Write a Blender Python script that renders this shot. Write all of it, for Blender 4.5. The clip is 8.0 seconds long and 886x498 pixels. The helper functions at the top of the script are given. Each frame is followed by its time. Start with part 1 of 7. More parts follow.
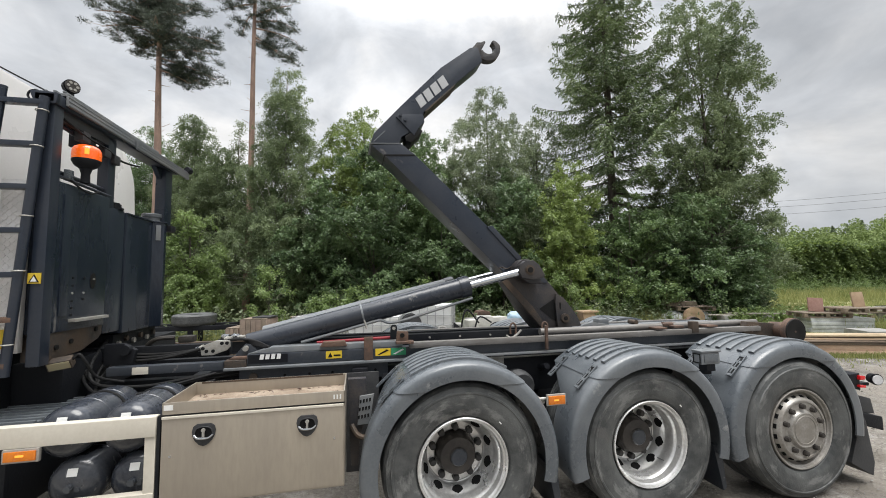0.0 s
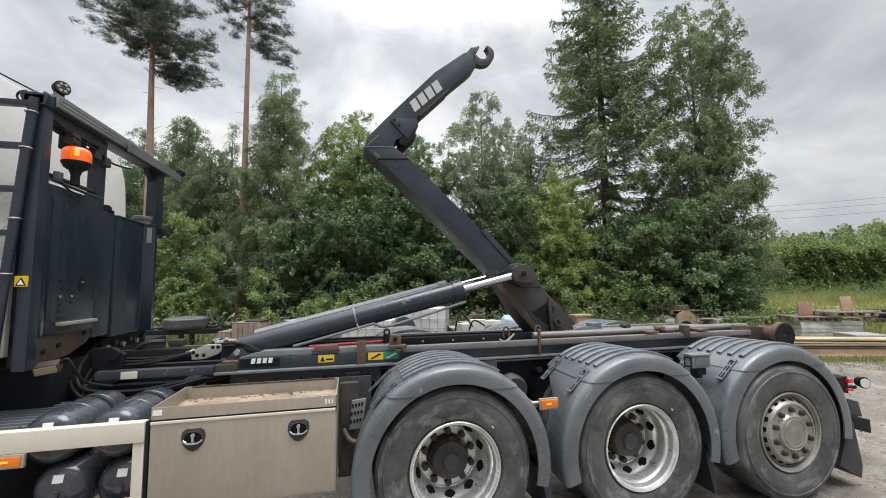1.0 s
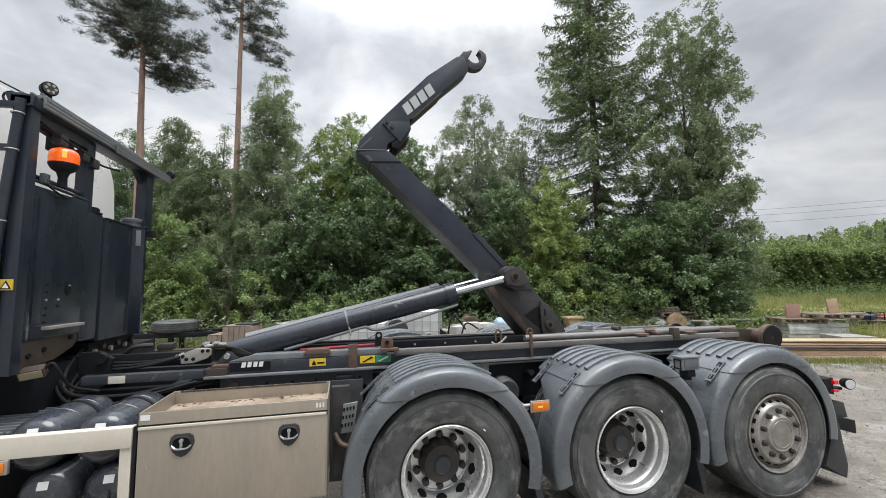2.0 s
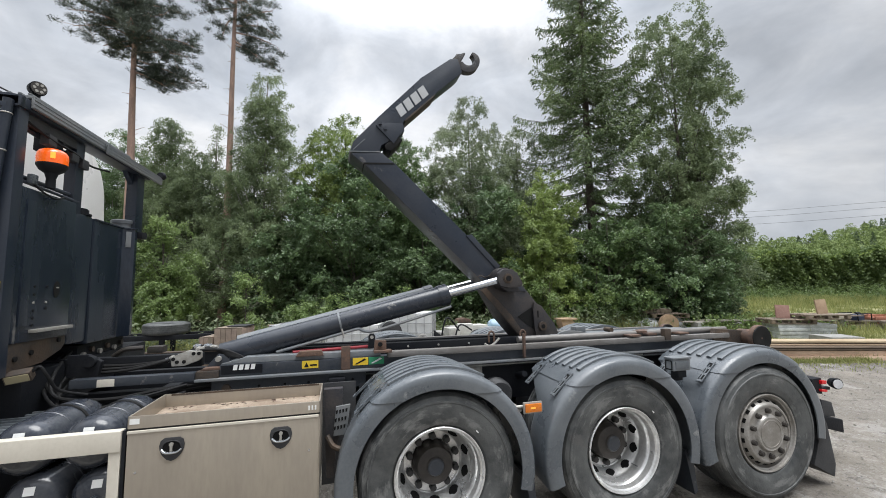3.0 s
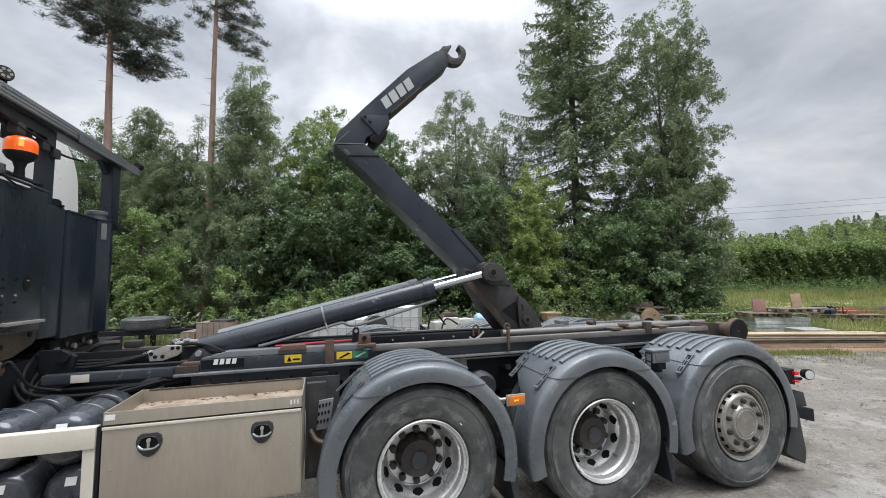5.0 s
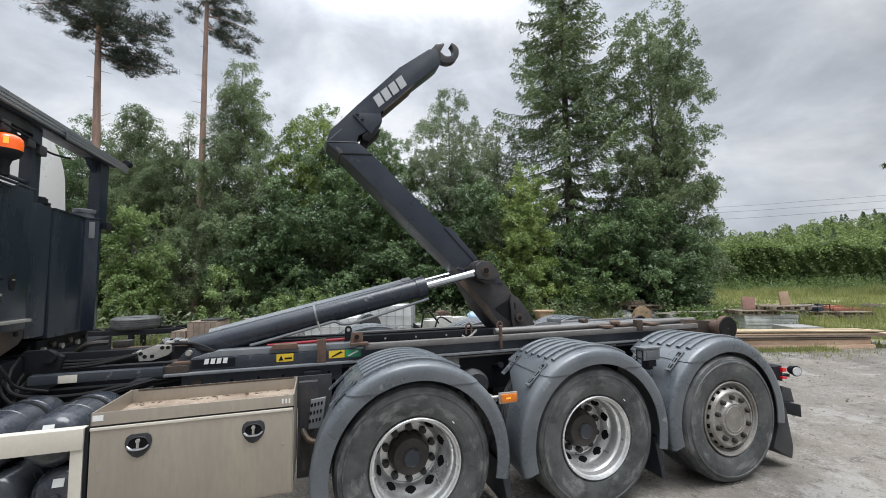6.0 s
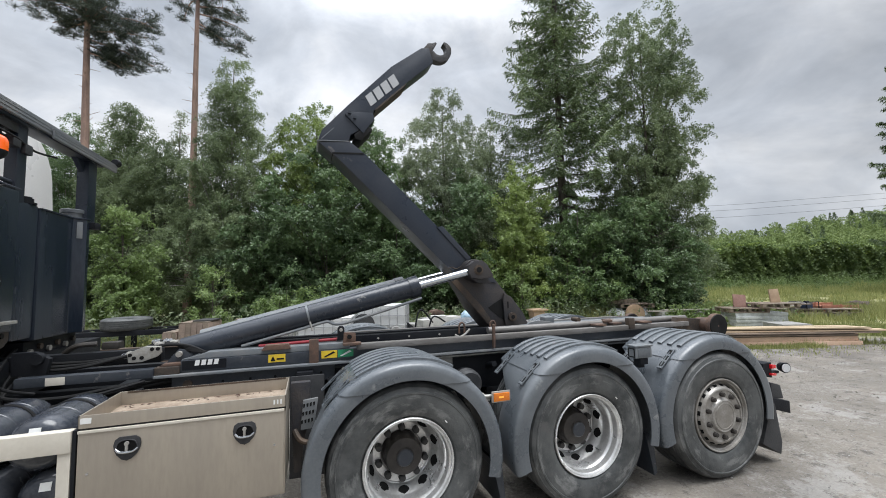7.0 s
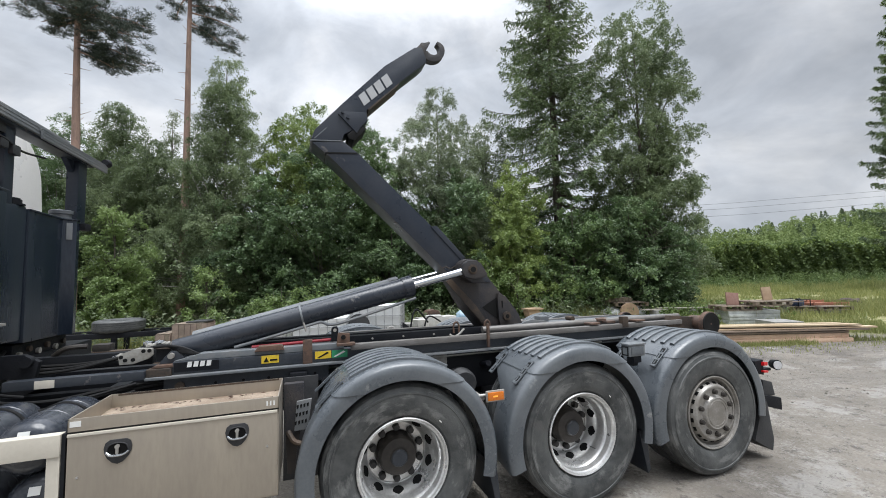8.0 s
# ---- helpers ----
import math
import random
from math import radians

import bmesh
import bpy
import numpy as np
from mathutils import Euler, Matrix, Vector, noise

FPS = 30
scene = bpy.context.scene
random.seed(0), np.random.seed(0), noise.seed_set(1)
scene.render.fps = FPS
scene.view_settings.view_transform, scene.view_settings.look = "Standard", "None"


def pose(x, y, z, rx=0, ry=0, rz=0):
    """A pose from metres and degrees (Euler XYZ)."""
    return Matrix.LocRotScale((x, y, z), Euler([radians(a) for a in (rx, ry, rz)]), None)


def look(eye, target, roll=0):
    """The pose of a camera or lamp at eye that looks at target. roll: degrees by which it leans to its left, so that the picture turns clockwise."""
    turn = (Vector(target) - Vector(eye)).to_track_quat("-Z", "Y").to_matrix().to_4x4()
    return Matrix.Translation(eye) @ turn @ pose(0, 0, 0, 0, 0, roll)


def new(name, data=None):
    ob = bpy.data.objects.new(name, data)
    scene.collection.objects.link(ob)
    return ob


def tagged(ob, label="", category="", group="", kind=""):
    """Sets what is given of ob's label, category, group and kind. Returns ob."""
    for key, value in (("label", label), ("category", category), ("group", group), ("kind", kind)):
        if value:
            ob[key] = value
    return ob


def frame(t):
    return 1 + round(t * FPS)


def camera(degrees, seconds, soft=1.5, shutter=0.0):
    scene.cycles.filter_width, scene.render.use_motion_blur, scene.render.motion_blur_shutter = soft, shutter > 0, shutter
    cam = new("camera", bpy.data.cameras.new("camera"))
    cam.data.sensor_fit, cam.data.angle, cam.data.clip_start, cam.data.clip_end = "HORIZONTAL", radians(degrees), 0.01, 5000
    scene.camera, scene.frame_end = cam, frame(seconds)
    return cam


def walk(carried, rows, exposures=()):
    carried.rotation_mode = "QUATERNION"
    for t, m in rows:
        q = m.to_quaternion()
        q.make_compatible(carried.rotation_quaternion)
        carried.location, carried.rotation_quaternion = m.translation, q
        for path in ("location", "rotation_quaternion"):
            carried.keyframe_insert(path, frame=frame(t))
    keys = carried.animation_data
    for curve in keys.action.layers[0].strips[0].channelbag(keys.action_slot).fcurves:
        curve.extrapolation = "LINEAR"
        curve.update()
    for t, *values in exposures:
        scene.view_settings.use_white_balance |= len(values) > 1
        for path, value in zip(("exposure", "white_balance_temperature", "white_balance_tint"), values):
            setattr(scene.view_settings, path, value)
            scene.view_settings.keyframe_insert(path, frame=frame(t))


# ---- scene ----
cam = camera(96.14, 8.0, soft=0.95)
# seconds, eye, heading (clockwise from +y), pitch, roll
PATH = [
    (0.0, -0.668, -2.536, 1.691, 12.27, 4.48, -0.82),
    (0.5, -0.665, -2.537, 1.690, 12.62, 4.70, -0.77),
    (1.0, -0.660, -2.541, 1.693, 13.08, 4.97, -0.71),
    (1.5, -0.656, -2.545, 1.696, 13.59, 5.14, -0.70),
    (3.0, -0.646, -2.555, 1.699, 14.90, 5.51, -0.80),
    (3.5, -0.643, -2.555, 1.698, 15.36, 5.41, -0.79),
    (4.0, -0.638, -2.552, 1.695, 15.84, 5.14, -0.75),
    (4.5, -0.632, -2.551, 1.692, 16.31, 4.89, -0.74),
    (6.0, -0.620, -2.555, 1.692, 17.69, 4.47, -0.84),
    (6.5, -0.614, -2.557, 1.692, 18.13, 4.43, -0.96),
    (7.0, -0.607, -2.557, 1.693, 18.51, 4.34, -1.09),
    (7.5, -0.600, -2.557, 1.694, 18.86, 4.29, -1.23),
    (8.0, -0.594, -2.559, 1.693, 19.16, 4.28, -1.39),
]


def eye_pose(x, y, z, heading, pitch, roll):
    h, p = radians(heading), radians(pitch)
    way = (math.sin(h) * math.cos(p), math.cos(h) * math.cos(p), math.sin(p))
    return look((x, y, z), (x + way[0], y + way[1], z + way[2]), roll)


walk(cam, [(r[0], eye_pose(*r[1:])) for r in PATH], [(0.0, 0.07, 6900, 10), (1.5, 0.06, 6800, 10), (4.0, 0.0, 6550, 10), (8.0, -0.02, 6500, 10)])

# ---- sky and sun: high bright overcast, the sun hidden behind thin cloud over the trees ----
SUN_ELEVATION, SUN_HEADING = radians(75), radians(150)
world = bpy.data.worlds.new("overcast_sky")
scene.world = world
world.use_nodes = True
wn, wl = world.node_tree.nodes, world.node_tree.links
wn.clear()


def wnode(kind, **values):
    n = wn.new(kind)
    for key, value in values.items():
        n.inputs[key].default_value = value
    return n


sky = wn.new("ShaderNodeTexSky")
sky.sky_type, sky.sun_disc = "NISHITA", False
sky.sun_elevation, sky.sun_rotation = SUN_ELEVATION, SUN_HEADING
sky.air_density, sky.dust_density = 1.5, 4.0
coords = wn.new("ShaderNodeTexCoord")
flat = wnode("ShaderNodeMapping")
flat.inputs["Scale"].default_value = (1.0, 1.0, 1.7)
flat.inputs["Location"].default_value = (0.35, 0.2, 0.1)
wl.new(coords.outputs["Generated"], flat.inputs["Vector"])
big = wnode("ShaderNodeTexNoise", Scale=2.7, Detail=6.0, Roughness=0.56, Distortion=0.3)
wl.new(flat.outputs["Vector"], big.inputs["Vector"])
ramp = wn.new("ShaderNodeValToRGB")
ramp.color_ramp.elements[0].position, ramp.color_ramp.elements[0].color = 0.34, (0.56, 0.615, 0.70, 1)
ramp.color_ramp.elements[1].position, ramp.color_ramp.elements[1].color = 0.63, (0.97, 1.0, 1.05, 1)
mid = ramp.color_ramp.elements.new(0.5)
mid.color = (0.74, 0.79, 0.87, 1)
wl.new(big.outputs["Fac"], ramp.inputs["Fac"])
# a thin bright place in the cloud over the trees
sunward = wnode("ShaderNodeVectorMath")
sunward.operation = "DOT_PRODUCT"
sunward.inputs[1].default_value = (math.sin(0.03) * math.cos(0.45), math.cos(0.03) * math.cos(0.45), math.sin(0.45))
wl.new(coords.outputs["Generated"], sunward.inputs[0])
glow = wnode("ShaderNodeMapRange")
glow.inputs["From Min"].default_value, glow.inputs["From Max"].default_value = 0.50, 1.0
glow.inputs["To Min"].default_value, glow.inputs["To Max"].default_value = 0.88, 1.28
wl.new(sunward.outputs["Value"], glow.inputs["Value"])
# smaller billows, and a paler band of haze low over the horizon
height = wn.new("ShaderNodeSeparateXYZ")
wl.new(coords.outputs["Generated"], height.inputs[0])
billow = wnode("ShaderNodeTexNoise", Scale=5.5, Detail=6.0, Roughness=0.55, Distortion=0.6)
wl.new(flat.outputs["Vector"], billow.inputs["Vector"])
swell = wnode("ShaderNodeMapRange")
swell.inputs["From Min"].default_value, swell.inputs["From Max"].default_value = 0.34, 0.66
swell.inputs["To Min"].default_value, swell.inputs["To Max"].default_value = 0.86, 1.13
wl.new(billow.outputs["Fac"], swell.inputs["Value"])
haze = wnode("ShaderNodeMapRange")
haze.inputs["From Min"].default_value, haze.inputs["From Max"].default_value = 0.04, 0.20
haze.inputs["To Min"].default_value, haze.inputs["To Max"].default_value = 1.14, 1.0
wl.new(height.outputs["Z"], haze.inputs["Value"])
soft_light = wn.new("ShaderNodeMath")
soft_light.operation = "MULTIPLY"
wl.new(swell.outputs["Result"], soft_light.inputs[0])
wl.new(haze.outputs["Result"], soft_light.inputs[1])
share = wn.new("ShaderNodeMath")
share.operation = "MULTIPLY"
wl.new(glow.outputs["Result"], share.inputs[0])
wl.new(soft_light.outputs[0], share.inputs[1])
lit = wnode("ShaderNodeVectorMath")
lit.operation = "SCALE"
wl.new(ramp.outputs["Color"], lit.inputs[0])
wl.new(share.outputs[0], lit.inputs["Scale"])
dim = wnode("ShaderNodeVectorMath")
dim.operation = "SCALE"
dim.inputs["Scale"].default_value = 0.08
wl.new(sky.outputs["Color"], dim.inputs[0])
mixed = wn.new("ShaderNodeMix")
mixed.data_type = "RGBA"
mixed.inputs["Factor"].default_value = 0.92
wl.new(dim.outputs["Vector"], mixed.inputs["A"])
wl.new(lit.outputs["Vector"], mixed.inputs["B"])
# an overcast sky is several times brighter overhead than near the horizon
overhead = wnode("ShaderNodeMapRange")
overhead.interpolation_type = "SMOOTHSTEP"
overhead.inputs["From Min"].default_value, overhead.inputs["From Max"].default_value = 0.50, 0.95
overhead.inputs["To Min"].default_value, overhead.inputs["To Max"].default_value = 1.0, 5.0
wl.new(height.outputs["Z"], overhead.inputs["Value"])
whole = wnode("ShaderNodeVectorMath")
whole.operation = "SCALE"
wl.new(mixed.outputs["Result"], whole.inputs[0])
wl.new(overhead.outputs["Result"], whole.inputs["Scale"])
back = wnode("ShaderNodeBackground", Strength=0.80)
wl.new(whole.outputs["Vector"], back.inputs["Color"])
wout = wn.new("ShaderNodeOutputWorld")
wl.new(back.outputs["Background"], wout.inputs["Surface"])

sun = new("sun", bpy.data.lights.new("sun", "SUN"))
sun.data.energy, sun.data.angle, sun.data.color = 3.0, radians(35), (0.97, 0.99, 1.0)
sun.matrix_world = look((0, 0, 30), (-math.sin(SUN_HEADING) * math.cos(SUN_ELEVATION), -math.cos(SUN_HEADING) * math.cos(SUN_ELEVATION), 30 - math.sin(SUN_ELEVATION)))
scene.view_settings.exposure = 0.0


# ---- materials ----
def material(name, base, rough=0.6, metal=0.0, second=None, scale=3.0, fine=60.0, amount=0.5, bump=0.15, bump_scale=80.0, island=0.0, each=0.0, coat=0.0, stretch=(1, 1, 1), spots=None, spot_level=0.62, spot_scale=2.3, spot_detail=8.0, spec=0.5):
    """A surface with stains at two scales, fine relief and varied gloss. second: the stain's colour; spots: sparse marks of another colour."""
    m = bpy.data.materials.new(name)
    m.use_nodes = True
    nt = m.node_tree
    n, l = nt.nodes, nt.links
    bsdf = n["Principled BSDF"]
    bsdf.inputs["Metallic"].default_value = metal
    bsdf.inputs["Specular IOR Level"].default_value = spec
    if coat:
        bsdf.inputs["Coat Weight"].default_value = coat
        bsdf.inputs["Coat Roughness"].default_value = 0.25
    tc = n.new("ShaderNodeTexCoord")
    mp = n.new("ShaderNodeMapping")
    mp.inputs["Scale"].default_value = stretch
    l.new(tc.outputs["Object"], mp.inputs["Vector"])

    def noise_at(s, detail=4.0, rgh=0.6):
        t = n.new("ShaderNodeTexNoise")
        t.inputs["Scale"].default_value, t.inputs["Detail"].default_value, t.inputs["Roughness"].default_value = s, detail, rgh
        l.new(mp.outputs["Vector"], t.inputs["Vector"])
        return t.outputs["Fac"]

    def span(value, a, b, c, d):
        r = n.new("ShaderNodeMapRange")
        for i, v in zip((1, 2, 3, 4), (a, b, c, d)):
            r.inputs[i].default_value = v
        l.new(value, r.inputs[0])
        return r.outputs[0]

    def blend(fac, a, b):
        x = n.new("ShaderNodeMix")
        x.data_type = "RGBA"
        l.new(fac, x.inputs["Factor"])
        for key, v in (("A", a), ("B", b)):
            if isinstance(v, tuple):
                x.inputs[key].default_value = (*v, 1)
            else:
                l.new(v, x.inputs[key])
        return x.outputs["Result"]

    second = second or tuple(c * 0.6 for c in base)
    large, small = noise_at(scale, 5.0), noise_at(fine, 3.0)
    colour = blend(span(large, 0.42, 0.61, 0.0, amount), base, second)
    colour = blend(span(small, 0.40, 0.66, 0.0, amount * 0.6), colour, second)
    if spots:
        colour = blend(span(noise_at(scale * spot_scale, spot_detail, 0.62), spot_level, spot_level + 0.05, 0.0, 0.85), colour, spots)
    if island or each:
        if island:
            info = n.new("ShaderNodeNewGeometry").outputs["Random Per Island"]
        else:
            info = n.new("ShaderNodeObjectInfo").outputs["Random"]
        k = island or each
        hsv = n.new("ShaderNodeHueSaturation")
        l.new(span(info, 0, 1, 1 - k, 1 + k), hsv.inputs["Value"])
        l.new(span(info, 0, 1, 0.5 + 0.06 * k, 0.5 - 0.06 * k), hsv.inputs["Hue"])
        l.new(colour, hsv.inputs["Color"])
        colour = hsv.outputs["Color"]
    l.new(colour, bsdf.inputs["Base Color"])
    l.new(span(large, 0.3, 0.7, max(0.05, rough - 0.1), min(1, rough + 0.12)), bsdf.inputs["Roughness"])
    if bump:
        b = n.new("ShaderNodeBump")
        b.inputs["Strength"].default_value, b.inputs["Distance"].default_value = bump, 0.01
        l.new(noise_at(bump_scale, 3.0), b.inputs["Height"])
        l.new(b.outputs["Normal"], bsdf.inputs["Normal"])
    return m


def leaf_material(name, dark, light, through_light=0.35, rough=0.42):
    """Leaves that let some light through, each of a slightly different green."""
    m = bpy.data.materials.new(name)
    m.use_nodes = True
    nt = m.node_tree
    n, l = nt.nodes, nt.links
    bsdf, out = n["Principled BSDF"], n["Material Output"]
    bsdf.inputs["Roughness"].default_value = rough
    bsdf.inputs["Specular IOR Level"].default_value = 0.5
    geo = n.new("ShaderNodeNewGeometry")
    tc = n.new("ShaderNodeTexCoord")
    cloud = n.new("ShaderNodeTexNoise")
    cloud.inputs["Scale"].default_value = 0.55
    l.new(tc.outputs["Object"], cloud.inputs["Vector"])
    add = n.new("ShaderNodeMath")
    add.operation = "ADD"
    half = n.new("ShaderNodeMath")
    half.operation = "MULTIPLY"
    half.inputs[1].default_value = 0.36
    l.new(geo.outputs["Random Per Island"], half.inputs[0])
    l.new(half.outputs[0], add.inputs[0])
    l.new(cloud.outputs["Fac"], add.inputs[1])
    r = n.new("ShaderNodeMapRange")
    r.inputs[1].default_value, r.inputs[2].default_value = 0.36, 1.0
    l.new(add.outputs[0], r.inputs[0])
    mix = n.new("ShaderNodeMix")
    mix.data_type = "RGBA"
    mix.inputs["A"].default_value, mix.inputs["B"].default_value = (*dark, 1), (*light, 1)
    l.new(r.outputs[0], mix.inputs["Factor"])
    l.new(mix.outputs["Result"], bsdf.inputs["Base Color"])
    tl = n.new("ShaderNodeBsdfTranslucent")
    l.new(mix.outputs["Result"], tl.inputs["Color"])
    ms = n.new("ShaderNodeMixShader")
    ms.inputs[0].default_value = through_light
    l.new(bsdf.outputs[0], ms.inputs[1])
    l.new(tl.outputs[0], ms.inputs[2])
    l.new(ms.outputs[0], out.inputs["Surface"])
    return m


DARKIRON = material("dark_wheel_nut_iron", (0.02, 0.02, 0.02), 0.6, second=(0.05, 0.045, 0.04))
NAVY = material("navy_machine_paint", (0.013, 0.020, 0.033), 0.33, second=(0.036, 0.040, 0.050), scale=2.2, amount=0.45, bump=0.06, spots=(0.13, 0.12, 0.115), spot_level=0.66)
CYLPAINT = material("dusty_cylinder_paint", (0.019, 0.024, 0.034), 0.30, second=(0.046, 0.050, 0.058), scale=3.0, amount=0.5, bump=0.05, spots=(0.15, 0.145, 0.14), spot_level=0.66)
TANKBLACK = material("black_tank_paint", (0.009, 0.014, 0.024), 0.25, second=(0.030, 0.039, 0.052), scale=2.4, amount=0.55, bump=0.05, stretch=(1, 1, 0.22), spots=(0.17, 0.165, 0.155), spot_level=0.65)
BLACK = material("black_chassis_paint", (0.005, 0.006, 0.009), 0.6, second=(0.015, 0.016, 0.018), scale=3.0, amount=0.6, bump=0.2, spec=0.22)
SLATE = material("dusty_slate_frame_paint", (0.024, 0.030, 0.040), 0.42, second=(0.060, 0.064, 0.070), scale=4.0, amount=0.5, bump=0.08, spots=(0.16, 0.15, 0.14), spot_level=0.67)
GREASE = material("greasy_worn_steel", (0.045, 0.040, 0.037), 0.6, metal=0.3, second=(0.11, 0.075, 0.05), scale=5.0, amount=0.7, bump=0.3, spots=(0.20, 0.15, 0.11), spot_level=0.66)
ARMROOT = material("greasy_dark_arm_paint", (0.020, 0.021, 0.026), 0.5, second=(0.060, 0.048, 0.040), scale=5.0, amount=0.6, bump=0.25, spots=(0.12, 0.10, 0.085), spot_level=0.68)
RUST = material("rusty_steel", (0.13, 0.075, 0.05), 0.8, second=(0.06, 0.045, 0.04), scale=9.0, amount=0.7, bump=0.4)
WORNRAIL = material("worn_rail_steel", (0.215, 0.205, 0.195), 0.5, metal=0.25, second=(0.12, 0.108, 0.096), scale=6.0, amount=0.7, bump=0.2, stretch=(0.3, 1, 1))
GREYRAIL = material("dusty_grey_rail_paint", (0.135, 0.150, 0.163), 0.48, second=(0.215, 0.21, 0.20), scale=4.0, amount=0.5, bump=0.1)
FENDER = material("grey_mudguard_plastic", (0.074, 0.085, 0.096), 0.30, second=(0.145, 0.156, 0.164), scale=2.6, amount=0.55, bump=0.06, spots=(0.21, 0.215, 0.215), spot_level=0.67, spec=0.65)
RUBBER = material("dusty_tyre_rubber", (0.034, 0.037, 0.038), 0.52, second=(0.105, 0.108, 0.105), scale=3.2, fine=16, amount=0.7, bump=0.2, spots=(0.085, 0.084, 0.082), spot_level=0.60, spot_scale=1.8, spot_detail=9.0)
# scuffs that run round the sidewall
nt = RUBBER.node_tree
ring = nt.nodes.new("ShaderNodeAttribute")
ring.attribute_name = "round_the_wheel"
scuff = nt.nodes.new("ShaderNodeTexNoise")
scuff.inputs["Scale"].default_value, scuff.inputs["Detail"].default_value, scuff.inputs["Roughness"].default_value = 1.0, 9.0, 0.66
nt.links.new(ring.outputs["Vector"], scuff.inputs["Vector"])
level = nt.nodes.new("ShaderNodeMapRange")
level.inputs[1].default_value, level.inputs[2].default_value, level.inputs[3].default_value, level.inputs[4].default_value = 0.53, 0.63, 0.0, 0.62
nt.links.new(scuff.outputs["Fac"], level.inputs[0])
worn_mix = nt.nodes.new("ShaderNodeMix")
worn_mix.data_type = "RGBA"
worn_mix.inputs["B"].default_value = (0.205, 0.205, 0.198, 1)
nt.links.new(level.outputs[0], worn_mix.inputs["Factor"])
surface = nt.nodes["Principled BSDF"].inputs["Base Color"]
nt.links.new(surface.links[0].from_socket, worn_mix.inputs["A"])
nt.links.new(worn_mix.outputs["Result"], surface)
FLAP = material("black_rubber_flap", (0.022, 0.023, 0.026), 0.6, second=(0.06, 0.06, 0.06), scale=4.0, amount=0.5)
ALU = material("brushed_wheel_aluminium", (0.80, 0.80, 0.79), 0.33, metal=0.70, second=(0.46, 0.45, 0.43), scale=7.0, amount=0.6, bump=0.05, spots=(0.16, 0.15, 0.14), spot_level=0.69)
DULLRIM = material("dull_silver_rim", (0.36, 0.345, 0.32), 0.5, metal=0.45, second=(0.20, 0.18, 0.155), scale=6.0, amount=0.7, bump=0.1)
HUBGREY = material("oily_hub_iron", (0.055, 0.048, 0.042), 0.5, metal=0.3, second=(0.03, 0.027, 0.025), scale=9.0, amount=0.7, bump=0.25)
# near-black for raised patches that stand for shaded recesses
RECESS_SHADE = material("dark_recess_patch", (0.009, 0.009, 0.009), 0.9, bump=0, spec=0.1)
STEELBOX = material("dusty_brushed_steel", (0.44, 0.392, 0.325), 0.36, metal=0.55, second=(0.30, 0.265, 0.225), scale=1.6, fine=40, amount=0.42, bump=0.04, stretch=(1, 1, 0.22), spots=(0.30, 0.26, 0.21), spot_level=0.68)
TRAYFLOOR = material("sandy_tray_floor", (0.33, 0.265, 0.20), 0.9, second=(0.16, 0.115, 0.08), scale=5.0, amount=0.85, bump=0.3)
CREAM = material("cream_painted_steel", (0.60, 0.56, 0.48), 0.45, second=(0.46, 0.42, 0.35), scale=3.0, amount=0.4, bump=0.04)
CABWHITE = material("white_cab_paint", (0.80, 0.78, 0.76), 0.3, second=(0.70, 0.68, 0.66), scale=1.2, amount=0.4, bump=0.0, coat=0.4)
CHROME = material("chromed_rod", (0.60, 0.62, 0.64), 0.22, metal=1.0, second=(0.6, 0.6, 0.6), scale=6.0, amount=0.3, bump=0.0)
CHECKER = material("checker_plate_aluminium", (0.62, 0.61, 0.60), 0.40, metal=0.25, second=(0.50, 0.48, 0.46), scale=4.0, amount=0.5, bump=0.1)
GREYSTEEL = material("light_grey_valve_metal", (0.42, 0.41, 0.38), 0.5, metal=0.4, second=(0.25, 0.23, 0.2), scale=9.0, amount=0.6)
PALESTEEL = material("pale_lamp_frame", (0.36, 0.34, 0.31), 0.4, metal=0.4, second=(0.4, 0.37, 0.33), scale=9.0, amount=0.5)
WHITEMARK = material("white_marking_paint", (0.75, 0.75, 0.73), 0.5, second=(0.6, 0.6, 0.58), amount=0.3, bump=0)
FADEDMARK = material("faded_light_marking", (0.46, 0.47, 0.48), 0.55, second=(0.36, 0.37, 0.38), scale=8.0, amount=0.4, bump=0)
YELLOW = material("yellow_sticker", (0.72, 0.50, 0.03), 0.5, second=(0.5, 0.36, 0.05), amount=0.4, bump=0)
GREEN = material("green_sticker", (0.03, 0.28, 0.13), 0.5, second=(0.02, 0.18, 0.08), amount=0.4, bump=0)
# black for print and dark parts, also for shade in holes
PLAINBLACK = material("plain_black", (0.010, 0.010, 0.010), 0.6, bump=0, spec=0.2)
RED = material("red_hose_rubber", (0.33, 0.014, 0.028), 0.5, second=(0.16, 0.012, 0.015), amount=0.5, bump=0.05)
HOSE = material("black_hose_rubber", (0.008, 0.008, 0.009), 0.6, second=(0.022, 0.022, 0.021), amount=0.5, spec=0.18)
AMBER = material("amber_lamp_plastic", (0.74, 0.20, 0.008), 0.25, second=(0.38, 0.07, 0.008), scale=20, amount=0.3, bump=0, coat=0.5)
BEACON = material("orange_beacon_lens", (0.86, 0.075, 0.006), 0.25, second=(0.70, 0.05, 0.006), scale=15, amount=0.3, bump=0, coat=0.5)
lit = BEACON.node_tree.nodes["Principled BSDF"]
lit.inputs["Emission Color"].default_value, lit.inputs["Emission Strength"].default_value = (1.0, 0.25, 0.012, 1), 0.30
LEDGLOW = material("lit_amber_bulb", (0.95, 0.40, 0.05), 0.3, bump=0)
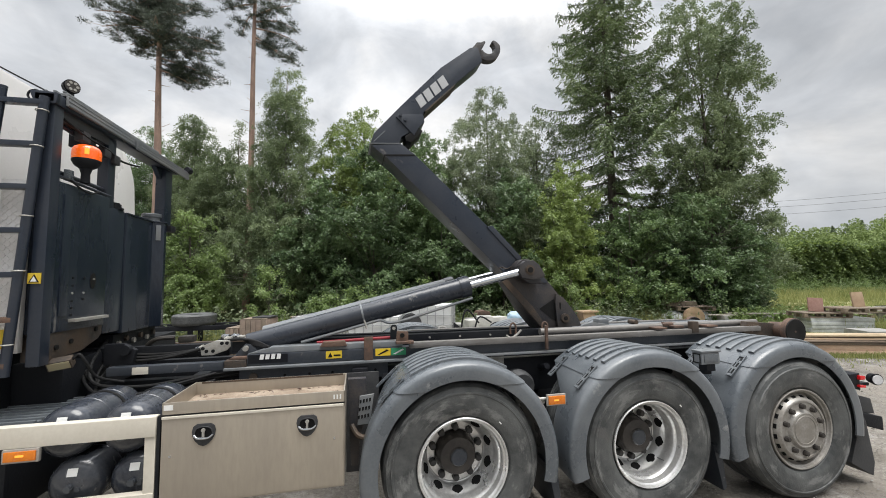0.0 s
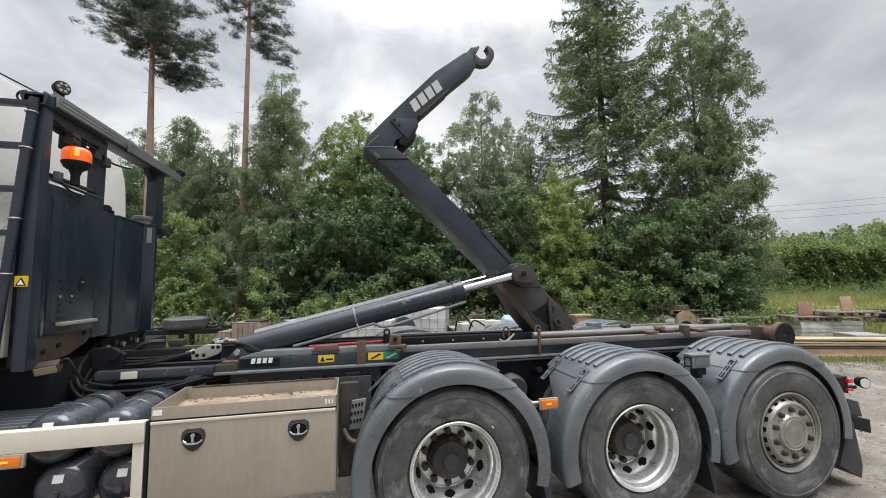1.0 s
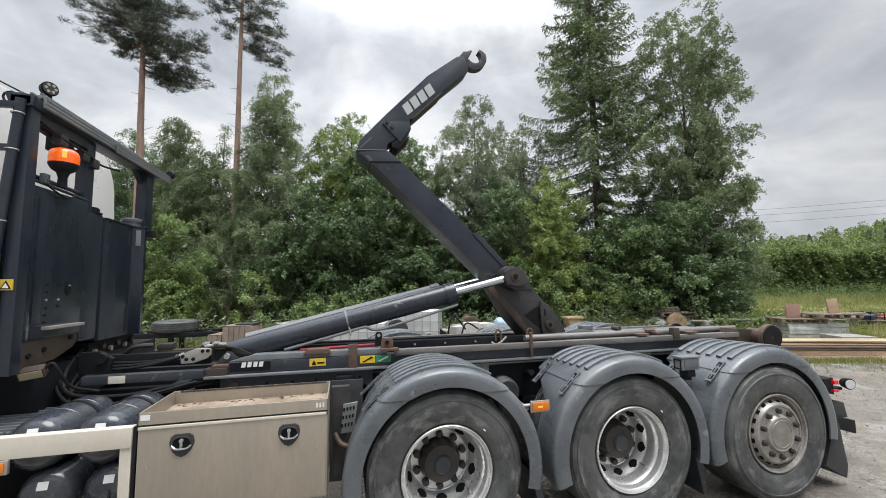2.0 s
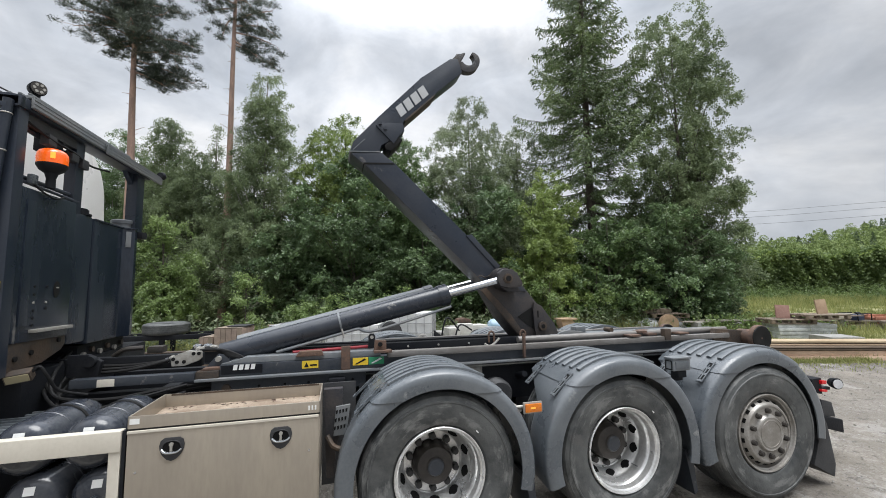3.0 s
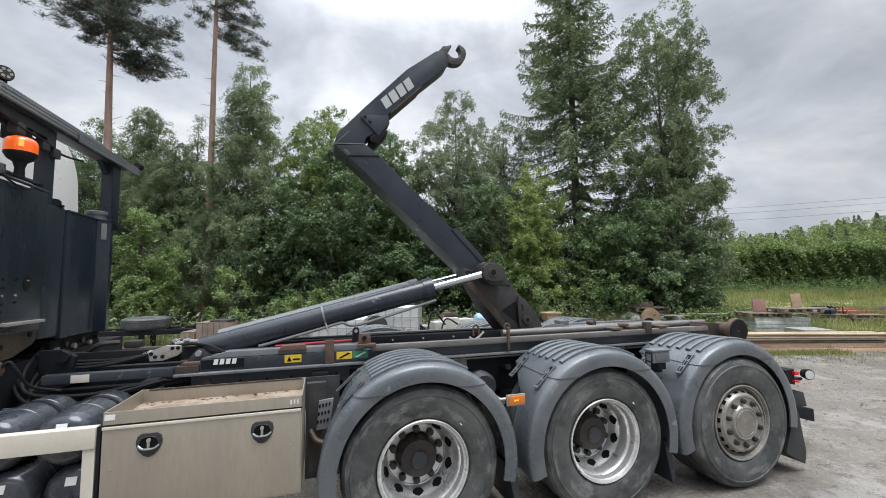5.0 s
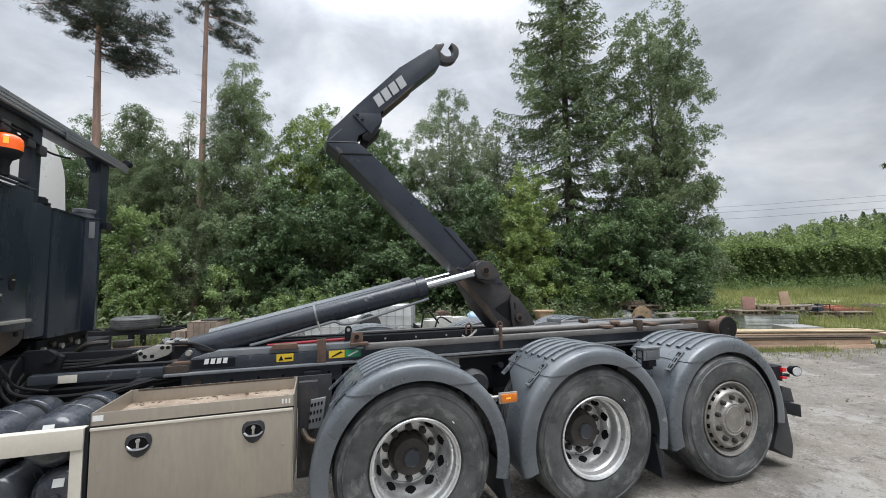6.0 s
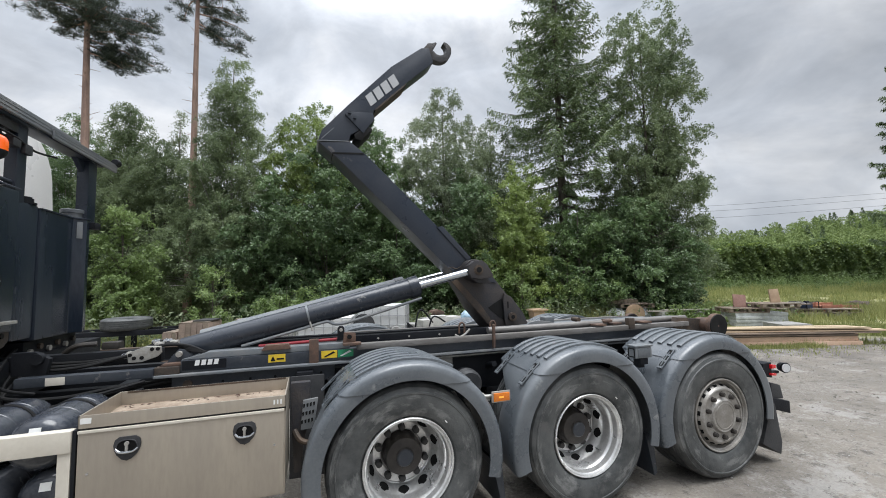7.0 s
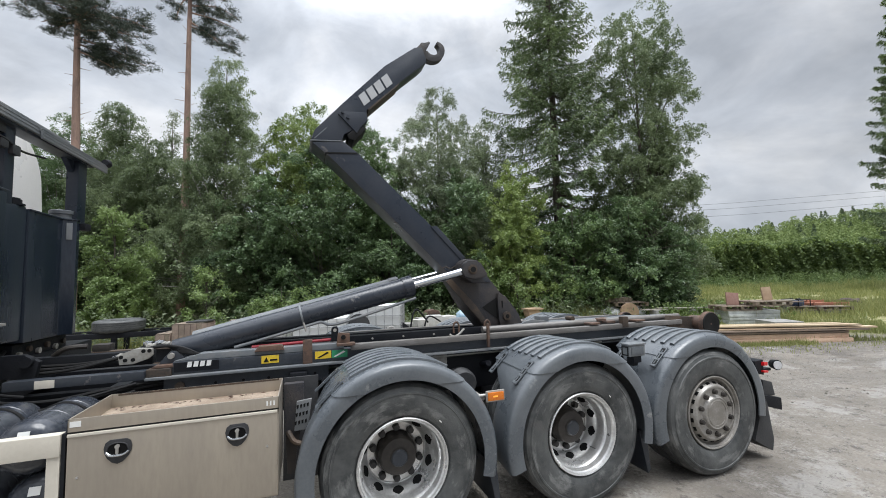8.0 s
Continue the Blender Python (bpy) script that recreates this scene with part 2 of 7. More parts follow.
lit = LEDGLOW.node_tree.nodes["Principled BSDF"]
lit.inputs["Emission Color"].default_value, lit.inputs["Emission Strength"].default_value = (1.0, 0.45, 0.05, 1), 0.7
REDLAMP = material("red_lamp_plastic", (0.65, 0.01, 0.015), 0.25, second=(0.4, 0.01, 0.01), scale=20, amount=0.3, bump=0, coat=0.5)
CLEARLAMP = material("clear_lamp_glass", (0.75, 0.76, 0.78), 0.12, metal=0.3, second=(0.5, 0.5, 0.52), scale=20, amount=0.4, bump=0, coat=0.5)


# ---- shape helpers ----
def finish(name, bm, mat, smooth=None):
    me = bpy.data.meshes.new(name)
    bmesh.ops.recalc_face_normals(bm, faces=bm.faces[:])
    bm.to_mesh(me)
    bm.free()
    me.materials.append(mat)
    if smooth is not None:
        me.shade_smooth()
        me.set_sharp_from_angle(angle=radians(smooth))
    return me


def thing(name, x, y, z, label, category, group="", kind=""):
    ob = new(name)
    ob.empty_display_size = 0.2
    ob.location = (x, y, z)
    return tagged(ob, label, category, group, kind)


def part(name, bm, mat, parent, label="", smooth=35):
    """Links a bmesh, built in world metres, as one mesh under a thing or under a part."""
    ob = new(name, finish(name, bm, mat, smooth))
    ob.parent = parent
    if parent.type == "EMPTY":
        ob.matrix_parent_inverse = Matrix.Translation(-Vector(parent.location))
    if label:
        ob["label"] = label
    return ob


def solid(name, bm, mat, label, category, kind="", group="", smooth=35):
    return tagged(new(name, finish(name, bm, mat, smooth)), label, category, group, kind)


def box(x0, x1, y0, y1, z0, z1, bevel=0.0, bm=None, turn=None):
    """A box with bevelled edges. turn: a matrix applied to it."""
    own = bmesh.new()
    m = Matrix.LocRotScale(((x0 + x1) / 2, (y0 + y1) / 2, (z0 + z1) / 2), None, (x1 - x0, y1 - y0, z1 - z0))
    bmesh.ops.create_cube(own, size=1, matrix=m)
    if bevel:
        bmesh.ops.bevel(own, geom=own.edges[:], offset=bevel, segments=2, profile=0.7, affect="EDGES")
    if turn:
        bmesh.ops.transform(own, matrix=turn, verts=own.verts[:])
    return merge(own, bm)


def merge(own, bm):
    if bm is None:
        return own
    me = bpy.data.meshes.new("joined")
    own.to_mesh(me)
    own.free()
    bm.from_mesh(me)
    bpy.data.meshes.remove(me)
    return bm


def rod(a, b, r0, r1=None, n=14, bm=None, bevel=0.0):
    """A capped round bar from a to b."""
    a, b = Vector(a), Vector(b)
    own = bmesh.new()
    m = Matrix.Translation((a + b) / 2) @ (b - a).to_track_quat("Z", "Y").to_matrix().to_4x4()
    bmesh.ops.create_cone(own, cap_ends=True, segments=n, radius1=r0, radius2=r0 if r1 is None else r1, depth=(b - a).length, matrix=m)
    if bevel:
        rim = [e for e in own.edges if len(e.link_faces) == 2 and any(len(f.verts) > 4 for f in e.link_faces)]
        bmesh.ops.bevel(own, geom=rim, offset=bevel, segments=2, affect="EDGES")
    return merge(own, bm)


def hose(points, r, n=8, steps=6, bm=None):
    """A round hose or bent pipe through the points."""
    own = bmesh.new()
    pts = [Vector([float(c) for c in p]) for p in points]
    line = []
    for i in range(len(pts) - 1):
        p0, p1, p2, p3 = pts[max(i - 1, 0)], pts[i], pts[i + 1], pts[min(i + 2, len(pts) - 1)]
        for k in range(steps):
            t = k / steps
            line.append(0.5 * (2 * p1 + (p2 - p0) * t + (2 * p0 - 5 * p1 + 4 * p2 - p3) * t * t + (3 * p1 - p0 - 3 * p2 + p3) * t ** 3))
    line.append(pts[-1])
    rings = []
    side = None
    for i, p in enumerate(line):
        way = (line[min(i + 1, len(line) - 1)] - line[max(i - 1, 0)]).normalized()
        if side is None:
            side = way.orthogonal().normalized()
        side = (side - way * side.dot(way)).normalized()
        up = way.cross(side)
        rr = r[0] + (r[1] - r[0]) * i / (len(line) - 1) if isinstance(r, tuple) else r
        rings.append([own.verts.new(p + rr * (math.cos(a) * side + math.sin(a) * up)) for a in (2 * math.pi * k / n for k in range(n))])
    for a, b in zip(rings, rings[1:]):
        for k in range(n):
            own.faces.new((a[k], a[(k + 1) % n], b[(k + 1) % n], b[k]))
    own.faces.new(rings[0][::-1])
    own.faces.new(rings[-1])
    return merge(own, bm)


def lathe(profile, cx, cy, cz, n=48, a0=0.0, a1=2 * math.pi, bm=None, close=False):
    """Turns (radius, y) points about the axis through (cx, cz) along y; part of a turn if a0 and a1 are given. close: joins the profile's ends."""
    own = bmesh.new()
    full = a1 - a0 > 2 * math.pi - 1e-6
    steps = n if full else n + 1
    rows = []
    for k in range(steps):
        a = a0 + (a1 - a0) * k / n
        rows.append([own.verts.new((cx + r * math.cos(a), cy + y, cz + r * math.sin(a))) for r, y in profile])
    m = len(profile)
    for k in range(n):
        p, q = rows[k], rows[(k + 1) % steps]
        for i in range(m if close else m - 1):
            own.faces.new((p[i], p[(i + 1) % m], q[(i + 1) % m], q[i]))
    if not full and close:
        own.faces.new(rows[0])
        own.faces.new(rows[-1][::-1])
    bmesh.ops.remove_doubles(own, verts=own.verts[:], dist=1e-5)
    return merge(own, bm)


def turned(profile, x, y, n=28):
    """Turns (radius, z) points about an upright axis."""
    b = bmesh.new()
    rows = [[b.verts.new((x + r * math.cos(2 * math.pi * k / n), y + r * math.sin(2 * math.pi * k / n), z)) for r, z in profile] for k in range(n)]
    for k in range(n):
        p, q = rows[k], rows[(k + 1) % n]
        for i in range(len(profile) - 1):
            b.faces.new((p[i], q[i], q[i + 1], p[i + 1]))
    bmesh.ops.remove_doubles(b, verts=b.verts[:], dist=1e-5)
    return b


def slab(outline, y0, y1, bevel=0.0, bm=None, plane="xz"):
    """A plate with the given outline in x and z (or x,y / y,z), from y0 to y1 across."""
    own = bmesh.new()
    put = {"xz": lambda a, b: (a, y0, b), "yz": lambda a, b: (y0, a, b), "xy": lambda a, b: (a, b, y0)}[plane]
    way = {"xz": (0, y1 - y0, 0), "yz": (y1 - y0, 0, 0), "xy": (0, 0, y1 - y0)}[plane]
    f = own.faces.new([own.verts.new(put(*p)) for p in outline])
    r = bmesh.ops.extrude_face_region(own, geom=[f])
    bmesh.ops.translate(own, vec=way, verts=[v for v in r["geom"] if isinstance(v, bmesh.types.BMVert)])
    bmesh.ops.recalc_face_normals(own, faces=own.faces[:])
    if bevel:
        bmesh.ops.bevel(own, geom=own.edges[:], offset=bevel, segments=2, profile=0.7, affect="EDGES")
    return merge(own, bm)


# ---- ground ----
def ground_material():
    m = bpy.data.materials.new("gravel_and_grass")
    m.use_nodes = True
    nt = m.node_tree
    n, l = nt.nodes, nt.links
    bsdf = n["Principled BSDF"]
    tc = n.new("ShaderNodeTexCoord")

    def tex(scale, detail=6.0, rgh=0.6):
        t = n.new("ShaderNodeTexNoise")
        t.inputs["Scale"].default_value, t.inputs["Detail"].default_value, t.inputs["Roughness"].default_value = scale, detail, rgh
        l.new(tc.outputs["Object"], t.inputs["Vector"])
        return t.outputs["Fac"]

    def ramp_of(value, *stops):
        r = n.new("ShaderNodeValToRGB")
        e = r.color_ramp.elements
        while len(e) < len(stops):
            e.new(0.5)
        for i, (p, c) in enumerate(stops):
            e[i].position, e[i].color = p, (*c, 1)
        l.new(value, r.inputs["Fac"])
        return r.outputs["Color"]

    def mixc(fac, a, b):
        x = n.new("ShaderNodeMix")
        x.data_type = "RGBA"
        l.new(fac, x.inputs["Factor"])
        l.new(a, x.inputs["A"])
        l.new(b, x.inputs["B"])
        return x.outputs["Result"]

    stones = n.new("ShaderNodeTexVoronoi")
    stones.inputs["Scale"].default_value = 55.0
    l.new(tc.outputs["Object"], stones.inputs["Vector"])
    chip = n.new("ShaderNodeSeparateColor")
    l.new(stones.outputs["Color"], chip.inputs["Color"])
    gravel = ramp_of(chip.outputs["Red"], (0.0, (0.135, 0.124, 0.110)), (0.6, (0.215, 0.20, 0.178)), (1.0, (0.38, 0.36, 0.33)))
    dirt = ramp_of(tex(0.8), (0.35, (0.148, 0.130, 0.106)), (0.7, (0.232, 0.207, 0.174)))
    worn = n.new("ShaderNodeMapRange")
    worn.inputs[1].default_value, worn.inputs[2].default_value, worn.inputs[3].default_value, worn.inputs[4].default_value = 0.35, 0.62, 0.5, 0.95
    l.new(tex(1.7), worn.inputs[0])
    packed = mixc(worn.outputs[0], gravel, dirt)
    damp = n.new("ShaderNodeMapRange")
    damp.inputs[1].default_value, damp.inputs[2].default_value, damp.inputs[3].default_value, damp.inputs[4].default_value = 0.46, 0.62, 0.0, 0.5
    l.new(tex(0.55, 7.0, 0.65), damp.inputs[0])
    mud = ramp_of(tex(9.0), (0.3, (0.085, 0.075, 0.065)), (0.7, (0.15, 0.135, 0.12)))
    yard = mixc(damp.outputs[0], packed, mud)

    def above(value, a, b, top):
        r = n.new("ShaderNodeMapRange")
        r.inputs[1].default_value, r.inputs[2].default_value, r.inputs[3].default_value, r.inputs[4].default_value = a, b, 0.0, top
        l.new(value, r.inputs[0])
        return r.outputs[0]

    # pale dried silt with ragged edges, and dark crumbs of soil
    silt = ramp_of(tex(20.0), (0.3, (0.29, 0.28, 0.262)), (0.7, (0.37, 0.36, 0.338)))
    yard = mixc(above(tex(0.95, 12.0, 0.76), 0.53, 0.575, 0.48), yard, silt)
    crumb = ramp_of(tex(30.0), (0.3, (0.07, 0.062, 0.055)), (0.7, (0.115, 0.10, 0.09)))
    yard = mixc(above(tex(5.0, 11.0, 0.80), 0.548, 0.585, 0.8), yard, crumb)
    soil = above(tex(2.2, 10.0, 0.72), 0.44, 0.56, 0.85)
    grass = ramp_of(tex(2.5, 8.0, 0.7), (0.3, (0.10, 0.115, 0.038)), (0.48, (0.20, 0.20, 0.075)), (0.62, (0.30, 0.265, 0.15)), (0.8, (0.25, 0.205, 0.14)))
    # grass begins beyond the yard's edge
    sep = n.new("ShaderNodeSeparateXYZ")
    l.new(tc.outputs["Object"], sep.inputs[0])
    far = n.new("ShaderNodeMath")
    far.operation = "MULTIPLY_ADD"
    far.inputs[1].default_value, far.inputs[2].default_value = 0.30, 0.0
    l.new(sep.outputs["X"], far.inputs[0])
    both = n.new("ShaderNodeMath")
    both.operation = "ADD"
    l.new(far.outputs[0], both.inputs[0])
    l.new(sep.outputs["Y"], both.inputs[1])
    wob = n.new("ShaderNodeMath")
    wob.operation = "MULTIPLY_ADD"
    wob.inputs[1].default_value = 5.0
    l.new(tex(0.9), wob.inputs[0])
    l.new(both.outputs[0], wob.inputs[2])
    edge = n.new("ShaderNodeMapRange")
    edge.inputs[1].default_value, edge.inputs[2].default_value = 9.8, 11.2
    l.new(wob.outputs[0], edge.inputs[0])
    strip = n.new("ShaderNodeMath")
    strip.operation = "MULTIPLY"
    l.new(soil, strip.inputs[0])
    l.new(above(wob.outputs[0], 6.9, 8.6, 1.0), strip.inputs[1])
    yard = mixc(strip.outputs[0], yard, crumb)
    l.new(mixc(edge.outputs[0], yard, grass), bsdf.inputs["Base Color"])
    bsdf.inputs["Roughness"].default_value = 0.9
    b = n.new("ShaderNodeBump")
    b.inputs["Strength"].default_value, b.inputs["Distance"].default_value = 0.3, 0.02
    l.new(stones.outputs["Distance"], b.inputs["Height"])
    b2 = n.new("ShaderNodeBump")
    b2.inputs["Strength"].default_value, b2.inputs["Distance"].default_value = 0.5, 0.10
    l.new(tex(3.0), b2.inputs["Height"])
    l.new(b.outputs["Normal"], b2.inputs["Normal"])
    b3 = n.new("ShaderNodeBump")
    b3.inputs["Strength"].default_value, b3.inputs["Distance"].default_value = 0.85, 0.035
    l.new(tex(13.0, 7.0, 0.65), b3.inputs["Height"])
    l.new(b2.outputs["Normal"], b3.inputs["Normal"])
    l.new(b3.outputs["Normal"], bsdf.inputs["Normal"])
    return m


bm = bmesh.new()
xs = [-1500, -200, -60, *range(-30, 61, 2), 100, 250, 1500]
ys = [-1500, -200, -40, *range(-16, 41, 2), 70, 250, 1500]
grid = [[bm.verts.new((x, y, 0.0 if abs(x) > 55 or y > 40 or (-4 < x < 6 and -5 < y < 4) else 0.05 * noise.noise((x * 0.21, y * 0.21, 0)))) for x in xs] for y in ys]
for j in range(len(ys) - 1):
    for i in range(len(xs) - 1):
        bm.faces.new((grid[j][i], grid[j][i + 1], grid[j + 1][i + 1], grid[j + 1][i]))
solid("ground", bm, ground_material(), "grey gravel yard turning to rough grass behind the truck", "ground", "structure", smooth=60)

# ---- the truck: its length along x (front towards -x), near side at y = 0, far side at y = 2.5 ----
truck = thing("hook_lift_truck", 0.6, 1.25, 0.0, "dark grey three-axle hook-lift truck chassis with its hook arm raised", "truck")
AX = (0.0, 1.371, 2.670)
HUBZ = 0.515


def tyre_profile(w, face):
    p = [(0.297, face + 0.022), (0.315, face - 0.002), (0.345, face - 0.014), (0.36, face - 0.0165), (0.376, face - 0.018), (0.40, face - 0.0205),
         (0.42, face - 0.022), (0.448, face - 0.020), (0.452, face - 0.024), (0.462, face - 0.023), (0.466, face - 0.016), (0.488, face - 0.006), (0.491, face - 0.007), (0.503, face + 0.008), (0.513, face + 0.026)]
    for k in range(4):
        y = face + 0.026 + (w - 0.052) * (k + 0.5) / 4
        p += [(0.516, y - 0.006), (0.504, y - 0.004), (0.504, y + 0.004), (0.516, y + 0.006)]
    return p + [(0.513, face + w - 0.026), (0.49, face + w), (0.42, face + w + 0.02), (0.30, face + w - 0.02)]


def ring_of(n, r, y, cx, cz, make):
    for k in range(n):
        a = 2 * math.pi * (k + 0.5) / n
        make(cx + r * math.cos(a), y, cz + r * math.sin(a), a)


def round_wheel(ob, cx):
    """Gives a tyre coordinates that run round its axle: slow along the tread, quick across it."""
    co = np.empty(3 * len(ob.data.vertices), np.float32)
    ob.data.vertices.foreach_get("co", co)
    co = co.reshape(-1, 3)
    dx, dz = co[:, 0] - cx, co[:, 2] - HUBZ
    r = np.hypot(dx, dz) + 1e-6
    out = np.stack([1.9 * dx / r + 7 * cx, 1.9 * dz / r, r * 13 + co[:, 1] * 7], 1).astype(np.float32)
    ob.data.attributes.new("round_the_wheel", "FLOAT_VECTOR", "POINT").data.foreach_set("vector", out.ravel())


def dual_wheel(cx, y0, side=1):
    """A pair of tyres on deep-dished aluminium rims. side: 1 on the near side, -1 on the far side."""
    def Y(y):
        return y0 + side * y
    prof = [(0.2985, 0.012), (0.2985, -0.002), (0.294, -0.006), (0.287, -0.002), (0.282, 0.012), (0.276, 0.016), (0.272, 0.020), (0.270, 0.034), (0.266, 0.062), (0.258, 0.074), (0.253, 0.086), (0.251, 0.13), (0.249, 0.15), (0.244, 0.160), (0.236, 0.172),
            (0.222, 0.200), (0.206, 0.232), (0.200, 0.236), (0.197, 0.243), (0.150, 0.245), (0.143, 0.25), (0.141, 0.29)]
    wheel = part("wheel", lathe([(r, side * y) for r, y in prof], cx, y0, HUBZ, 64), ALU, truck, "deep-dished aluminium wheel", smooth=25)
    for w0 in (0.0, 0.335):
        round_wheel(part("tyre", lathe([(r, side * y) for r, y in tyre_profile(0.29, w0)], cx, y0, HUBZ, 72), RUBBER, wheel, "dusty worn tyre", smooth=25), cx)
    part("rim_inner", lathe([(0.30, side * 0.31), (0.26, side * 0.34), (0.25, side * 0.6), (0.30, side * 0.62)], cx, y0, HUBZ, 40), HUBGREY, wheel)
    if side < 0:
        return
    hub = lathe([(0.135, 0.29), (0.132, 0.20), (0.125, 0.165), (0.118, 0.15), (0.10, 0.145), (0.062, 0.140), (0.058, 0.128), (0.05, 0.122), (0.0, 0.120)], cx, y0, HUBZ, 28)
    part("hub", hub, HUBGREY, wheel, "oily brown hub", smooth=40)
    part("hub_cap", lathe([(0.060, 0.1385), (0.056, 0.126), (0.048, 0.118), (0.0, 0.116)], cx, y0, HUBZ, 24), SLATE, wheel, "round dull hub cap", smooth=40)
    part("tyre_mark", box(-0.010, 0.010, -0.001, 0.001, -0.0035, 0.0035, turn=Matrix.Translation((cx + 0.243, y0 - 0.0175, HUBZ + 0.250)) @ Matrix.Rotation(radians(48), 4, "Y")), WHITEMARK, wheel, "short white paint dash", smooth=None)
    ring_of(10, 0.1685, 0, cx, HUBZ, lambda x, y, z, a: part("wheel_nut", rod((x, y0 + 0.246, z), (x, y0 + 0.203, z), 0.026, 0.022, 8, bevel=0.004), DARKIRON, wheel))

    # raised dark oval on the disc: a hole's shade put into colour
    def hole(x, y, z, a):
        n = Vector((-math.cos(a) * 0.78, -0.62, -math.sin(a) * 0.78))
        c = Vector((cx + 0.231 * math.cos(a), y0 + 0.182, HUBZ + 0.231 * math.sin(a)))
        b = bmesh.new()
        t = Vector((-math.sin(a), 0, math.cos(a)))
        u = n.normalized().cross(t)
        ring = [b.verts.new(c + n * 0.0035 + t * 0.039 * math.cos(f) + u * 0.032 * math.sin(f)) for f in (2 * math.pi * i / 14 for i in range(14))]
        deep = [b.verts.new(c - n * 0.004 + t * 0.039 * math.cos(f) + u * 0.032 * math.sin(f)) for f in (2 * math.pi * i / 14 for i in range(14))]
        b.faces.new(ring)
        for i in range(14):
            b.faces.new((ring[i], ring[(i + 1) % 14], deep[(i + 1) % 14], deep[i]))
        part("hand_hole", b, RECESS_SHADE, wheel)

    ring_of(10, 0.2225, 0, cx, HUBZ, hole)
    part("valve", rod((cx + 0.245 * 0.71, y0 + 0.16, HUBZ - 0.245 * 0.71), (cx + 0.235 * 0.71, y0 + 0.09, HUBZ - 0.235 * 0.71), 0.005), CHROME, wheel)


def single_wheel(cx, y0, side=1):
    """A single wide tyre on a flush steel rim with a round hub cover."""
    prof = [(0.2985, 0.014), (0.2985, -0.003), (0.293, -0.007), (0.285, -0.003), (0.279, 0.012), (0.272, 0.018), (0.268, 0.035), (0.262, 0.052), (0.256, 0.050), (0.250, 0.030), (0.232, 0.002), (0.222, -0.010), (0.215, -0.013),
            (0.205, -0.012), (0.202, -0.006), (0.145, -0.005), (0.139, -0.010), (0.132, -0.024), (0.124, -0.029), (0.118, -0.026), (0.0, -0.026)]
    wheel = part("wheel", lathe([(r, side * y) for r, y in prof], cx, y0, HUBZ, 64), DULLRIM, truck, "dull silver flush wheel with a round hub cover", smooth=25)
    round_wheel(part("tyre", lathe([(r, side * y) for r, y in tyre_profile(0.37, 0.0)], cx, y0, HUBZ, 72), RUBBER, wheel, "dusty wide tyre", smooth=25), cx)
    if side < 0:
        return
    ring_of(10, 0.1735, 0, cx, HUBZ, lambda x, y, z, a: part("wheel_nut", rod((x, y0, z), (x, y0 - 0.034, z), 0.023, 0.018, 8, bevel=0.004), HUBGREY, wheel, "capped brown wheel nut"))

    # small raised dark patch whose colour stands for a shaded opening
    def hole(x, y, z, a):
        n = Vector((math.cos(a) * 0.84, -0.54, math.sin(a) * 0.84))
        c = Vector((cx + 0.241 * math.cos(a), y0 + 0.015, HUBZ + 0.241 * math.sin(a)))
        m = Matrix.Translation(c) @ n.to_track_quat("Z", "Y").to_matrix().to_4x4()
        t = Matrix.Translation(c)
        b = bmesh.new()
        tang = Vector((-math.sin(a), 0, math.cos(a)))
        up = n.cross(tang).normalized()
        vs = [[b.verts.new(c + n * h + tang * p * 0.017 + up * q * 0.010) for p, q in ((-1, -1), (1, -1), (1, 1), (-1, 1))] for h in (0.003, -0.006)]
        b.faces.new(vs[0])
        for i in range(4):
            b.faces.new((vs[0][i], vs[0][(i + 1) % 4], vs[1][(i + 1) % 4], vs[1][i]))
        part("hand_hole", b, RECESS_SHADE, wheel)

    ring_of(20, 0.241, 0, cx, HUBZ, hole)
    part("hub_ring", lathe([(0.105, -0.0262), (0.104, -0.0285), (0.099, -0.0285), (0.098, -0.0262)], cx, y0, HUBZ, 40), DULLRIM, wheel)


for x in AX[:2]:
    dual_wheel(x, 0.0)
    dual_wheel(x, 2.5, -1)
single_wheel(AX[2], -0.038)
single_wheel(AX[2], 2.5, -1)
for x in AX:
    part("axle", rod((x, 0.35, HUBZ), (x, 2.2, HUBZ), 0.07, bm=rod((x, 1.1, HUBZ), (x, 1.4, HUBZ), 0.2, n=20)), BLACK, truck)


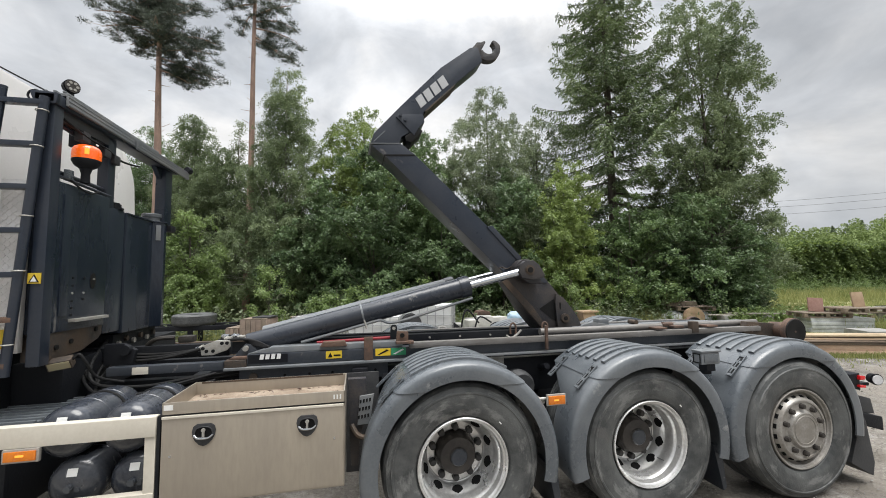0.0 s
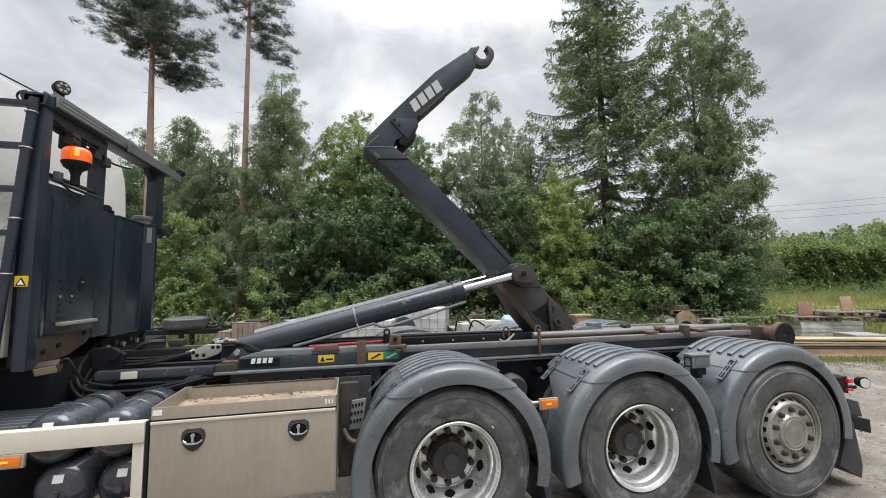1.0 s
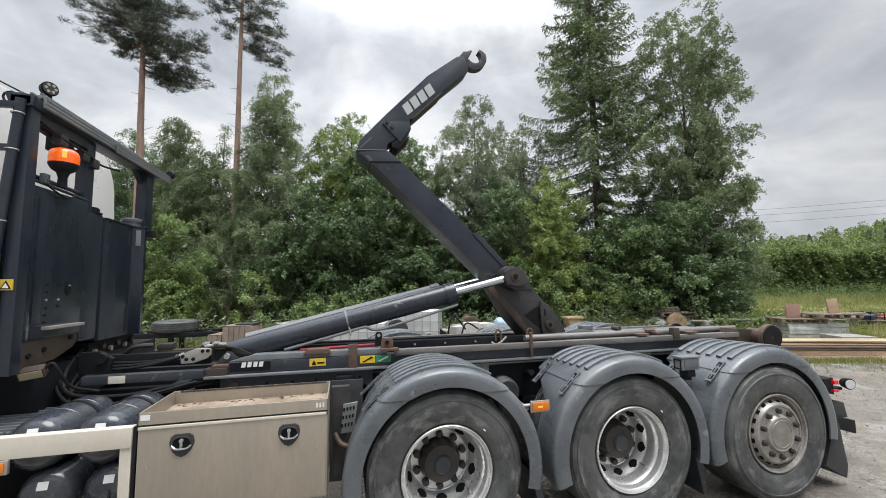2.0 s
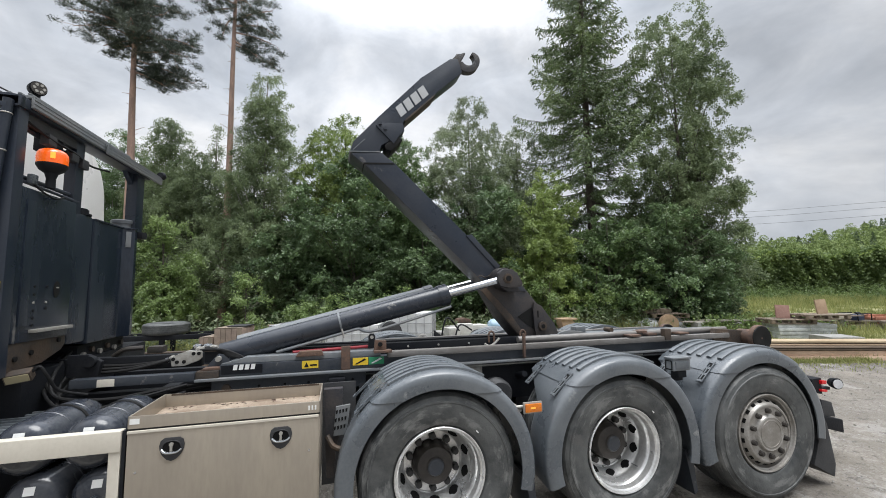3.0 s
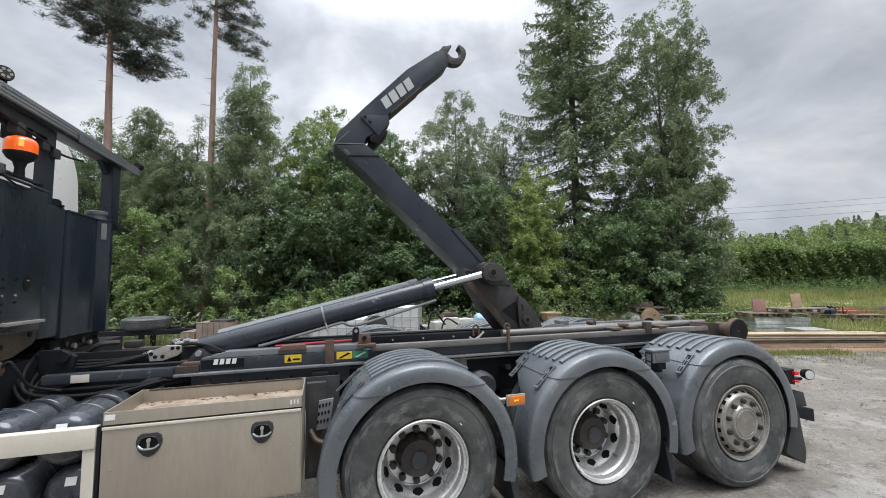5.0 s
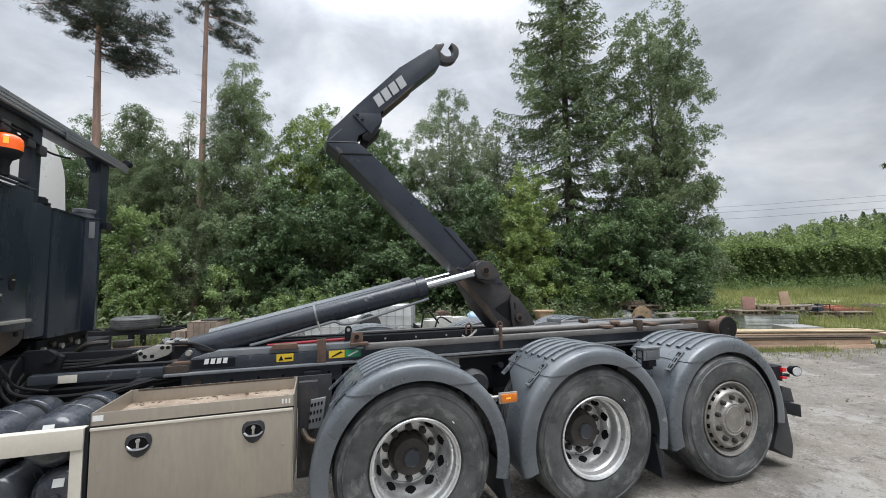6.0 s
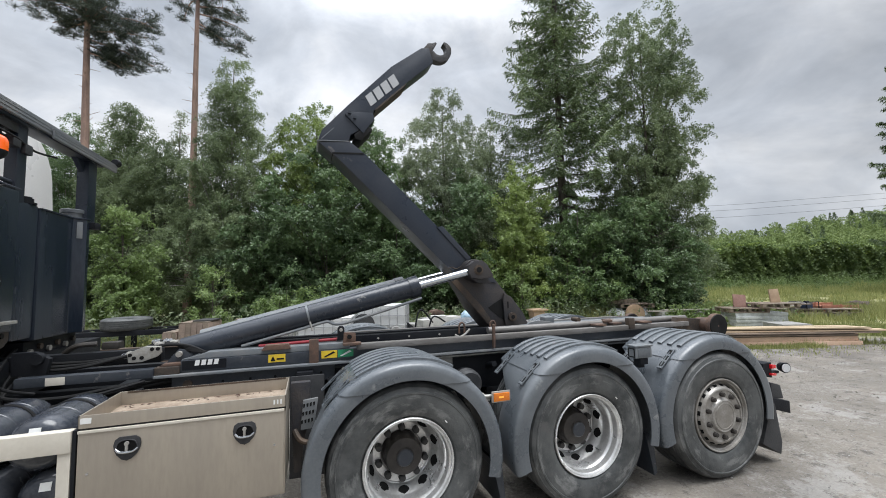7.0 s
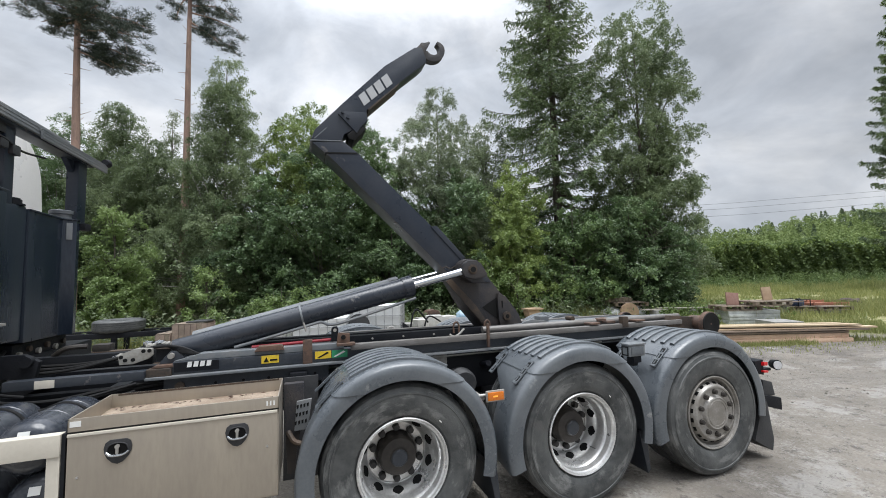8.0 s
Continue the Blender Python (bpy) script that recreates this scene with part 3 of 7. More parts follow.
def mudguard(cx, y0, y1, a0, a1, side=1):
    """An arched plastic mudguard in three hinged pieces, with ribs along its crown."""
    f, w = y0, y1
    prof = [(0.542, f), (0.60, f - 0.004), (0.630, f + 0.002), (0.646, f + 0.018), (0.655, f + 0.045), (0.658, f + 0.08), (0.642, w - 0.06), (0.636, w - 0.02), (0.608, w),
            (0.600, w - 0.006), (0.629, w - 0.025), (0.634, w - 0.06), (0.650, f + 0.08), (0.645, f + 0.05), (0.636, f + 0.026), (0.620, f + 0.012), (0.542, f + 0.010)]
    if side < 0:
        prof = [(r, f + w - y) for r, y in prof]
    j0, j1 = 49, 132.5

    def level_cut(bm, lo, hi, cut_lo, cut_hi, narrow=0.0):
        """Shears the ends of an arched piece so that its joints lie level instead of radial; narrow: how much of its depth it loses away from the joint."""
        def end(a, r, cut):
            if not cut:
                return a
            e = math.degrees(math.asin(0.657 * math.sin(radians(a)) / max(r, 0.54)))
            return e if a < 90 else 180 - e

        for v in bm.verts:
            dx, dz = v.co.x - cx, v.co.z - HUBZ
            r, a = math.hypot(dx, dz), math.degrees(math.atan2(dz, dx)) % 360
            a = a - 360 if a > 270 else a
            e0, e1 = end(lo, r, cut_lo), end(hi, r, cut_hi)
            k = (a - lo) / (hi - lo)
            a = e0 + (e1 - e0) * k
            v.co.x, v.co.z = cx + r * math.cos(radians(a)), HUBZ + r * math.sin(radians(a))
            if narrow:
                face = f if side > 0 else w
                v.co.y = face + (v.co.y - face) * (1 - narrow * min(1, k * 3.2))
        return bm

    def inset(d):
        return [(r - d if r > 0.6 else r, y + d * side if (y < f + 0.03 if side > 0 else y > w - 0.03) else y) for r, y in prof]

    crown = lathe(prof, cx, 0, HUBZ, 40, radians(j0 + 0.3), radians(j1 - 0.3), close=True)
    guard = part("mudguard", level_cut(crown, j0 + 0.3, j1 - 0.3, True, True), FENDER, truck, "ribbed grey plastic mudguard", smooth=40)
    for k in range(6):
        y = f + 0.10 + (w - f - 0.18) * k / 5
        d = 0.016 * k / 5
        rib = lathe([(r - d, y + e) for r, e in ((0.652, -0.026), (0.672, -0.024), (0.676, -0.016), (0.676, 0.012), (0.652, 0.026))], cx, 0, HUBZ, 26, radians(62), radians(j1 - 13), close=True)
        part("rib", rib, FENDER, guard, smooth=30)
    front = lathe(inset(0.006), cx, 0, HUBZ, 22, radians(j1), radians(a1), close=True)
    part("front_flap", level_cut(front, j1, a1, True, False, 0.55), FENDER, guard, smooth=40)
    rear = lathe(inset(0.006), cx, 0, HUBZ, 22, radians(a0), radians(j0), close=True)
    part("rear_flap", level_cut(rear, a0, j0, False, True), FENDER, guard, smooth=40)
    for y in (f + 0.12, w - 0.15):
        def spot(a, r):
            r -= 0.016 * (y - f if side > 0 else w - y) / (w - f)
            return Matrix.Translation((cx + r * math.cos(radians(a)), y, HUBZ + r * math.sin(radians(a)))) @ Matrix.Rotation(radians(90 - a), 4, "Y")
        b = box(-0.115, 0.100, -0.027, -0.019, 0, 0.010, 0.002, turn=spot(j1, 0.659))
        box(-0.115, 0.100, 0.019, 0.027, 0, 0.010, 0.002, b, spot(j1, 0.659))
        for q in (-0.104, -0.036, 0.028, 0.090):
            box(q - 0.010, q + 0.010, -0.021, 0.021, 0, 0.011, 0.002, b, spot(j1, 0.659))
        latch = part("latch", b, FENDER, guard, "grey strap latch with black slots")
        for q in (-0.070, -0.004, 0.059):
            part("latch_slot", box(q - 0.022, q + 0.022, -0.016, 0.016, 0, 0.0055, 0.0015, None, spot(j1, 0.659)), PLAINBLACK, guard)
        part("latch_rod", rod(spot(j1, 0.659) @ Vector((-0.09, 0, 0.010)), spot(j1, 0.659) @ Vector((0.06, 0, 0.010)), 0.005, n=8), FENDER, guard)
    return guard


for x in AX:
    g = mudguard(x, -0.05, 0.63, -14 if x != AX[2] else -10, 196)
    mudguard(x, 1.87, 2.55, -14, 196, -1)
    part("mudguard_bracket", rod((x - 0.45, 0.66, 0.95), (x - 0.45, 0.85, 0.9), 0.025), BLACK, truck)
    part("mudguard_bracket", rod((x + 0.45, 0.3, 0.93), (x + 0.45, 0.85, 0.9), 0.025), BLACK, truck)

part("mud_flap", slab([(3.177, 0.708), (3.315, 0.644), (3.383, 0.502), (3.439, 0.170), (3.413, 0.070), (3.192, 0.191), (3.270, 0.378)], 0.0, 0.5, 0.006), FLAP, truck, "black rubber mud flap")
for x in (0.66, 2.02):
    part("spray_flap", slab([(x - 0.05, 0.42), (x + 0.02, 0.42), (x + 0.05, 0.10), (x + 0.02, 0.08)], 0.08, 0.55, 0.004), SLATE, truck, "dusty rubber spray flap")

# chassis frame
for y in (0.80, 1.62):
    b = box(-3.6, 3.75, y, y + 0.08, 0.72, 1.0, 0.006)
    part("chassis_rail", b, BLACK, truck, "black steel chassis rail")
for k, x in enumerate((-2.9, -1.9, -0.7, 0.65, 2.0, 3.6)):
    part("cross_member", box(x - 0.05, x + 0.05, 0.88, 1.62, 0.76, 0.96, 0.005), BLACK, truck)
part("spring_hanger", box(-0.70, -0.58, 0.66, 0.80, 0.55, 1.02, 0.015), BLACK, truck)
part("guard_bracket", slab([(-0.725, 1.02), (-0.60, 1.02), (-0.60, 0.80), (-0.64, 0.62), (-0.655, 0.44), (-0.70, 0.44), (-0.715, 0.7)], 0.34, 0.40, 0.008), ARMROOT, truck, "greasy mud-caked guard bracket")
# added dark sheet: hides the pale ground behind this gap
part("inner_shield", box(-0.74, -0.50, 0.62, 0.64, 0.28, 1.0, 0.005), FLAP, truck, "dark panel added to close the gap behind the bracket")
part("guard_stay", hose([(-0.70, 0.33, 0.72), (-0.66, 0.30, 0.66), (-0.60, 0.28, 0.64)], 0.018), GREASE, truck)
sf = part("spray_flap", slab([(-0.645, 0.905), (-0.550, 0.915), (-0.575, 0.72), (-0.660, 0.715)], 0.32, 0.34, 0.004), GREYRAIL, truck, "dusty pale spray flap with dark slots")
for i in range(3):
    for k in range(4):
        fx, fz = -0.640 + 0.021 * k - 0.006 * i, 0.872 - 0.052 * i + 0.003 * k
        part("flap_slot", slab([(fx - 0.004, fz - 0.015), (fx + 0.006, fz - 0.010), (fx + 0.008, fz + 0.012), (fx - 0.006, fz + 0.008)], 0.3165, 0.3215), PLAINBLACK, sf, smooth=None)
for x in (0.68, 2.02):
    part("air_bellow", lathe([(0.0, -0.09), (0.10, -0.09), (0.12, -0.06), (0.10, -0.03), (0.125, 0.0), (0.10, 0.03), (0.12, 0.06), (0.10, 0.09), (0.0, 0.09)], x, 0.72, 0.80, 24), FLAP, truck)

# hook-lift frame on the chassis
for y, near in ((0.74, True), (1.66, False)):
    b = box(-1.47, 3.45, y, y + 0.10, 1.072, 1.155, 0.008)
    part("lift_frame_beam", b, SLATE, truck, "black lift frame beam")
    part("frame_flange", box(-1.62, 3.45, y - 0.042, y + 0.10, 1.050, 1.068, 0.005), GREYRAIL, truck)
part("lower_plate", box(-1.52, -0.42, 0.742, 0.80, 0.93, 1.052, 0.004), SLATE, truck, "black mounting plate with bolts")
# after the first: raised black discs for shaded bolt holes
for x in (-1.42, -1.2, -1.02, -0.85, -0.68, -0.52):
    part("bolt_head" if x < -1.4 else "bolt_hole", rod((x, 0.742, 0.99), (x, 0.7395 if x > -1.4 else 0.725, 0.99), 0.010 if x > -1.4 else 0.030, n=12), PLAINBLACK if x > -1.4 else GREASE, truck)
part("top_cover", slab([(-1.47, 1.157), (-0.30, 1.157), (-0.30, 1.20), (-1.30, 1.20)], 0.76, 0.95, 0.006), GREYRAIL, truck, "dusty grey cover plate")
part("front_rail", box(-2.36, -1.62, 0.70, 0.78, 1.058, 1.118, 0.01), SLATE, truck, "dusty dark front rail")
part("reflective_strip", box(-2.20, -2.10, 0.696, 0.70, 1.062, 1.112, 0.001), CREAM, truck, "faded white strip")
part("rail_end", box(-1.62, -1.47, 0.72, 0.80, 1.062, 1.12, 0.006), GREASE, truck)
part("rust_plate", slab([(-1.60, 1.122), (-1.46, 1.122), (-1.47, 1.142), (-1.58, 1.138)], 0.74, 0.86, 0.003), RUST, truck, "rusty plate by the cylinder foot")
for k, (x, y, z) in enumerate(((-1.66, 0.86, 1.262), (-1.62, 0.90, 1.275), (-1.57, 0.87, 1.268), (-1.70, 0.93, 1.272), (-1.83, 0.86, 1.205), (-1.87, 0.90, 1.19))):
    part("hose_fitting", rod((x, y, z), (x + 0.055, y - 0.01, z + 0.008), 0.014, n=8, bm=rod((x + 0.012, y, z), (x + 0.03, y - 0.004, z + 0.004), 0.021, n=6)), CHROME if k % 2 else GREYSTEEL, truck, "bright hose fitting")
# long sliding rail and the dark beam inside of it
part("slide_rail", box(-0.25, 3.25, 0.70, 0.77, 1.145, 1.195, 0.015), WORNRAIL, truck, "long worn steel slide rail")
part("slide_rail", box(-0.25, 3.25, 1.73, 1.80, 1.125, 1.165, 0.015), WORNRAIL, truck)
part("inner_beam", box(-1.45, 1.35, 0.90, 0.98, 1.13, 1.232, 0.008), BLACK, truck, "black inner beam with bolts")
part("inner_beam", box(-1.45, 1.35, 1.52, 1.60, 1.08, 1.175, 0.008), BLACK, truck)
for x in (-0.05, 0.22, 0.5):
    part("bolt_head", rod((x, 0.90, 1.20), (x, 0.893, 1.20), 0.009, n=8), GREYSTEEL, truck)
part("rear_tube", rod((0.95, 0.84, 1.215), (3.35, 0.84, 1.215), 0.030, n=14), WORNRAIL, truck, "worn grey frame tube")
part("rear_beam", box(1.4, 3.4, 1.0, 1.08, 1.15, 1.22, 0.01), GREYRAIL, truck)
part("rear_beam", box(1.4, 3.4, 1.42, 1.5, 1.11, 1.175, 0.01), GREYRAIL, truck)
for y in (0.56, 1.75):
    rl = part("rear_roller", lathe([(0.0, -0.10), (0.118, -0.10), (0.128, -0.095), (0.130, -0.080), (0.128, -0.05), (0.115, -0.045), (0.082, -0.03), (0.075, 0.13), (0.0, 0.13)], 3.49, y + 0.1, 1.145 if y < 1 else 1.06, 32), RUST, truck, "rusty flanged rear roller")
    part("roller_face", lathe([(0.0, -0.098), (0.04, -0.106), (0.119, -0.105), (0.123, -0.098), (0.0, -0.097)], 3.49, y + 0.1, 1.145 if y < 1 else 1.06, 24), PLAINBLACK, rl)
part("roller_arm", slab([(3.05, 1.10), (3.5, 1.05), (3.55, 1.2), (3.1, 1.24)], 0.72, 0.78, 0.006), GREASE, truck)
# clamps, stops and pins along the rail
for x, y, z0, z1, w in ((-0.61, 0.715, 1.07, 1.25, 0.07), (0.93, 0.68, 1.08, 1.285, 0.022)):
    part("rail_clamp", box(x, x + w, y, y + 0.03, z0, z1, 0.006), RUST, truck, "rusty rail clamp")
part("stop_block", box(-0.36, -0.22, 0.66, 0.74, 1.19, 1.21, 0.004, bm=slab([(-0.36, 1.20), (-0.26, 1.20), (-0.26, 1.28), (-0.35, 1.29)], 0.70, 0.73, 0.006)), RUST, truck, "rusty stop block")
lug = part("upright_lug", slab([(-0.395, 1.21), (-0.335, 1.21), (-0.338, 1.31), (-0.350, 1.328), (-0.378, 1.328), (-0.392, 1.31)], 0.82, 0.84, 0.004), BLACK, truck, "black upright lug with a round eye")
# pale disc stands for the brightness seen through the eye
part("lug_eye", rod((-0.365, 0.821, 1.298), (-0.365, 0.8165, 1.298), 0.014, n=14), GREYSTEEL, lug)
part("stop_pin", rod((-0.31, 0.70, 1.255), (-0.31, 0.685, 1.255), 0.018), PLAINBLACK, truck)
part("rest_pad", slab([(-0.95, 1.185), (-0.74, 1.185), (-0.76, 1.225), (-0.92, 1.225)], 0.73, 0.80, 0.006), RUST, truck)
for x in (2.05, 2.62):
    part("wear_pad", box(x, x + 0.12, 0.70, 0.80, 1.205, 1.222, 0.003), RUST, truck)
part("rear_stop", box(2.44, 2.51, 0.69, 0.75, 1.16, 1.265, 0.008), GREASE, truck, "greasy upright stop plate")
for x, y in ((2.22, 0.80), (2.30, 0.86), (2.28, 0.74)):
    part("wear_pad", box(x, x + 0.11, y, y + 0.07, 1.222 if y > 0.79 else 1.205, 1.245 if y > 0.79 else 1.225, 0.004), RUST, truck, "rusty wear pad")
part("lock_plate", slab([(1.42, 1.222), (1.80, 1.222), (1.70, 1.245), (1.56, 1.265), (1.47, 1.25)], 0.96, 0.985, 0.005), GREYRAIL, truck, "bent light grey lock plate")
part("pivot_bolt", rod((2.02, 0.93, 1.25), (2.02, 1.03, 1.25), 0.024, n=12), GREASE, truck)
for x in (1.6, 2.4, 3.0):
    part("cross_tube", rod((x, 1.08, 1.165), (x, 1.42, 1.15), 0.028, n=12), GREYRAIL, truck)
part("pin_block", box(1.95, 2.07, 1.44, 1.56, 1.175, 1.235, 0.012), GREYRAIL, truck, "grey pin block")
for x0, x1, z in ((1.1, 1.9, 0.99), (1.5, 2.2, 0.94)):
    part("brake_pipe", hose([(x0, 0.78, z), (x0 + 0.2, 0.77, z + 0.02), (x1 - 0.2, 0.77, z - 0.02), (x1, 0.79, z)], 0.011), GREYSTEEL, truck)
part("valve_block", box(1.98, 2.12, 0.72, 0.79, 0.94, 1.02, 0.012), GREYSTEEL, truck, "light metal brake valve")
part("support_leg", box(0.48, 0.58, 0.78, 0.84, 0.95, 1.07, 0.01), GREYSTEEL, truck)
part("thin_pipe", hose([(-0.3, 0.73, 1.03), (0.6, 0.735, 1.03), (2.2, 0.735, 1.03)], 0.008), GREYSTEEL, truck)

for x in (0.71, 1.02):
    part("shackle", hose([(x - 0.025, 0.88, 1.20), (x - 0.025, 0.88, 1.27), (x, 0.88, 1.295), (x + 0.025, 0.88, 1.27), (x + 0.025, 0.88, 1.20)], 0.009), RUST, truck, "rusty shackle")
part("hook_latch", hose([(0.64, 0.87, 1.19), (0.68, 0.86, 1.17), (0.73, 0.86, 1.19), (0.78, 0.86, 1.235)], 0.010), GREYSTEEL, truck)
part("pump_body", box(-2.06, -1.95, 1.05, 1.15, 1.22, 1.275, 0.02), HUBGREY, truck, "dark pump housing")
part("fitting", hose([(-2.25, 1.0, 1.22), (-2.17, 0.98, 1.27), (-2.06, 1.0, 1.275)], 0.018), HUBGREY, truck)
# marks on the lift frame
def marks(x0, x1, z0, z1, y, parent):
    """Four plain light blocks in place of a maker's mark."""
    w = (x1 - x0) / 4
    for k in range(4):
        a = x0 + k * w
        part("maker_mark", slab([(a + 0.1 * w, z0), (a + 0.80 * w, z0), (a + 0.95 * w, z1), (a + 0.25 * w, z1)], y - 0.003, y, 0.0), WHITEMARK, parent, "light maker's mark", smooth=None)


beam_mark = part("mark_plate", box(-1.46, -1.18, 0.737, 0.740, 1.085, 1.150, 0.0), BLACK, truck)
marks(-1.385, -1.225, 1.115, 1.152, 0.737, beam_mark)
st = part("warning_sticker", box(-0.90, -0.78, 0.735, 0.739, 1.095, 1.152), YELLOW, truck, "yellow warning sticker")
part("print", slab([(-0.885, 1.105), (-0.85, 1.105), (-0.867, 1.142)], 0.733, 0.735), PLAINBLACK, st, smooth=None)
part("print", box(-0.842, -0.79, 0.733, 0.735, 1.112, 1.124), PLAINBLACK, st, smooth=None)
st = part("warning_sticker", box(-0.52, -0.40, 0.735, 0.739, 1.095, 1.152), YELLOW, truck, "yellow sticker with a black bar")
part("print", slab([(-0.505, 1.105), (-0.49, 1.102), (-0.415, 1.135), (-0.43, 1.145)], 0.733, 0.735), PLAINBLACK, st, smooth=None)
st = part("rescue_sticker", box(-0.395, -0.275, 0.735, 0.739, 1.095, 1.152), GREEN, truck, "green sticker with a white arrow")
part("print", slab([(-0.38, 1.105), (-0.365, 1.102), (-0.29, 1.135), (-0.305, 1.145)], 0.733, 0.735), WHITEMARK, st, smooth=None)
part("red_hose", rod((-0.98, 0.86, 1.205), (-0.36, 0.86, 1.222), 0.012, n=10), RED, truck, "dark red rod behind the frame")

# hook arm, built at its middle position
ARM0, ARM1 = 1.09, 1.41
arm = part("hook_arm", slab([(-0.541, 2.940), (-0.270, 2.973), (-0.128, 2.865), (0.890, 1.891), (1.104, 1.727), (1.176, 1.642), (0.826, 1.714), (0.739, 1.731), (0.484, 1.977), (-0.373, 2.805)], ARM0, ARM1, 0.010), NAVY, truck, "navy steel hook arm")
part("lower_arm", slab([(0.721, 1.737), (0.879, 1.902), (1.141, 1.710), (1.357, 1.452), (1.503, 1.261), (1.575, 1.122), (1.141, 1.144), (0.937, 1.382)], ARM0 + 0.012, ARM1 - 0.012, 0.006), ARMROOT, arm, "greasy worn arm root")
part("root_plate", slab([(1.249, 1.540), (1.323, 1.505), (1.395, 1.413), (1.462, 1.326), (1.503, 1.229), (1.512, 1.139), (1.273, 1.151), (1.246, 1.273), (1.234, 1.468)], ARM0 - 0.022, ARM0 + 0.006, 0.006), ARMROOT, arm, "rounded greasy pivot plate")
# thin black patch; a slot's shade put into colour
part("plate_slot", slab([(1.275, 1.456), (1.291, 1.456), (1.292, 1.389), (1.279, 1.389)], ARM0 - 0.0245, ARM0 - 0.0215), PLAINBLACK, arm, smooth=None)
# brown chamfer, made lighter to carry the highlight along the edge
part("wear_edge", slab([(0.696, 1.666), (0.749, 1.693), (1.004, 1.424), (1.185, 1.169), (1.130, 1.172), (0.937, 1.393)], ARM0 - 0.004, ARM0 + 0.014, 0.003), GREASE, arm, "lighter brown chamfer strip with the edge highlight in its colour")
part("weld_bead", hose([(p[0], ARM0 - 0.003, p[1]) for p in [(0.664, 1.792), (0.699, 1.808), (0.746, 1.791), (0.805, 1.819), (0.865, 1.835)]], 0.004), GREASE, arm)
J0, J1 = 1.13, 1.35
jib = part("jib", slab([(-0.545, 2.975), (-0.515, 3.069), (-0.267, 3.346), (0.134, 3.771), (0.439, 4.010), (0.517, 4.022), (0.563, 3.884), (0.508, 3.828), (0.258, 3.601), (-0.041, 3.308), (-0.063, 3.194), (-0.203, 3.081), (-0.256, 3.049), (-0.272, 2.987)], J0, J1, 0.008), NAVY, truck, "navy steel jib with a light mark")
part("jib_collar", slab([(-0.310, 3.237), (-0.289, 3.261), (-0.048, 3.275), (-0.037, 3.204), (-0.092, 3.143), (-0.140, 3.066)], J0 - 0.018, J1 + 0.018, 0.005), NAVY, jib, "bolted collar plate")
part("collar_block", slab([(-0.225, 3.053), (-0.108, 3.147), (-0.054, 3.118), (-0.162, 2.998), (-0.215, 3.010)], J0 - 0.012, J1 + 0.012, 0.006), PLAINBLACK, jib, "dark wear block")
for p in [(-0.269, 3.254), (-0.222, 3.209)]:
    part("bolt_head", rod((p[0], J0 - 0.018, p[1]), (p[0], J0 - 0.036, p[1]), 0.016, n=8), NAVY, jib)
part("wear_strip", slab([(-0.030, 3.321), (0.270, 3.614), (0.276, 3.603), (-0.024, 3.307)], J0 - 0.002, J1 + 0.002, 0.001), GREASE, jib, "brown strip along the jib's lower edge")
part("weld_seam", slab([(-0.556, 2.959), (-0.271, 2.974), (-0.271, 2.966), (-0.556, 2.950)], ARM0 - 0.004, ARM1 + 0.004, 0.002), GREYRAIL, arm)
part("weld_seam", slab([(-0.520, 2.990), (-0.414, 3.099), (-0.408, 3.094), (-0.515, 2.985)], J0 - 0.003, J0 + 0.004, 0.0), GREYRAIL, jib, smooth=None)
part("stiffener", slab([(-0.425, 2.856), (-0.146, 2.872), (-0.135, 2.859), (-0.425, 2.840)], ARM0 - 0.006, ARM1 + 0.006, 0.002), PLAINBLACK, arm)
part("stiffener", slab([(0.553, 2.196), (0.611, 2.208), (0.899, 1.901), (0.862, 1.868)], ARM0 - 0.012, ARM1 + 0.012, 0.003), NAVY, arm)
hb = bmesh.new()
HX, HZ = 0.657, 4.088
turns = [58 - 10.4 * k for k in range(21)]
thick = [0.098 + 0.032 * min(1, k / 4) + 0.028 * (k / 20) ** 2 for k in range(21)]
outer = [(HX + w * math.cos(radians(a)), HZ + w * math.sin(radians(a))) for w, a in zip(thick, turns)]
inner = [(HX + 0.071 * math.cos(radians(a)), HZ + 0.071 * math.sin(radians(a))) for a in turns[::-1]]
slab(outer + [(0.514, 3.918), (0.491, 4.001)] + inner, 1.21, 1.29, 0.006, hb)
slab([(0.442, 4.012), (0.508, 4.085), (0.528, 4.116), (0.572, 4.121), (0.612, 4.142), (0.624, 4.128), (0.586, 4.062), (0.560, 3.984)], 1.19, 1.31, 0.008, hb)
part("hook", hb, ARMROOT, jib, "dark steel lifting hook")
for c in ([(-0.068, 3.344), (-0.011, 3.398), (-0.066, 3.488), (-0.122, 3.434)], [(0.004, 3.411), (0.061, 3.466), (0.006, 3.556), (-0.051, 3.501)], [(0.076, 3.479), (0.135, 3.534), (0.079, 3.626), (0.021, 3.570)], [(0.150, 3.548), (0.209, 3.604), (0.153, 3.696), (0.094, 3.640)]):
    part("maker_mark", slab(c, J0 - 0.004, J0 + 0.002), FADEDMARK, jib, "light maker's mark", smooth=None)
# arm pivots

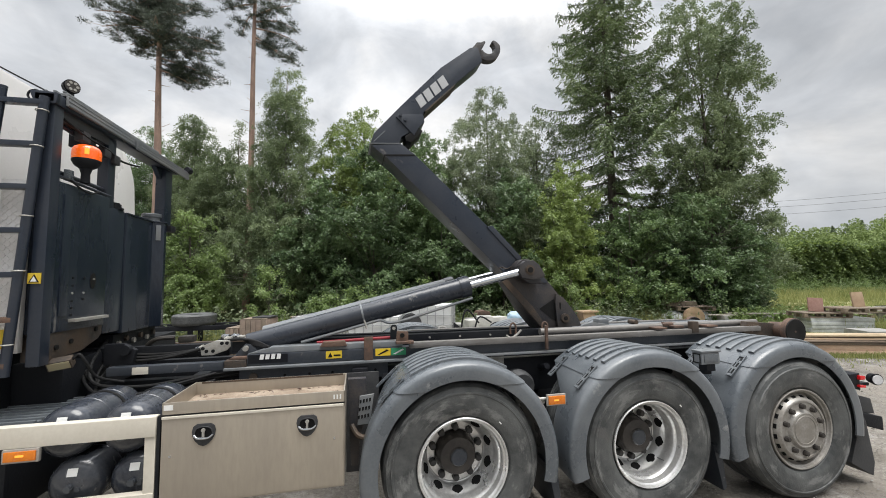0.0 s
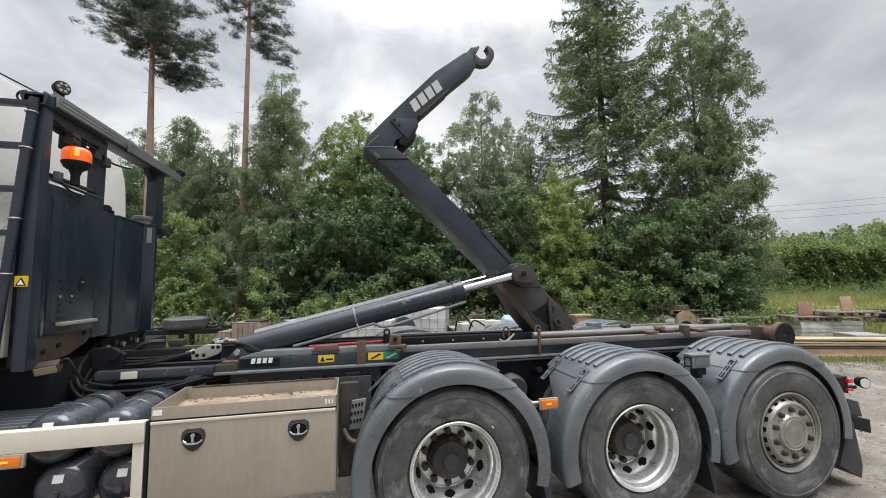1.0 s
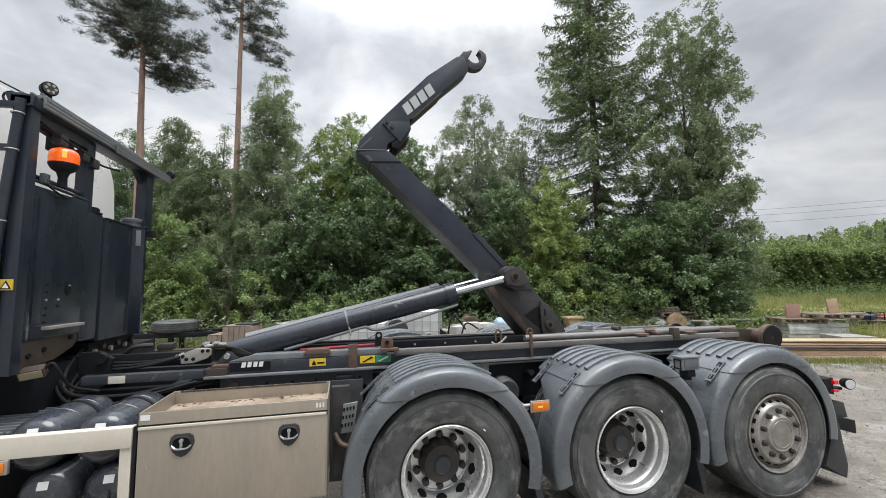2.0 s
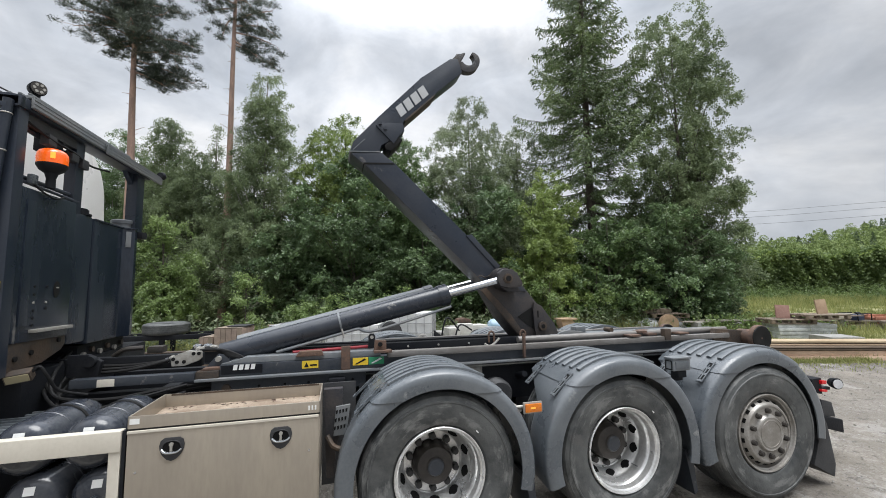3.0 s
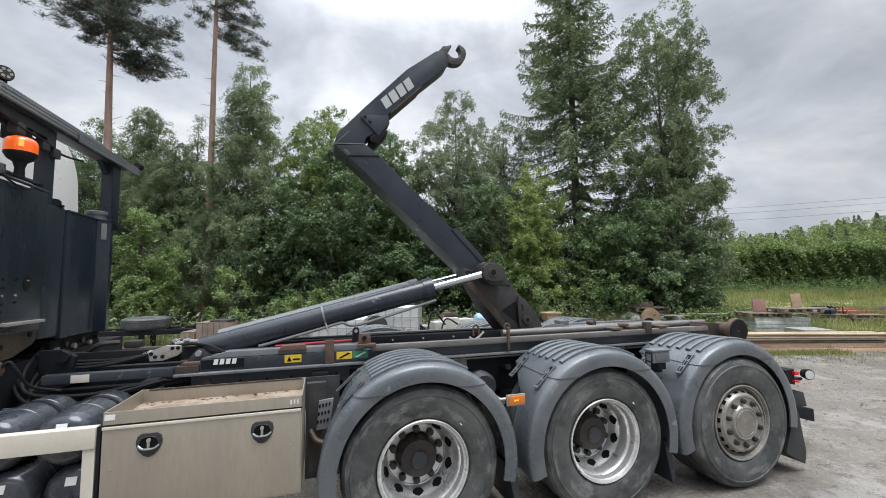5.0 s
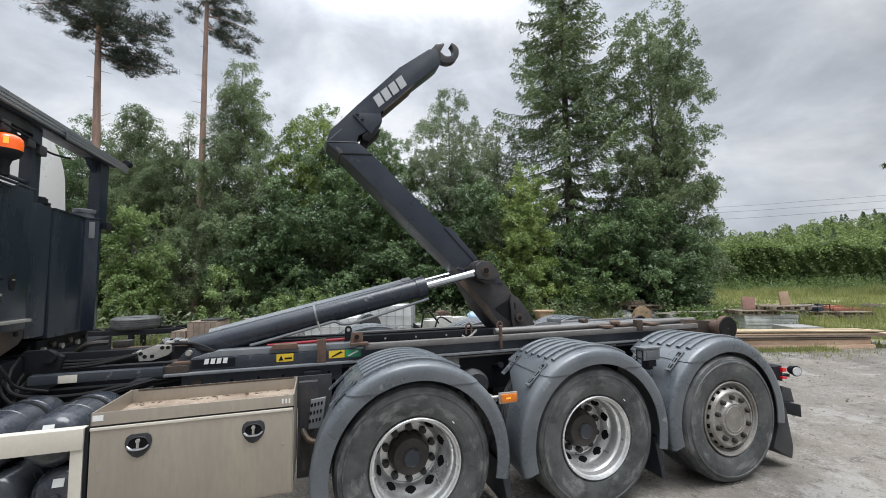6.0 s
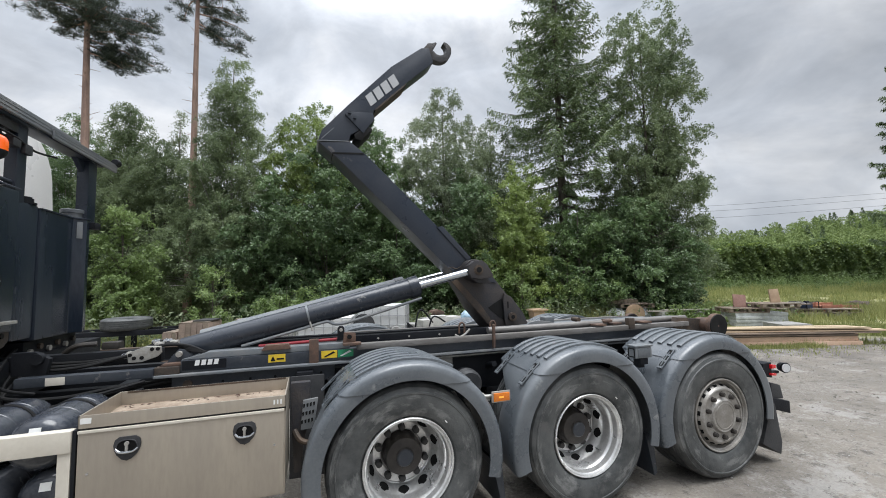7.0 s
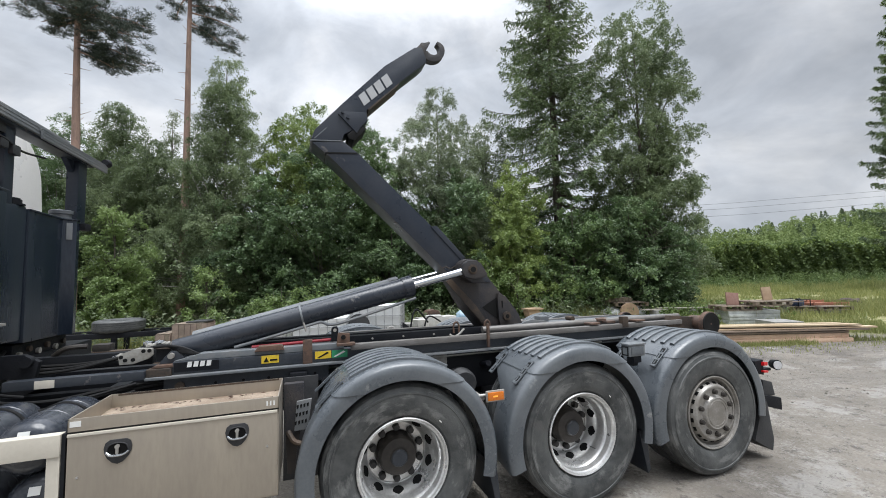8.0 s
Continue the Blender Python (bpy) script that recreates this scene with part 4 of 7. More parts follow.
KX, KZ = 0.886, 1.774
part("arm_pin", rod((KX, 0.855, KZ), (KX, 1.60, KZ), 0.046, n=28, bevel=0.008), GREASE, arm, "greasy cylinder pin")
part("pin_cap", rod((KX, 0.857, KZ), (KX, 0.849, KZ), 0.026, n=20), PLAINBLACK, arm)
part("pin_lug", slab([(0.796, 1.821), (0.842, 1.858), (0.928, 1.863), (0.978, 1.826), (1.011, 1.773), (1.039, 1.720), (1.009, 1.694), (0.900, 1.685), (0.810, 1.701), (0.783, 1.759)], 0.868, 0.945, 0.012), ARMROOT, arm, "thick worn pin lug")
part("pin_boss", slab([(KX + 0.105 * math.cos(radians(a)), KZ + 0.105 * math.sin(radians(a))) for a in range(-20, 200, 18)] + [(0.805, 1.713), (0.920, 1.647), (1.061, 1.645)], 0.95, ARM0, 0.012), ARMROOT, arm)
PX, PZ = 1.327, 1.304
# black plate just proud of the arm: the hollow's shade as colour
part("root_gap", slab([(1.076, 1.400), (1.233, 1.490), (1.262, 1.260)], ARM0 + 0.007, ARM0 + 0.02, 0.0), PLAINBLACK, arm, "black plate standing for the shaded hollow in the arm root", smooth=None)
part("root_pin", rod((PX, 1.045, PZ), (PX, 1.46, PZ), 0.045, n=24, bevel=0.006), GREASE, arm)
part("pin_cap", rod((PX, 1.0455, PZ), (PX, 1.040, PZ), 0.020, n=16), PLAINBLACK, arm)
for y in (0.93, 1.50):
    a, d = Vector((-1.50, y, 1.203)), Vector((KX + 1.50, 0, KZ - 1.203)).normalized()
    # the far cylinder is paler: its lit top is put into the colour
    cyl = part("lift_cylinder", rod(a, a + d * 1.80, 0.088, n=32), CYLPAINT if y < 1 else GREYRAIL, truck, "navy hydraulic lift cylinder" if y < 1 else "hydraulic lift cylinder in paler grey for its lit top")
    part("gland", rod(a + d * 1.77, a + d * 1.87, 0.096, n=32, bevel=0.008), CYLPAINT, cyl)
    part("piston_rod", rod(a + d * 1.85, a + d * 2.42, 0.036, n=24), CHROME, cyl, "chromed piston rod")
    part("rod_eye", rod((KX, y - 0.06, KZ), (KX, y + 0.06, KZ), 0.085, n=24, bevel=0.01), ARMROOT, cyl)
    part("cylinder_clamp", rod(a + d * 0.90, a + d * 0.915, 0.093, n=32), GREYRAIL, cyl)
    if y < 1:
        part("cylinder_pipe", hose([(-1.10, 0.86, 1.212), (-0.869, 0.86, 1.268), (-0.64, 0.86, 1.326), (-0.50, 0.86, 1.362), (-0.462, 0.86, 1.364), (-0.42, 0.86, 1.345), (-0.37, 0.86, 1.342), (-0.285, 0.86, 1.357), (-0.05, 0.86, 1.422), (0.182, 0.86, 1.488), (0.33, 0.86, 1.53)], 0.012, 8, 4), GREYRAIL, cyl)
        part("clamp_strap", rod((-0.585, 0.85, 1.30), (-0.63, 0.86, 1.45), 0.008), GREYSTEEL, cyl)
    for q in (y - 0.13, y + 0.10):
        part("cylinder_foot", slab([(-1.60, 1.10), (-1.40, 1.10), (-1.41, 1.18), (-1.46, 1.225), (-1.50, 1.225), (-1.54, 1.18)], q, q + 0.03, 0.008), SLATE, truck)
    part("foot_pin", rod((-1.49, y - 0.16, 1.195), (-1.49, y + 0.16, 1.195), 0.020, n=14), GREYSTEEL, truck)

# tool box
tb = part("tool_box", box(-1.70, -0.735, -0.035, 0.45, 0.50, 0.955, 0.006), STEELBOX, truck, "dusty brushed steel tool box with an open tray on top")
part("box_door", box(-1.693, -0.742, -0.052, -0.037, 0.515, 0.974, 0.005), STEELBOX, tb)
t = box(-1.70, -0.735, -0.040, -0.032, 0.957, 1.045, 0.002)
box(-1.70, -0.735, 0.42, 0.428, 0.957, 1.045, 0.002, t)
box(-1.70, -1.692, -0.04, 0.428, 0.957, 1.045, 0.002, t)
box(-0.743, -0.735, -0.04, 0.428, 0.957, 1.045, 0.002, t)
part("tray", t, STEELBOX, tb)
part("tray_floor", box(-1.692, -0.743, -0.032, 0.42, 0.957, 0.966, 0.0), TRAYFLOOR, tb, "sandy tray floor")
part("rust_edge", box(-1.66, -0.76, 0.4185, 0.4205, 1.034, 1.0455, 0.0), GREASE, tb, "rusty streak along the tray's rim")
part("box_gap", box(-1.70, -0.735, -0.0415, -0.0395, 0.974, 0.982, 0.0), PLAINBLACK, tb, smooth=None)
# cream strip: the door edge's highlight painted as colour
part("door_lip", box(-1.693, -0.742, -0.058, -0.050, 0.962, 0.975, 0.002), CREAM, tb)
rr = random.Random(12)
litter = bmesh.new()
for k in range(46):
    x, y, a, l = rr.uniform(-1.66, -0.77), rr.uniform(0.0, 0.41) if k % 4 == 0 else rr.uniform(0.35, 0.41), rr.uniform(0, 6.28), rr.uniform(0.006, 0.022)
    dx, dy = l * math.cos(a), l * math.sin(a)
    litter.faces.new([litter.verts.new(p) for p in ((x - dx, y - dy, 0.967), (x - 0.3 * dy, y + 0.3 * dx, 0.972), (x + dx, y + dy, 0.968), (x + 0.3 * dy, y - 0.3 * dx, 0.970))])
tagged(part("leaf_litter", litter, RUST, tb, "dry leaves and dirt", smooth=None), kind="stuff")
for k in range(3):
    part("scribble", box(-0.80 + 0.018 * k, -0.792 + 0.018 * k, -0.0425, -0.0405, 1.0, 1.025), WHITEMARK, tb, smooth=None)
SHIELD = ((-0.62, 0.93), (0.62, 0.93), (0.93, 0.72), (1.04, 0.30), (0.98, -0.08), (0.78, -0.48), (0.40, -0.86), (0.0, -1.0), (-0.40, -0.86), (-0.78, -0.48), (-0.98, -0.08), (-1.04, 0.30), (-0.93, 0.72))
for x in (-1.484, -0.944):
    h = part("door_latch", slab([(x + 0.057 * px, 0.868 + 0.062 * pz) for px, pz in SHIELD], -0.060, -0.050, 0.004), FLAP, tb, "black recessed latch")
    # raised near-black oval stands for the dish's dark recess
    part("latch_dish", slab([(x + 0.046 * math.cos(0.262 * k), 0.876 + 0.034 * math.sin(0.262 * k)) for k in range(24)], -0.0612, -0.058), RECESS_SHADE, h)
    part("latch_lip", hose([(x - 0.046, -0.061, 0.874), (x - 0.034, -0.062, 0.901), (x, -0.062, 0.911), (x + 0.034, -0.062, 0.901), (x + 0.046, -0.061, 0.874)], 0.003), FLAP, h)
    part("latch_grip", hose([(x - 0.047, -0.063, 0.868), (x - 0.024, -0.070, 0.853), (x + 0.024, -0.070, 0.853), (x + 0.047, -0.063, 0.868)], 0.006), CHROME, h, "bright latch grip")
    part("latch_key", box(x - 0.006, x + 0.006, -0.070, -0.061, 0.858, 0.890, 0.002, bm=rod((x, -0.061, 0.893), (x, -0.071, 0.893), 0.010, n=14)), GREYSTEEL, h)
for x, z in ((-1.648, 0.765), (-0.792, 0.782)):
    part("rivet", rod((x, -0.050, z), (x, -0.056, z), 0.006, n=8), CHROME, tb)
part("sticker", box(-1.69, -1.645, -0.043, -0.0405, 1.005, 1.032), WHITEMARK, tb, "small white sticker")

LAMPGLASS = material("yellowed_lamp_glass", (0.27, 0.24, 0.15), 0.3, second=(0.3, 0.26, 0.15), scale=20, amount=0.4, bump=0)
# cream side frame round the air tanks
part("side_beam", box(-3.6, -1.72, -0.055, 0.0, 0.876, 0.980, 0.006), CREAM, truck, "cream painted side beam")
part("side_post", box(-1.775, -1.722, -0.045, 0.0, 0.50, 0.876, 0.005), CREAM, truck)
part("side_beam", box(-3.6, -1.722, -0.052, 0.0, 0.48, 0.585, 0.006), CREAM, truck)
part("beam_end", box(-1.718, -1.702, -0.045, 0.02, 0.45, 0.978, 0.003), BLACK, truck)
lamp = part("side_marker_lamp", box(-2.392, -2.234, -0.065, -0.046, 0.808, 0.875, 0.005), PALESTEEL, truck, "amber side marker lamp in a light frame")
part("lens", box(-2.381, -2.245, -0.072, -0.064, 0.818, 0.866, 0.004), AMBER, lamp)
part("lamp_back", box(-2.37, -2.26, -0.046, -0.01, 0.82, 0.875, 0.006), BLACK, lamp)
part("bulb", box(-2.330, -2.295, -0.0735, -0.0715, 0.839, 0.849, 0.0), LEDGLOW, lamp, "lit amber bulb", smooth=None)
lamp = part("side_marker_lamp", box(0.606, 0.748, 0.045, 0.062, 0.822, 0.898, 0.005), PALESTEEL, truck, "amber side marker lamp in a light frame")
part("lens", box(0.616, 0.738, 0.036, 0.046, 0.832, 0.888, 0.004), AMBER, lamp)
part("lamp_back", box(0.62, 0.735, 0.062, 0.10, 0.832, 0.888, 0.006), BLACK, lamp)
part("bulb", box(0.655, 0.690, 0.0345, 0.0365, 0.855, 0.865, 0.0), LEDGLOW, lamp, "lit amber bulb", smooth=None)
part("lamp_arm", rod((0.56, 0.09, 0.86), (0.64, 0.09, 0.86), 0.012, bm=rod((0.6, 0.09, 0.84), (0.6, 0.5, 0.84), 0.014)), GREYSTEEL, truck)


def air_tank(x, z, r, y0, y1):
    """A lying compressed-air tank with a domed end, welded seams, straps, a drain plug and a small label."""
    d = y1 - y0
    prof = [(0.0, -0.048), (r * 0.25, -0.046), (r * 0.5, -0.040), (r * 0.72, -0.028), (r * 0.88, -0.010), (r * 0.97, 0.014), (r, 0.040), (r, 0.165), (r + 0.003, 0.168), (r + 0.003, 0.176), (r, 0.179), (r, 0.36), (r + 0.003, 0.363), (r + 0.003, 0.371), (r, 0.374), (r, d - 0.05), (r * 0.9, d), (0.0, d + 0.02)]
    tank = part("air_tank", lathe(prof, x, y0, z, 40), TANKGLOSS, truck, "glossy navy compressed-air tank")
    part("strap", lathe([(r + 0.001, 0.30), (r + 0.006, 0.302), (r + 0.006, 0.322), (r + 0.001, 0.324)], x, y0, z, 40), HOSE, tank)
    part("plug", rod((x, y0 - 0.040, z), (x, y0 - 0.072, z), 0.021, n=8, bevel=0.004, bm=rod((x + 0.034, y0 - 0.03, z - 0.012), (x + 0.034, y0 - 0.052, z - 0.012), 0.012, n=10)), SLATE, tank, "dull drain plug")
    part("sticker", box(-0.024, 0.024, -0.020, 0.020, 0.0, 0.002, turn=pose(x + 0.004, y0 - 0.0385, z + 0.074, 72, 0, 0)), WHITEMARK, tank, "small white label")


TANKGLOSS = material("glossy_tank_paint", (0.022, 0.027, 0.038), 0.20, second=(0.085, 0.087, 0.092), scale=4.0, amount=0.5, bump=0.03, spots=(0.20, 0.195, 0.185), spot_level=0.68)
for x, z in ((-2.215, 0.892), (-1.915, 0.892), (-2.152, 0.621), (-1.860, 0.621)):
    air_tank(x, z, 0.138, 0.085, 0.60)
# added black box so that the space behind the tanks stays dark
part("under_guard", box(-3.4, -1.72, 0.64, 0.79, 0.36, 0.80, 0.02), BLACK, truck)
part("tank_strap", box(-3.3, -1.72, 0.5, 0.56, 0.45, 0.50, 0.005), BLACK, truck)
deck = part("step_deck", box(-3.5, -2.42, 0.15, 0.72, 0.86, 0.93, 0.01), FENDER, truck, "dusty grey ribbed step deck")
for k in range(9):
    part("tread", box(-3.5, -2.42, 0.18 + 0.06 * k, 0.20 + 0.06 * k, 0.925, 0.942, 0.003), FENDER, deck)
part("battery_box", box(-3.4, -2.45, 0.05, 0.78, 0.48, 0.85, 0.02), BLACK, truck)

# hoses and valve block in front of the lift frame
for k, (z, sag) in enumerate(((1.02, 0.10), (1.04, 0.05))):
    part("hydraulic_hose", hose([(-2.62 + 0.05 * k, 1.1, z + 0.22), (-2.55 + 0.05 * k, 0.82 - 0.02 * k, z + 0.1), (-2.4, 0.70 - 0.03 * k, z - 0.02), (-2.1, 0.68 - 0.03 * k, z - sag), (-1.8, 0.70 - 0.02 * k, z - 0.3 * sag), (-1.5, 0.76, z)], 0.012), HOSE, truck)
vb = part("valve_bracket", slab([(-1.80, 1.155), (-1.72, 1.155), (-1.63, 1.185), (-1.605, 1.21), (-1.61, 1.255), (-1.70, 1.262), (-1.81, 1.22)], 0.80, 0.83, 0.006), GREYSTEEL, truck, "light grey perforated bracket")
# raised black discs whose colour stands for the holes' shade
for x, z in ((-1.765, 1.185), (-1.72, 1.185), (-1.66, 1.24), (-1.625, 1.24), (-1.79, 1.207)):
    part("bolt_hole", rod((x, 0.80, z), (x, 0.795, z), 0.013, n=12), PLAINBLACK, vb)
for k in range(4):
    part("hydraulic_hose", hose([(-2.45, 0.85 + 0.05 * k, 1.13 + 0.02 * k), (-2.1, 0.84 + 0.05 * k, 1.14 + 0.01 * k), (-1.85, 0.84 + 0.04 * k, 1.19), (-1.62, 0.84 + 0.03 * k, 1.255 + 0.008 * k), (-1.45, 0.81, 1.25 - 0.01 * k), (-1.32, 0.80, 1.19)], 0.011), HOSE, truck)
part("cross_tube", box(-2.75, -1.65, 0.95, 1.03, 1.12, 1.22, 0.01), BLACK, truck)

# rear lamps and bumper
lamp = part("tail_lamp", slab([(3.918, 0.740), (4.042, 0.747), (4.040, 0.587), (3.903, 0.613)], 0.43, 0.60, 0.006), BLACK, truck, "tail lamp with red lenses")
part("lens", slab([(4.008, 0.730), (4.069, 0.724), (4.065, 0.689), (4.003, 0.689)], 0.40, 0.43, 0.006), REDLAMP, lamp, "red lens")
part("lens", slab([(3.997, 0.643), (4.067, 0.636), (4.064, 0.613), (3.994, 0.620)], 0.40, 0.43, 0.004), REDLAMP, lamp, "red lens")
WX, WZ = 4.198, 0.683
wl_ = part("work_lamp", rod((WX, 0.39, WZ), (WX + 0.03, 0.46, WZ), 0.055, 0.045, n=20, bevel=0.006), BLACK, truck, "round work lamp")
part("lens", rod((WX - 0.002, 0.384, WZ), (WX, 0.39, WZ), 0.044, n=20), CLEARLAMP, wl_, "clear lens")
part("lamp_bracket", box(3.45, WX + 0.02, 0.47, 0.53, WZ - 0.075, WZ - 0.045, 0.006), BLACK, truck)
part("bumper_plate", slab([(3.968, 0.552), (4.105, 0.514), (4.140, 0.369), (3.966, 0.395)], 0.40, 0.60, 0.008), FLAP, truck, "black bumper plate")
part("rear_bumper", slab([(3.912, 0.406), (4.169, 0.353), (4.170, 0.225), (3.916, 0.297)], 0.36, 2.2, 0.010), BLACK, truck, "black rear bumper")
mb = part("marker_box", box(1.935, 2.105, 0.10, 0.19, 1.010, 1.100, 0.012), GREYRAIL, truck, "grey box on a bracket between the mudguards")
part("box_lid", box(1.928, 2.112, 0.093, 0.197, 1.102, 1.116, 0.006), GREYRAIL, mb, "lighter grey lid")
part("box_face", box(1.957, 2.083, 0.0945, 0.101, 1.026, 1.086, 0.004), FENDER, mb, "darker recessed face")
for y0, y1, z0, z1 in ((0.110, 0.117, 1.018, 1.092), (0.173, 0.180, 1.018, 1.092), (0.118, 0.172, 1.084, 1.092), (0.118, 0.172, 1.018, 1.026)):
    part("side_frame", box(1.9295, 1.936, y0, y1, z0, z1, 0.001), PLAINBLACK, mb, smooth=None)
part("box_clamp", box(1.99, 2.07, 0.11, 0.19, 0.955, 1.009, 0.008), BLACK, mb, "black clamp")
part("box_bracket", box(2.00, 2.06, 0.14, 0.66, 0.925, 0.957, 0.006), BLACK, truck)

# headboard rack behind the cab
RX = -2.46
rack = part("rack_post", box(RX - 0.085, RX - 0.015, 0.27, 0.35, 1.22, 2.86, 0.010), NAVY, truck, "navy rack post")
part("rack_post", box(RX - 0.10, RX - 0.012, 1.72, 1.86, 2.2, 2.84, 0.01), NAVY, truck)
part("rack_post", box(RX - 0.10, RX - 0.032, 0.85, 0.95, 2.27, 2.82, 0.01), NAVY, truck)
part("rack_beam", box(RX - 0.12, RX + 0.0, 0.25, 1.95, 2.80, 2.87, 0.012), NAVY, truck, "navy rack crossbeam")
# added dark box in place of the canopy's dark underside
part("beam_web", box(RX - 0.10, RX - 0.03, 0.351, 0.849, 2.735, 2.801, 0.006), FLAP, truck, "dark strip added for the canopy's dark underside")
canopy = box(RX - 0.18, RX + 0.018, 0.33, 1.50, 2.880, 2.900, 0.004)
box(RX + 0.002, RX + 0.018, 0.33, 1.50, 2.818, 2.882, 0.003, canopy)
for k in range(3):
    box(RX + 0.016, RX + 0.021, 0.33, 1.50, 2.822 + 0.024 * k, 2.832 + 0.024 * k, 0.002, canopy)
for k in range(4):
    box(RX - 0.17 + 0.05 * k, RX - 0.155 + 0.05 * k, 0.33, 1.50, 2.903, 2.915, 0.003, canopy)
part("rack_canopy", canopy, GREYRAIL, truck, "ribbed grey canopy strip")
tail = box(RX - 0.12, RX + 0.040, 1.10, 2.11, 2.852, 2.872, 0.004)
for k in range(3):
    box(RX + 0.038, RX + 0.044, 1.10, 2.11, 2.800 + 0.022 * k, 2.812 + 0.022 * k, 0.002, tail)
box(RX + 0.026, RX + 0.040, 1.10, 2.11, 2.795, 2.868, 0.003, tail)
part("canopy_end", tail, GREYRAIL, truck, "overlapping end of the canopy strip")
part("gusset", slab([(1.74, 2.80), (1.60, 2.80), (1.74, 2.68)], RX - 0.09, RX - 0.05, 0.004, plane="yz"), NAVY, truck)
tank = part("oil_tank", box(RX - 0.17, RX - 0.02, 0.33, 0.88, 1.40, 2.345, 0.020), TANKBLACK, truck, "tall black hydraulic oil tank")
part("tank_strip", box(RX - 0.022, RX - 0.012, 0.40, 0.47, 1.5, 2.27, 0.003), TANKBLACK, tank)
part("grab_bar", box(RX - 0.03, RX + 0.02, 0.50, 0.86, 1.455, 1.475, 0.004), GREYSTEEL, tank, "worn light grey ledge")
# raised black oval; its colour stands for a dark recess
part("tank_slot", slab([(0.723 + 0.030 * math.cos(a), 1.722 + 0.056 * math.sin(a)) for a in (0.4 * k for k in range(16))], RX - 0.022, RX - 0.016, 0.0, plane="yz"), PLAINBLACK, tank)
part("slot_mark", box(RX - 0.013, RX - 0.010, 0.712, 0.734, 1.730, 1.738), GREYSTEEL, tank, smooth=None)
for y, z in ((0.52, 1.64), (0.63, 1.64), (0.52, 1.59), (0.52, 1.545), (0.52, 1.50), (0.52, 1.69), (0.52, 1.74), (0.63, 1.60), (0.63, 1.74)):
    part("bolt_head", rod((RX - 0.022, y, z), (RX - 0.014, y, z), 0.0075, n=8), GREYSTEEL if z == 1.64 else PLAINBLACK, tank)
part("tank_skirt", slab([(0.36, 1.235), (0.66, 1.25), (0.84, 1.31), (0.875, 1.345), (0.88, 1.43), (0.36, 1.43)], RX - 0.17, RX - 0.030, 0.008, plane="yz"), GREASE, truck, "dirty lower tank plate")
# black discs drawn in place of shaded holes
for y, z in ((0.42, 1.31), (0.55, 1.33), (0.80, 1.38)):
    part("bolt_hole", rod((RX - 0.03, y, z), (RX - 0.02, y, z), 0.016, n=12), PLAINBLACK, truck)
part("filter_tank", box(RX - 0.36, RX - 0.03, 0.885, 1.110, 1.33, 2.285, 0.03), TANKBLACK, truck, "narrow black tank")
part("filter_cap", rod((RX - 0.09, 1.045, 2.28), (RX - 0.09, 1.045, 2.335), 0.055, n=24, bevel=0.01, bm=rod((RX - 0.09, 1.045, 2.283), (RX - 0.09, 1.045, 2.295), 0.072, n=24)), BLACK, truck)
ft = part("rear_tank", slab([(RX - 0.40, 1.115), (RX - 0.02, 1.115), (RX - 0.035, 1.56), (RX + 0.035, 1.625), (RX + 0.025, 1.69), (RX - 0.05, 1.82), (RX - 0.40, 1.82)], 1.31, 2.262, 0.012, plane="xy"), TANKBLACK, truck, "black tank with a folded front edge")
part("tank_rim", slab([(RX - 0.41, 1.115), (RX - 0.012, 1.115), (RX - 0.027, 1.555), (RX + 0.043, 1.620), (RX + 0.033, 1.695), (RX - 0.045, 1.83), (RX - 0.41, 1.83)], 2.260, 2.270, 0.003, plane="xy"), NAVY, ft)
part("tank_cap", turned([(0.0, 2.269), (0.100, 2.269), (0.100, 2.283), (0.072, 2.285), (0.072, 2.322), (0.083, 2.324), (0.085, 2.350), (0.078, 2.357), (0.0, 2.357)], RX - 0.115, 1.72), FENDER, ft, "round dull tank cap on a short neck", smooth=30)
part("tank_hinge", box(RX + 0.0, RX + 0.06, 1.70, 1.80, 2.19, 2.25, 0.012), BLACK, ft)
lean_face = Matrix.Translation((RX - 0.002, 1.5906, 2.165)) @ Matrix.Rotation(math.atan2(0.065, 0.07), 4, "Z")
part("tank_label", box(-0.020, 0.020, -0.006, 0.004, -0.070, 0.070, 0.001, None, lean_face), GREYRAIL, ft, "pale label")
part("tank_base", box(RX - 0.35, RX - 0.08, 1.12, 1.80, 1.14, 1.30, 0.02), BLACK, truck)
for k in range(6):
    part("mount_bolt", rod((RX - 0.085, 1.18 + 0.11 * k, 1.22 + 0.03 * (k % 2)), (RX - 0.06, 1.18 + 0.11 * k, 1.22 + 0.03 * (k % 2)), 0.022, n=10), GREASE if k % 2 else GREYSTEEL, truck)
part("rack_stay", rod((RX - 0.06, 0.30, 2.41), (RX - 0.06, 0.92, 2.40), 0.014, bm=rod((RX - 0.04, 0.30, 2.38), (RX - 0.04, 0.92, 2.36), 0.01)), NAVY, truck)
part("end_ring", hose([(RX - 0.12 + 0.032 * math.cos(0.524 * k), 0.262, 2.845 + 0.032 * math.sin(0.524 * k)) for k in range(13)], 0.006), BLACK, truck)
part("rack_stay", rod((RX - 0.08, 0.38, 2.73), (RX - 0.08, 0.95, 2.68), 0.016), NAVY, truck)
part("lamp_box", box(RX - 0.035, RX - 0.005, 0.405, 0.455, 2.372, 2.432, 0.006), FENDER, truck, "small grey terminal box")
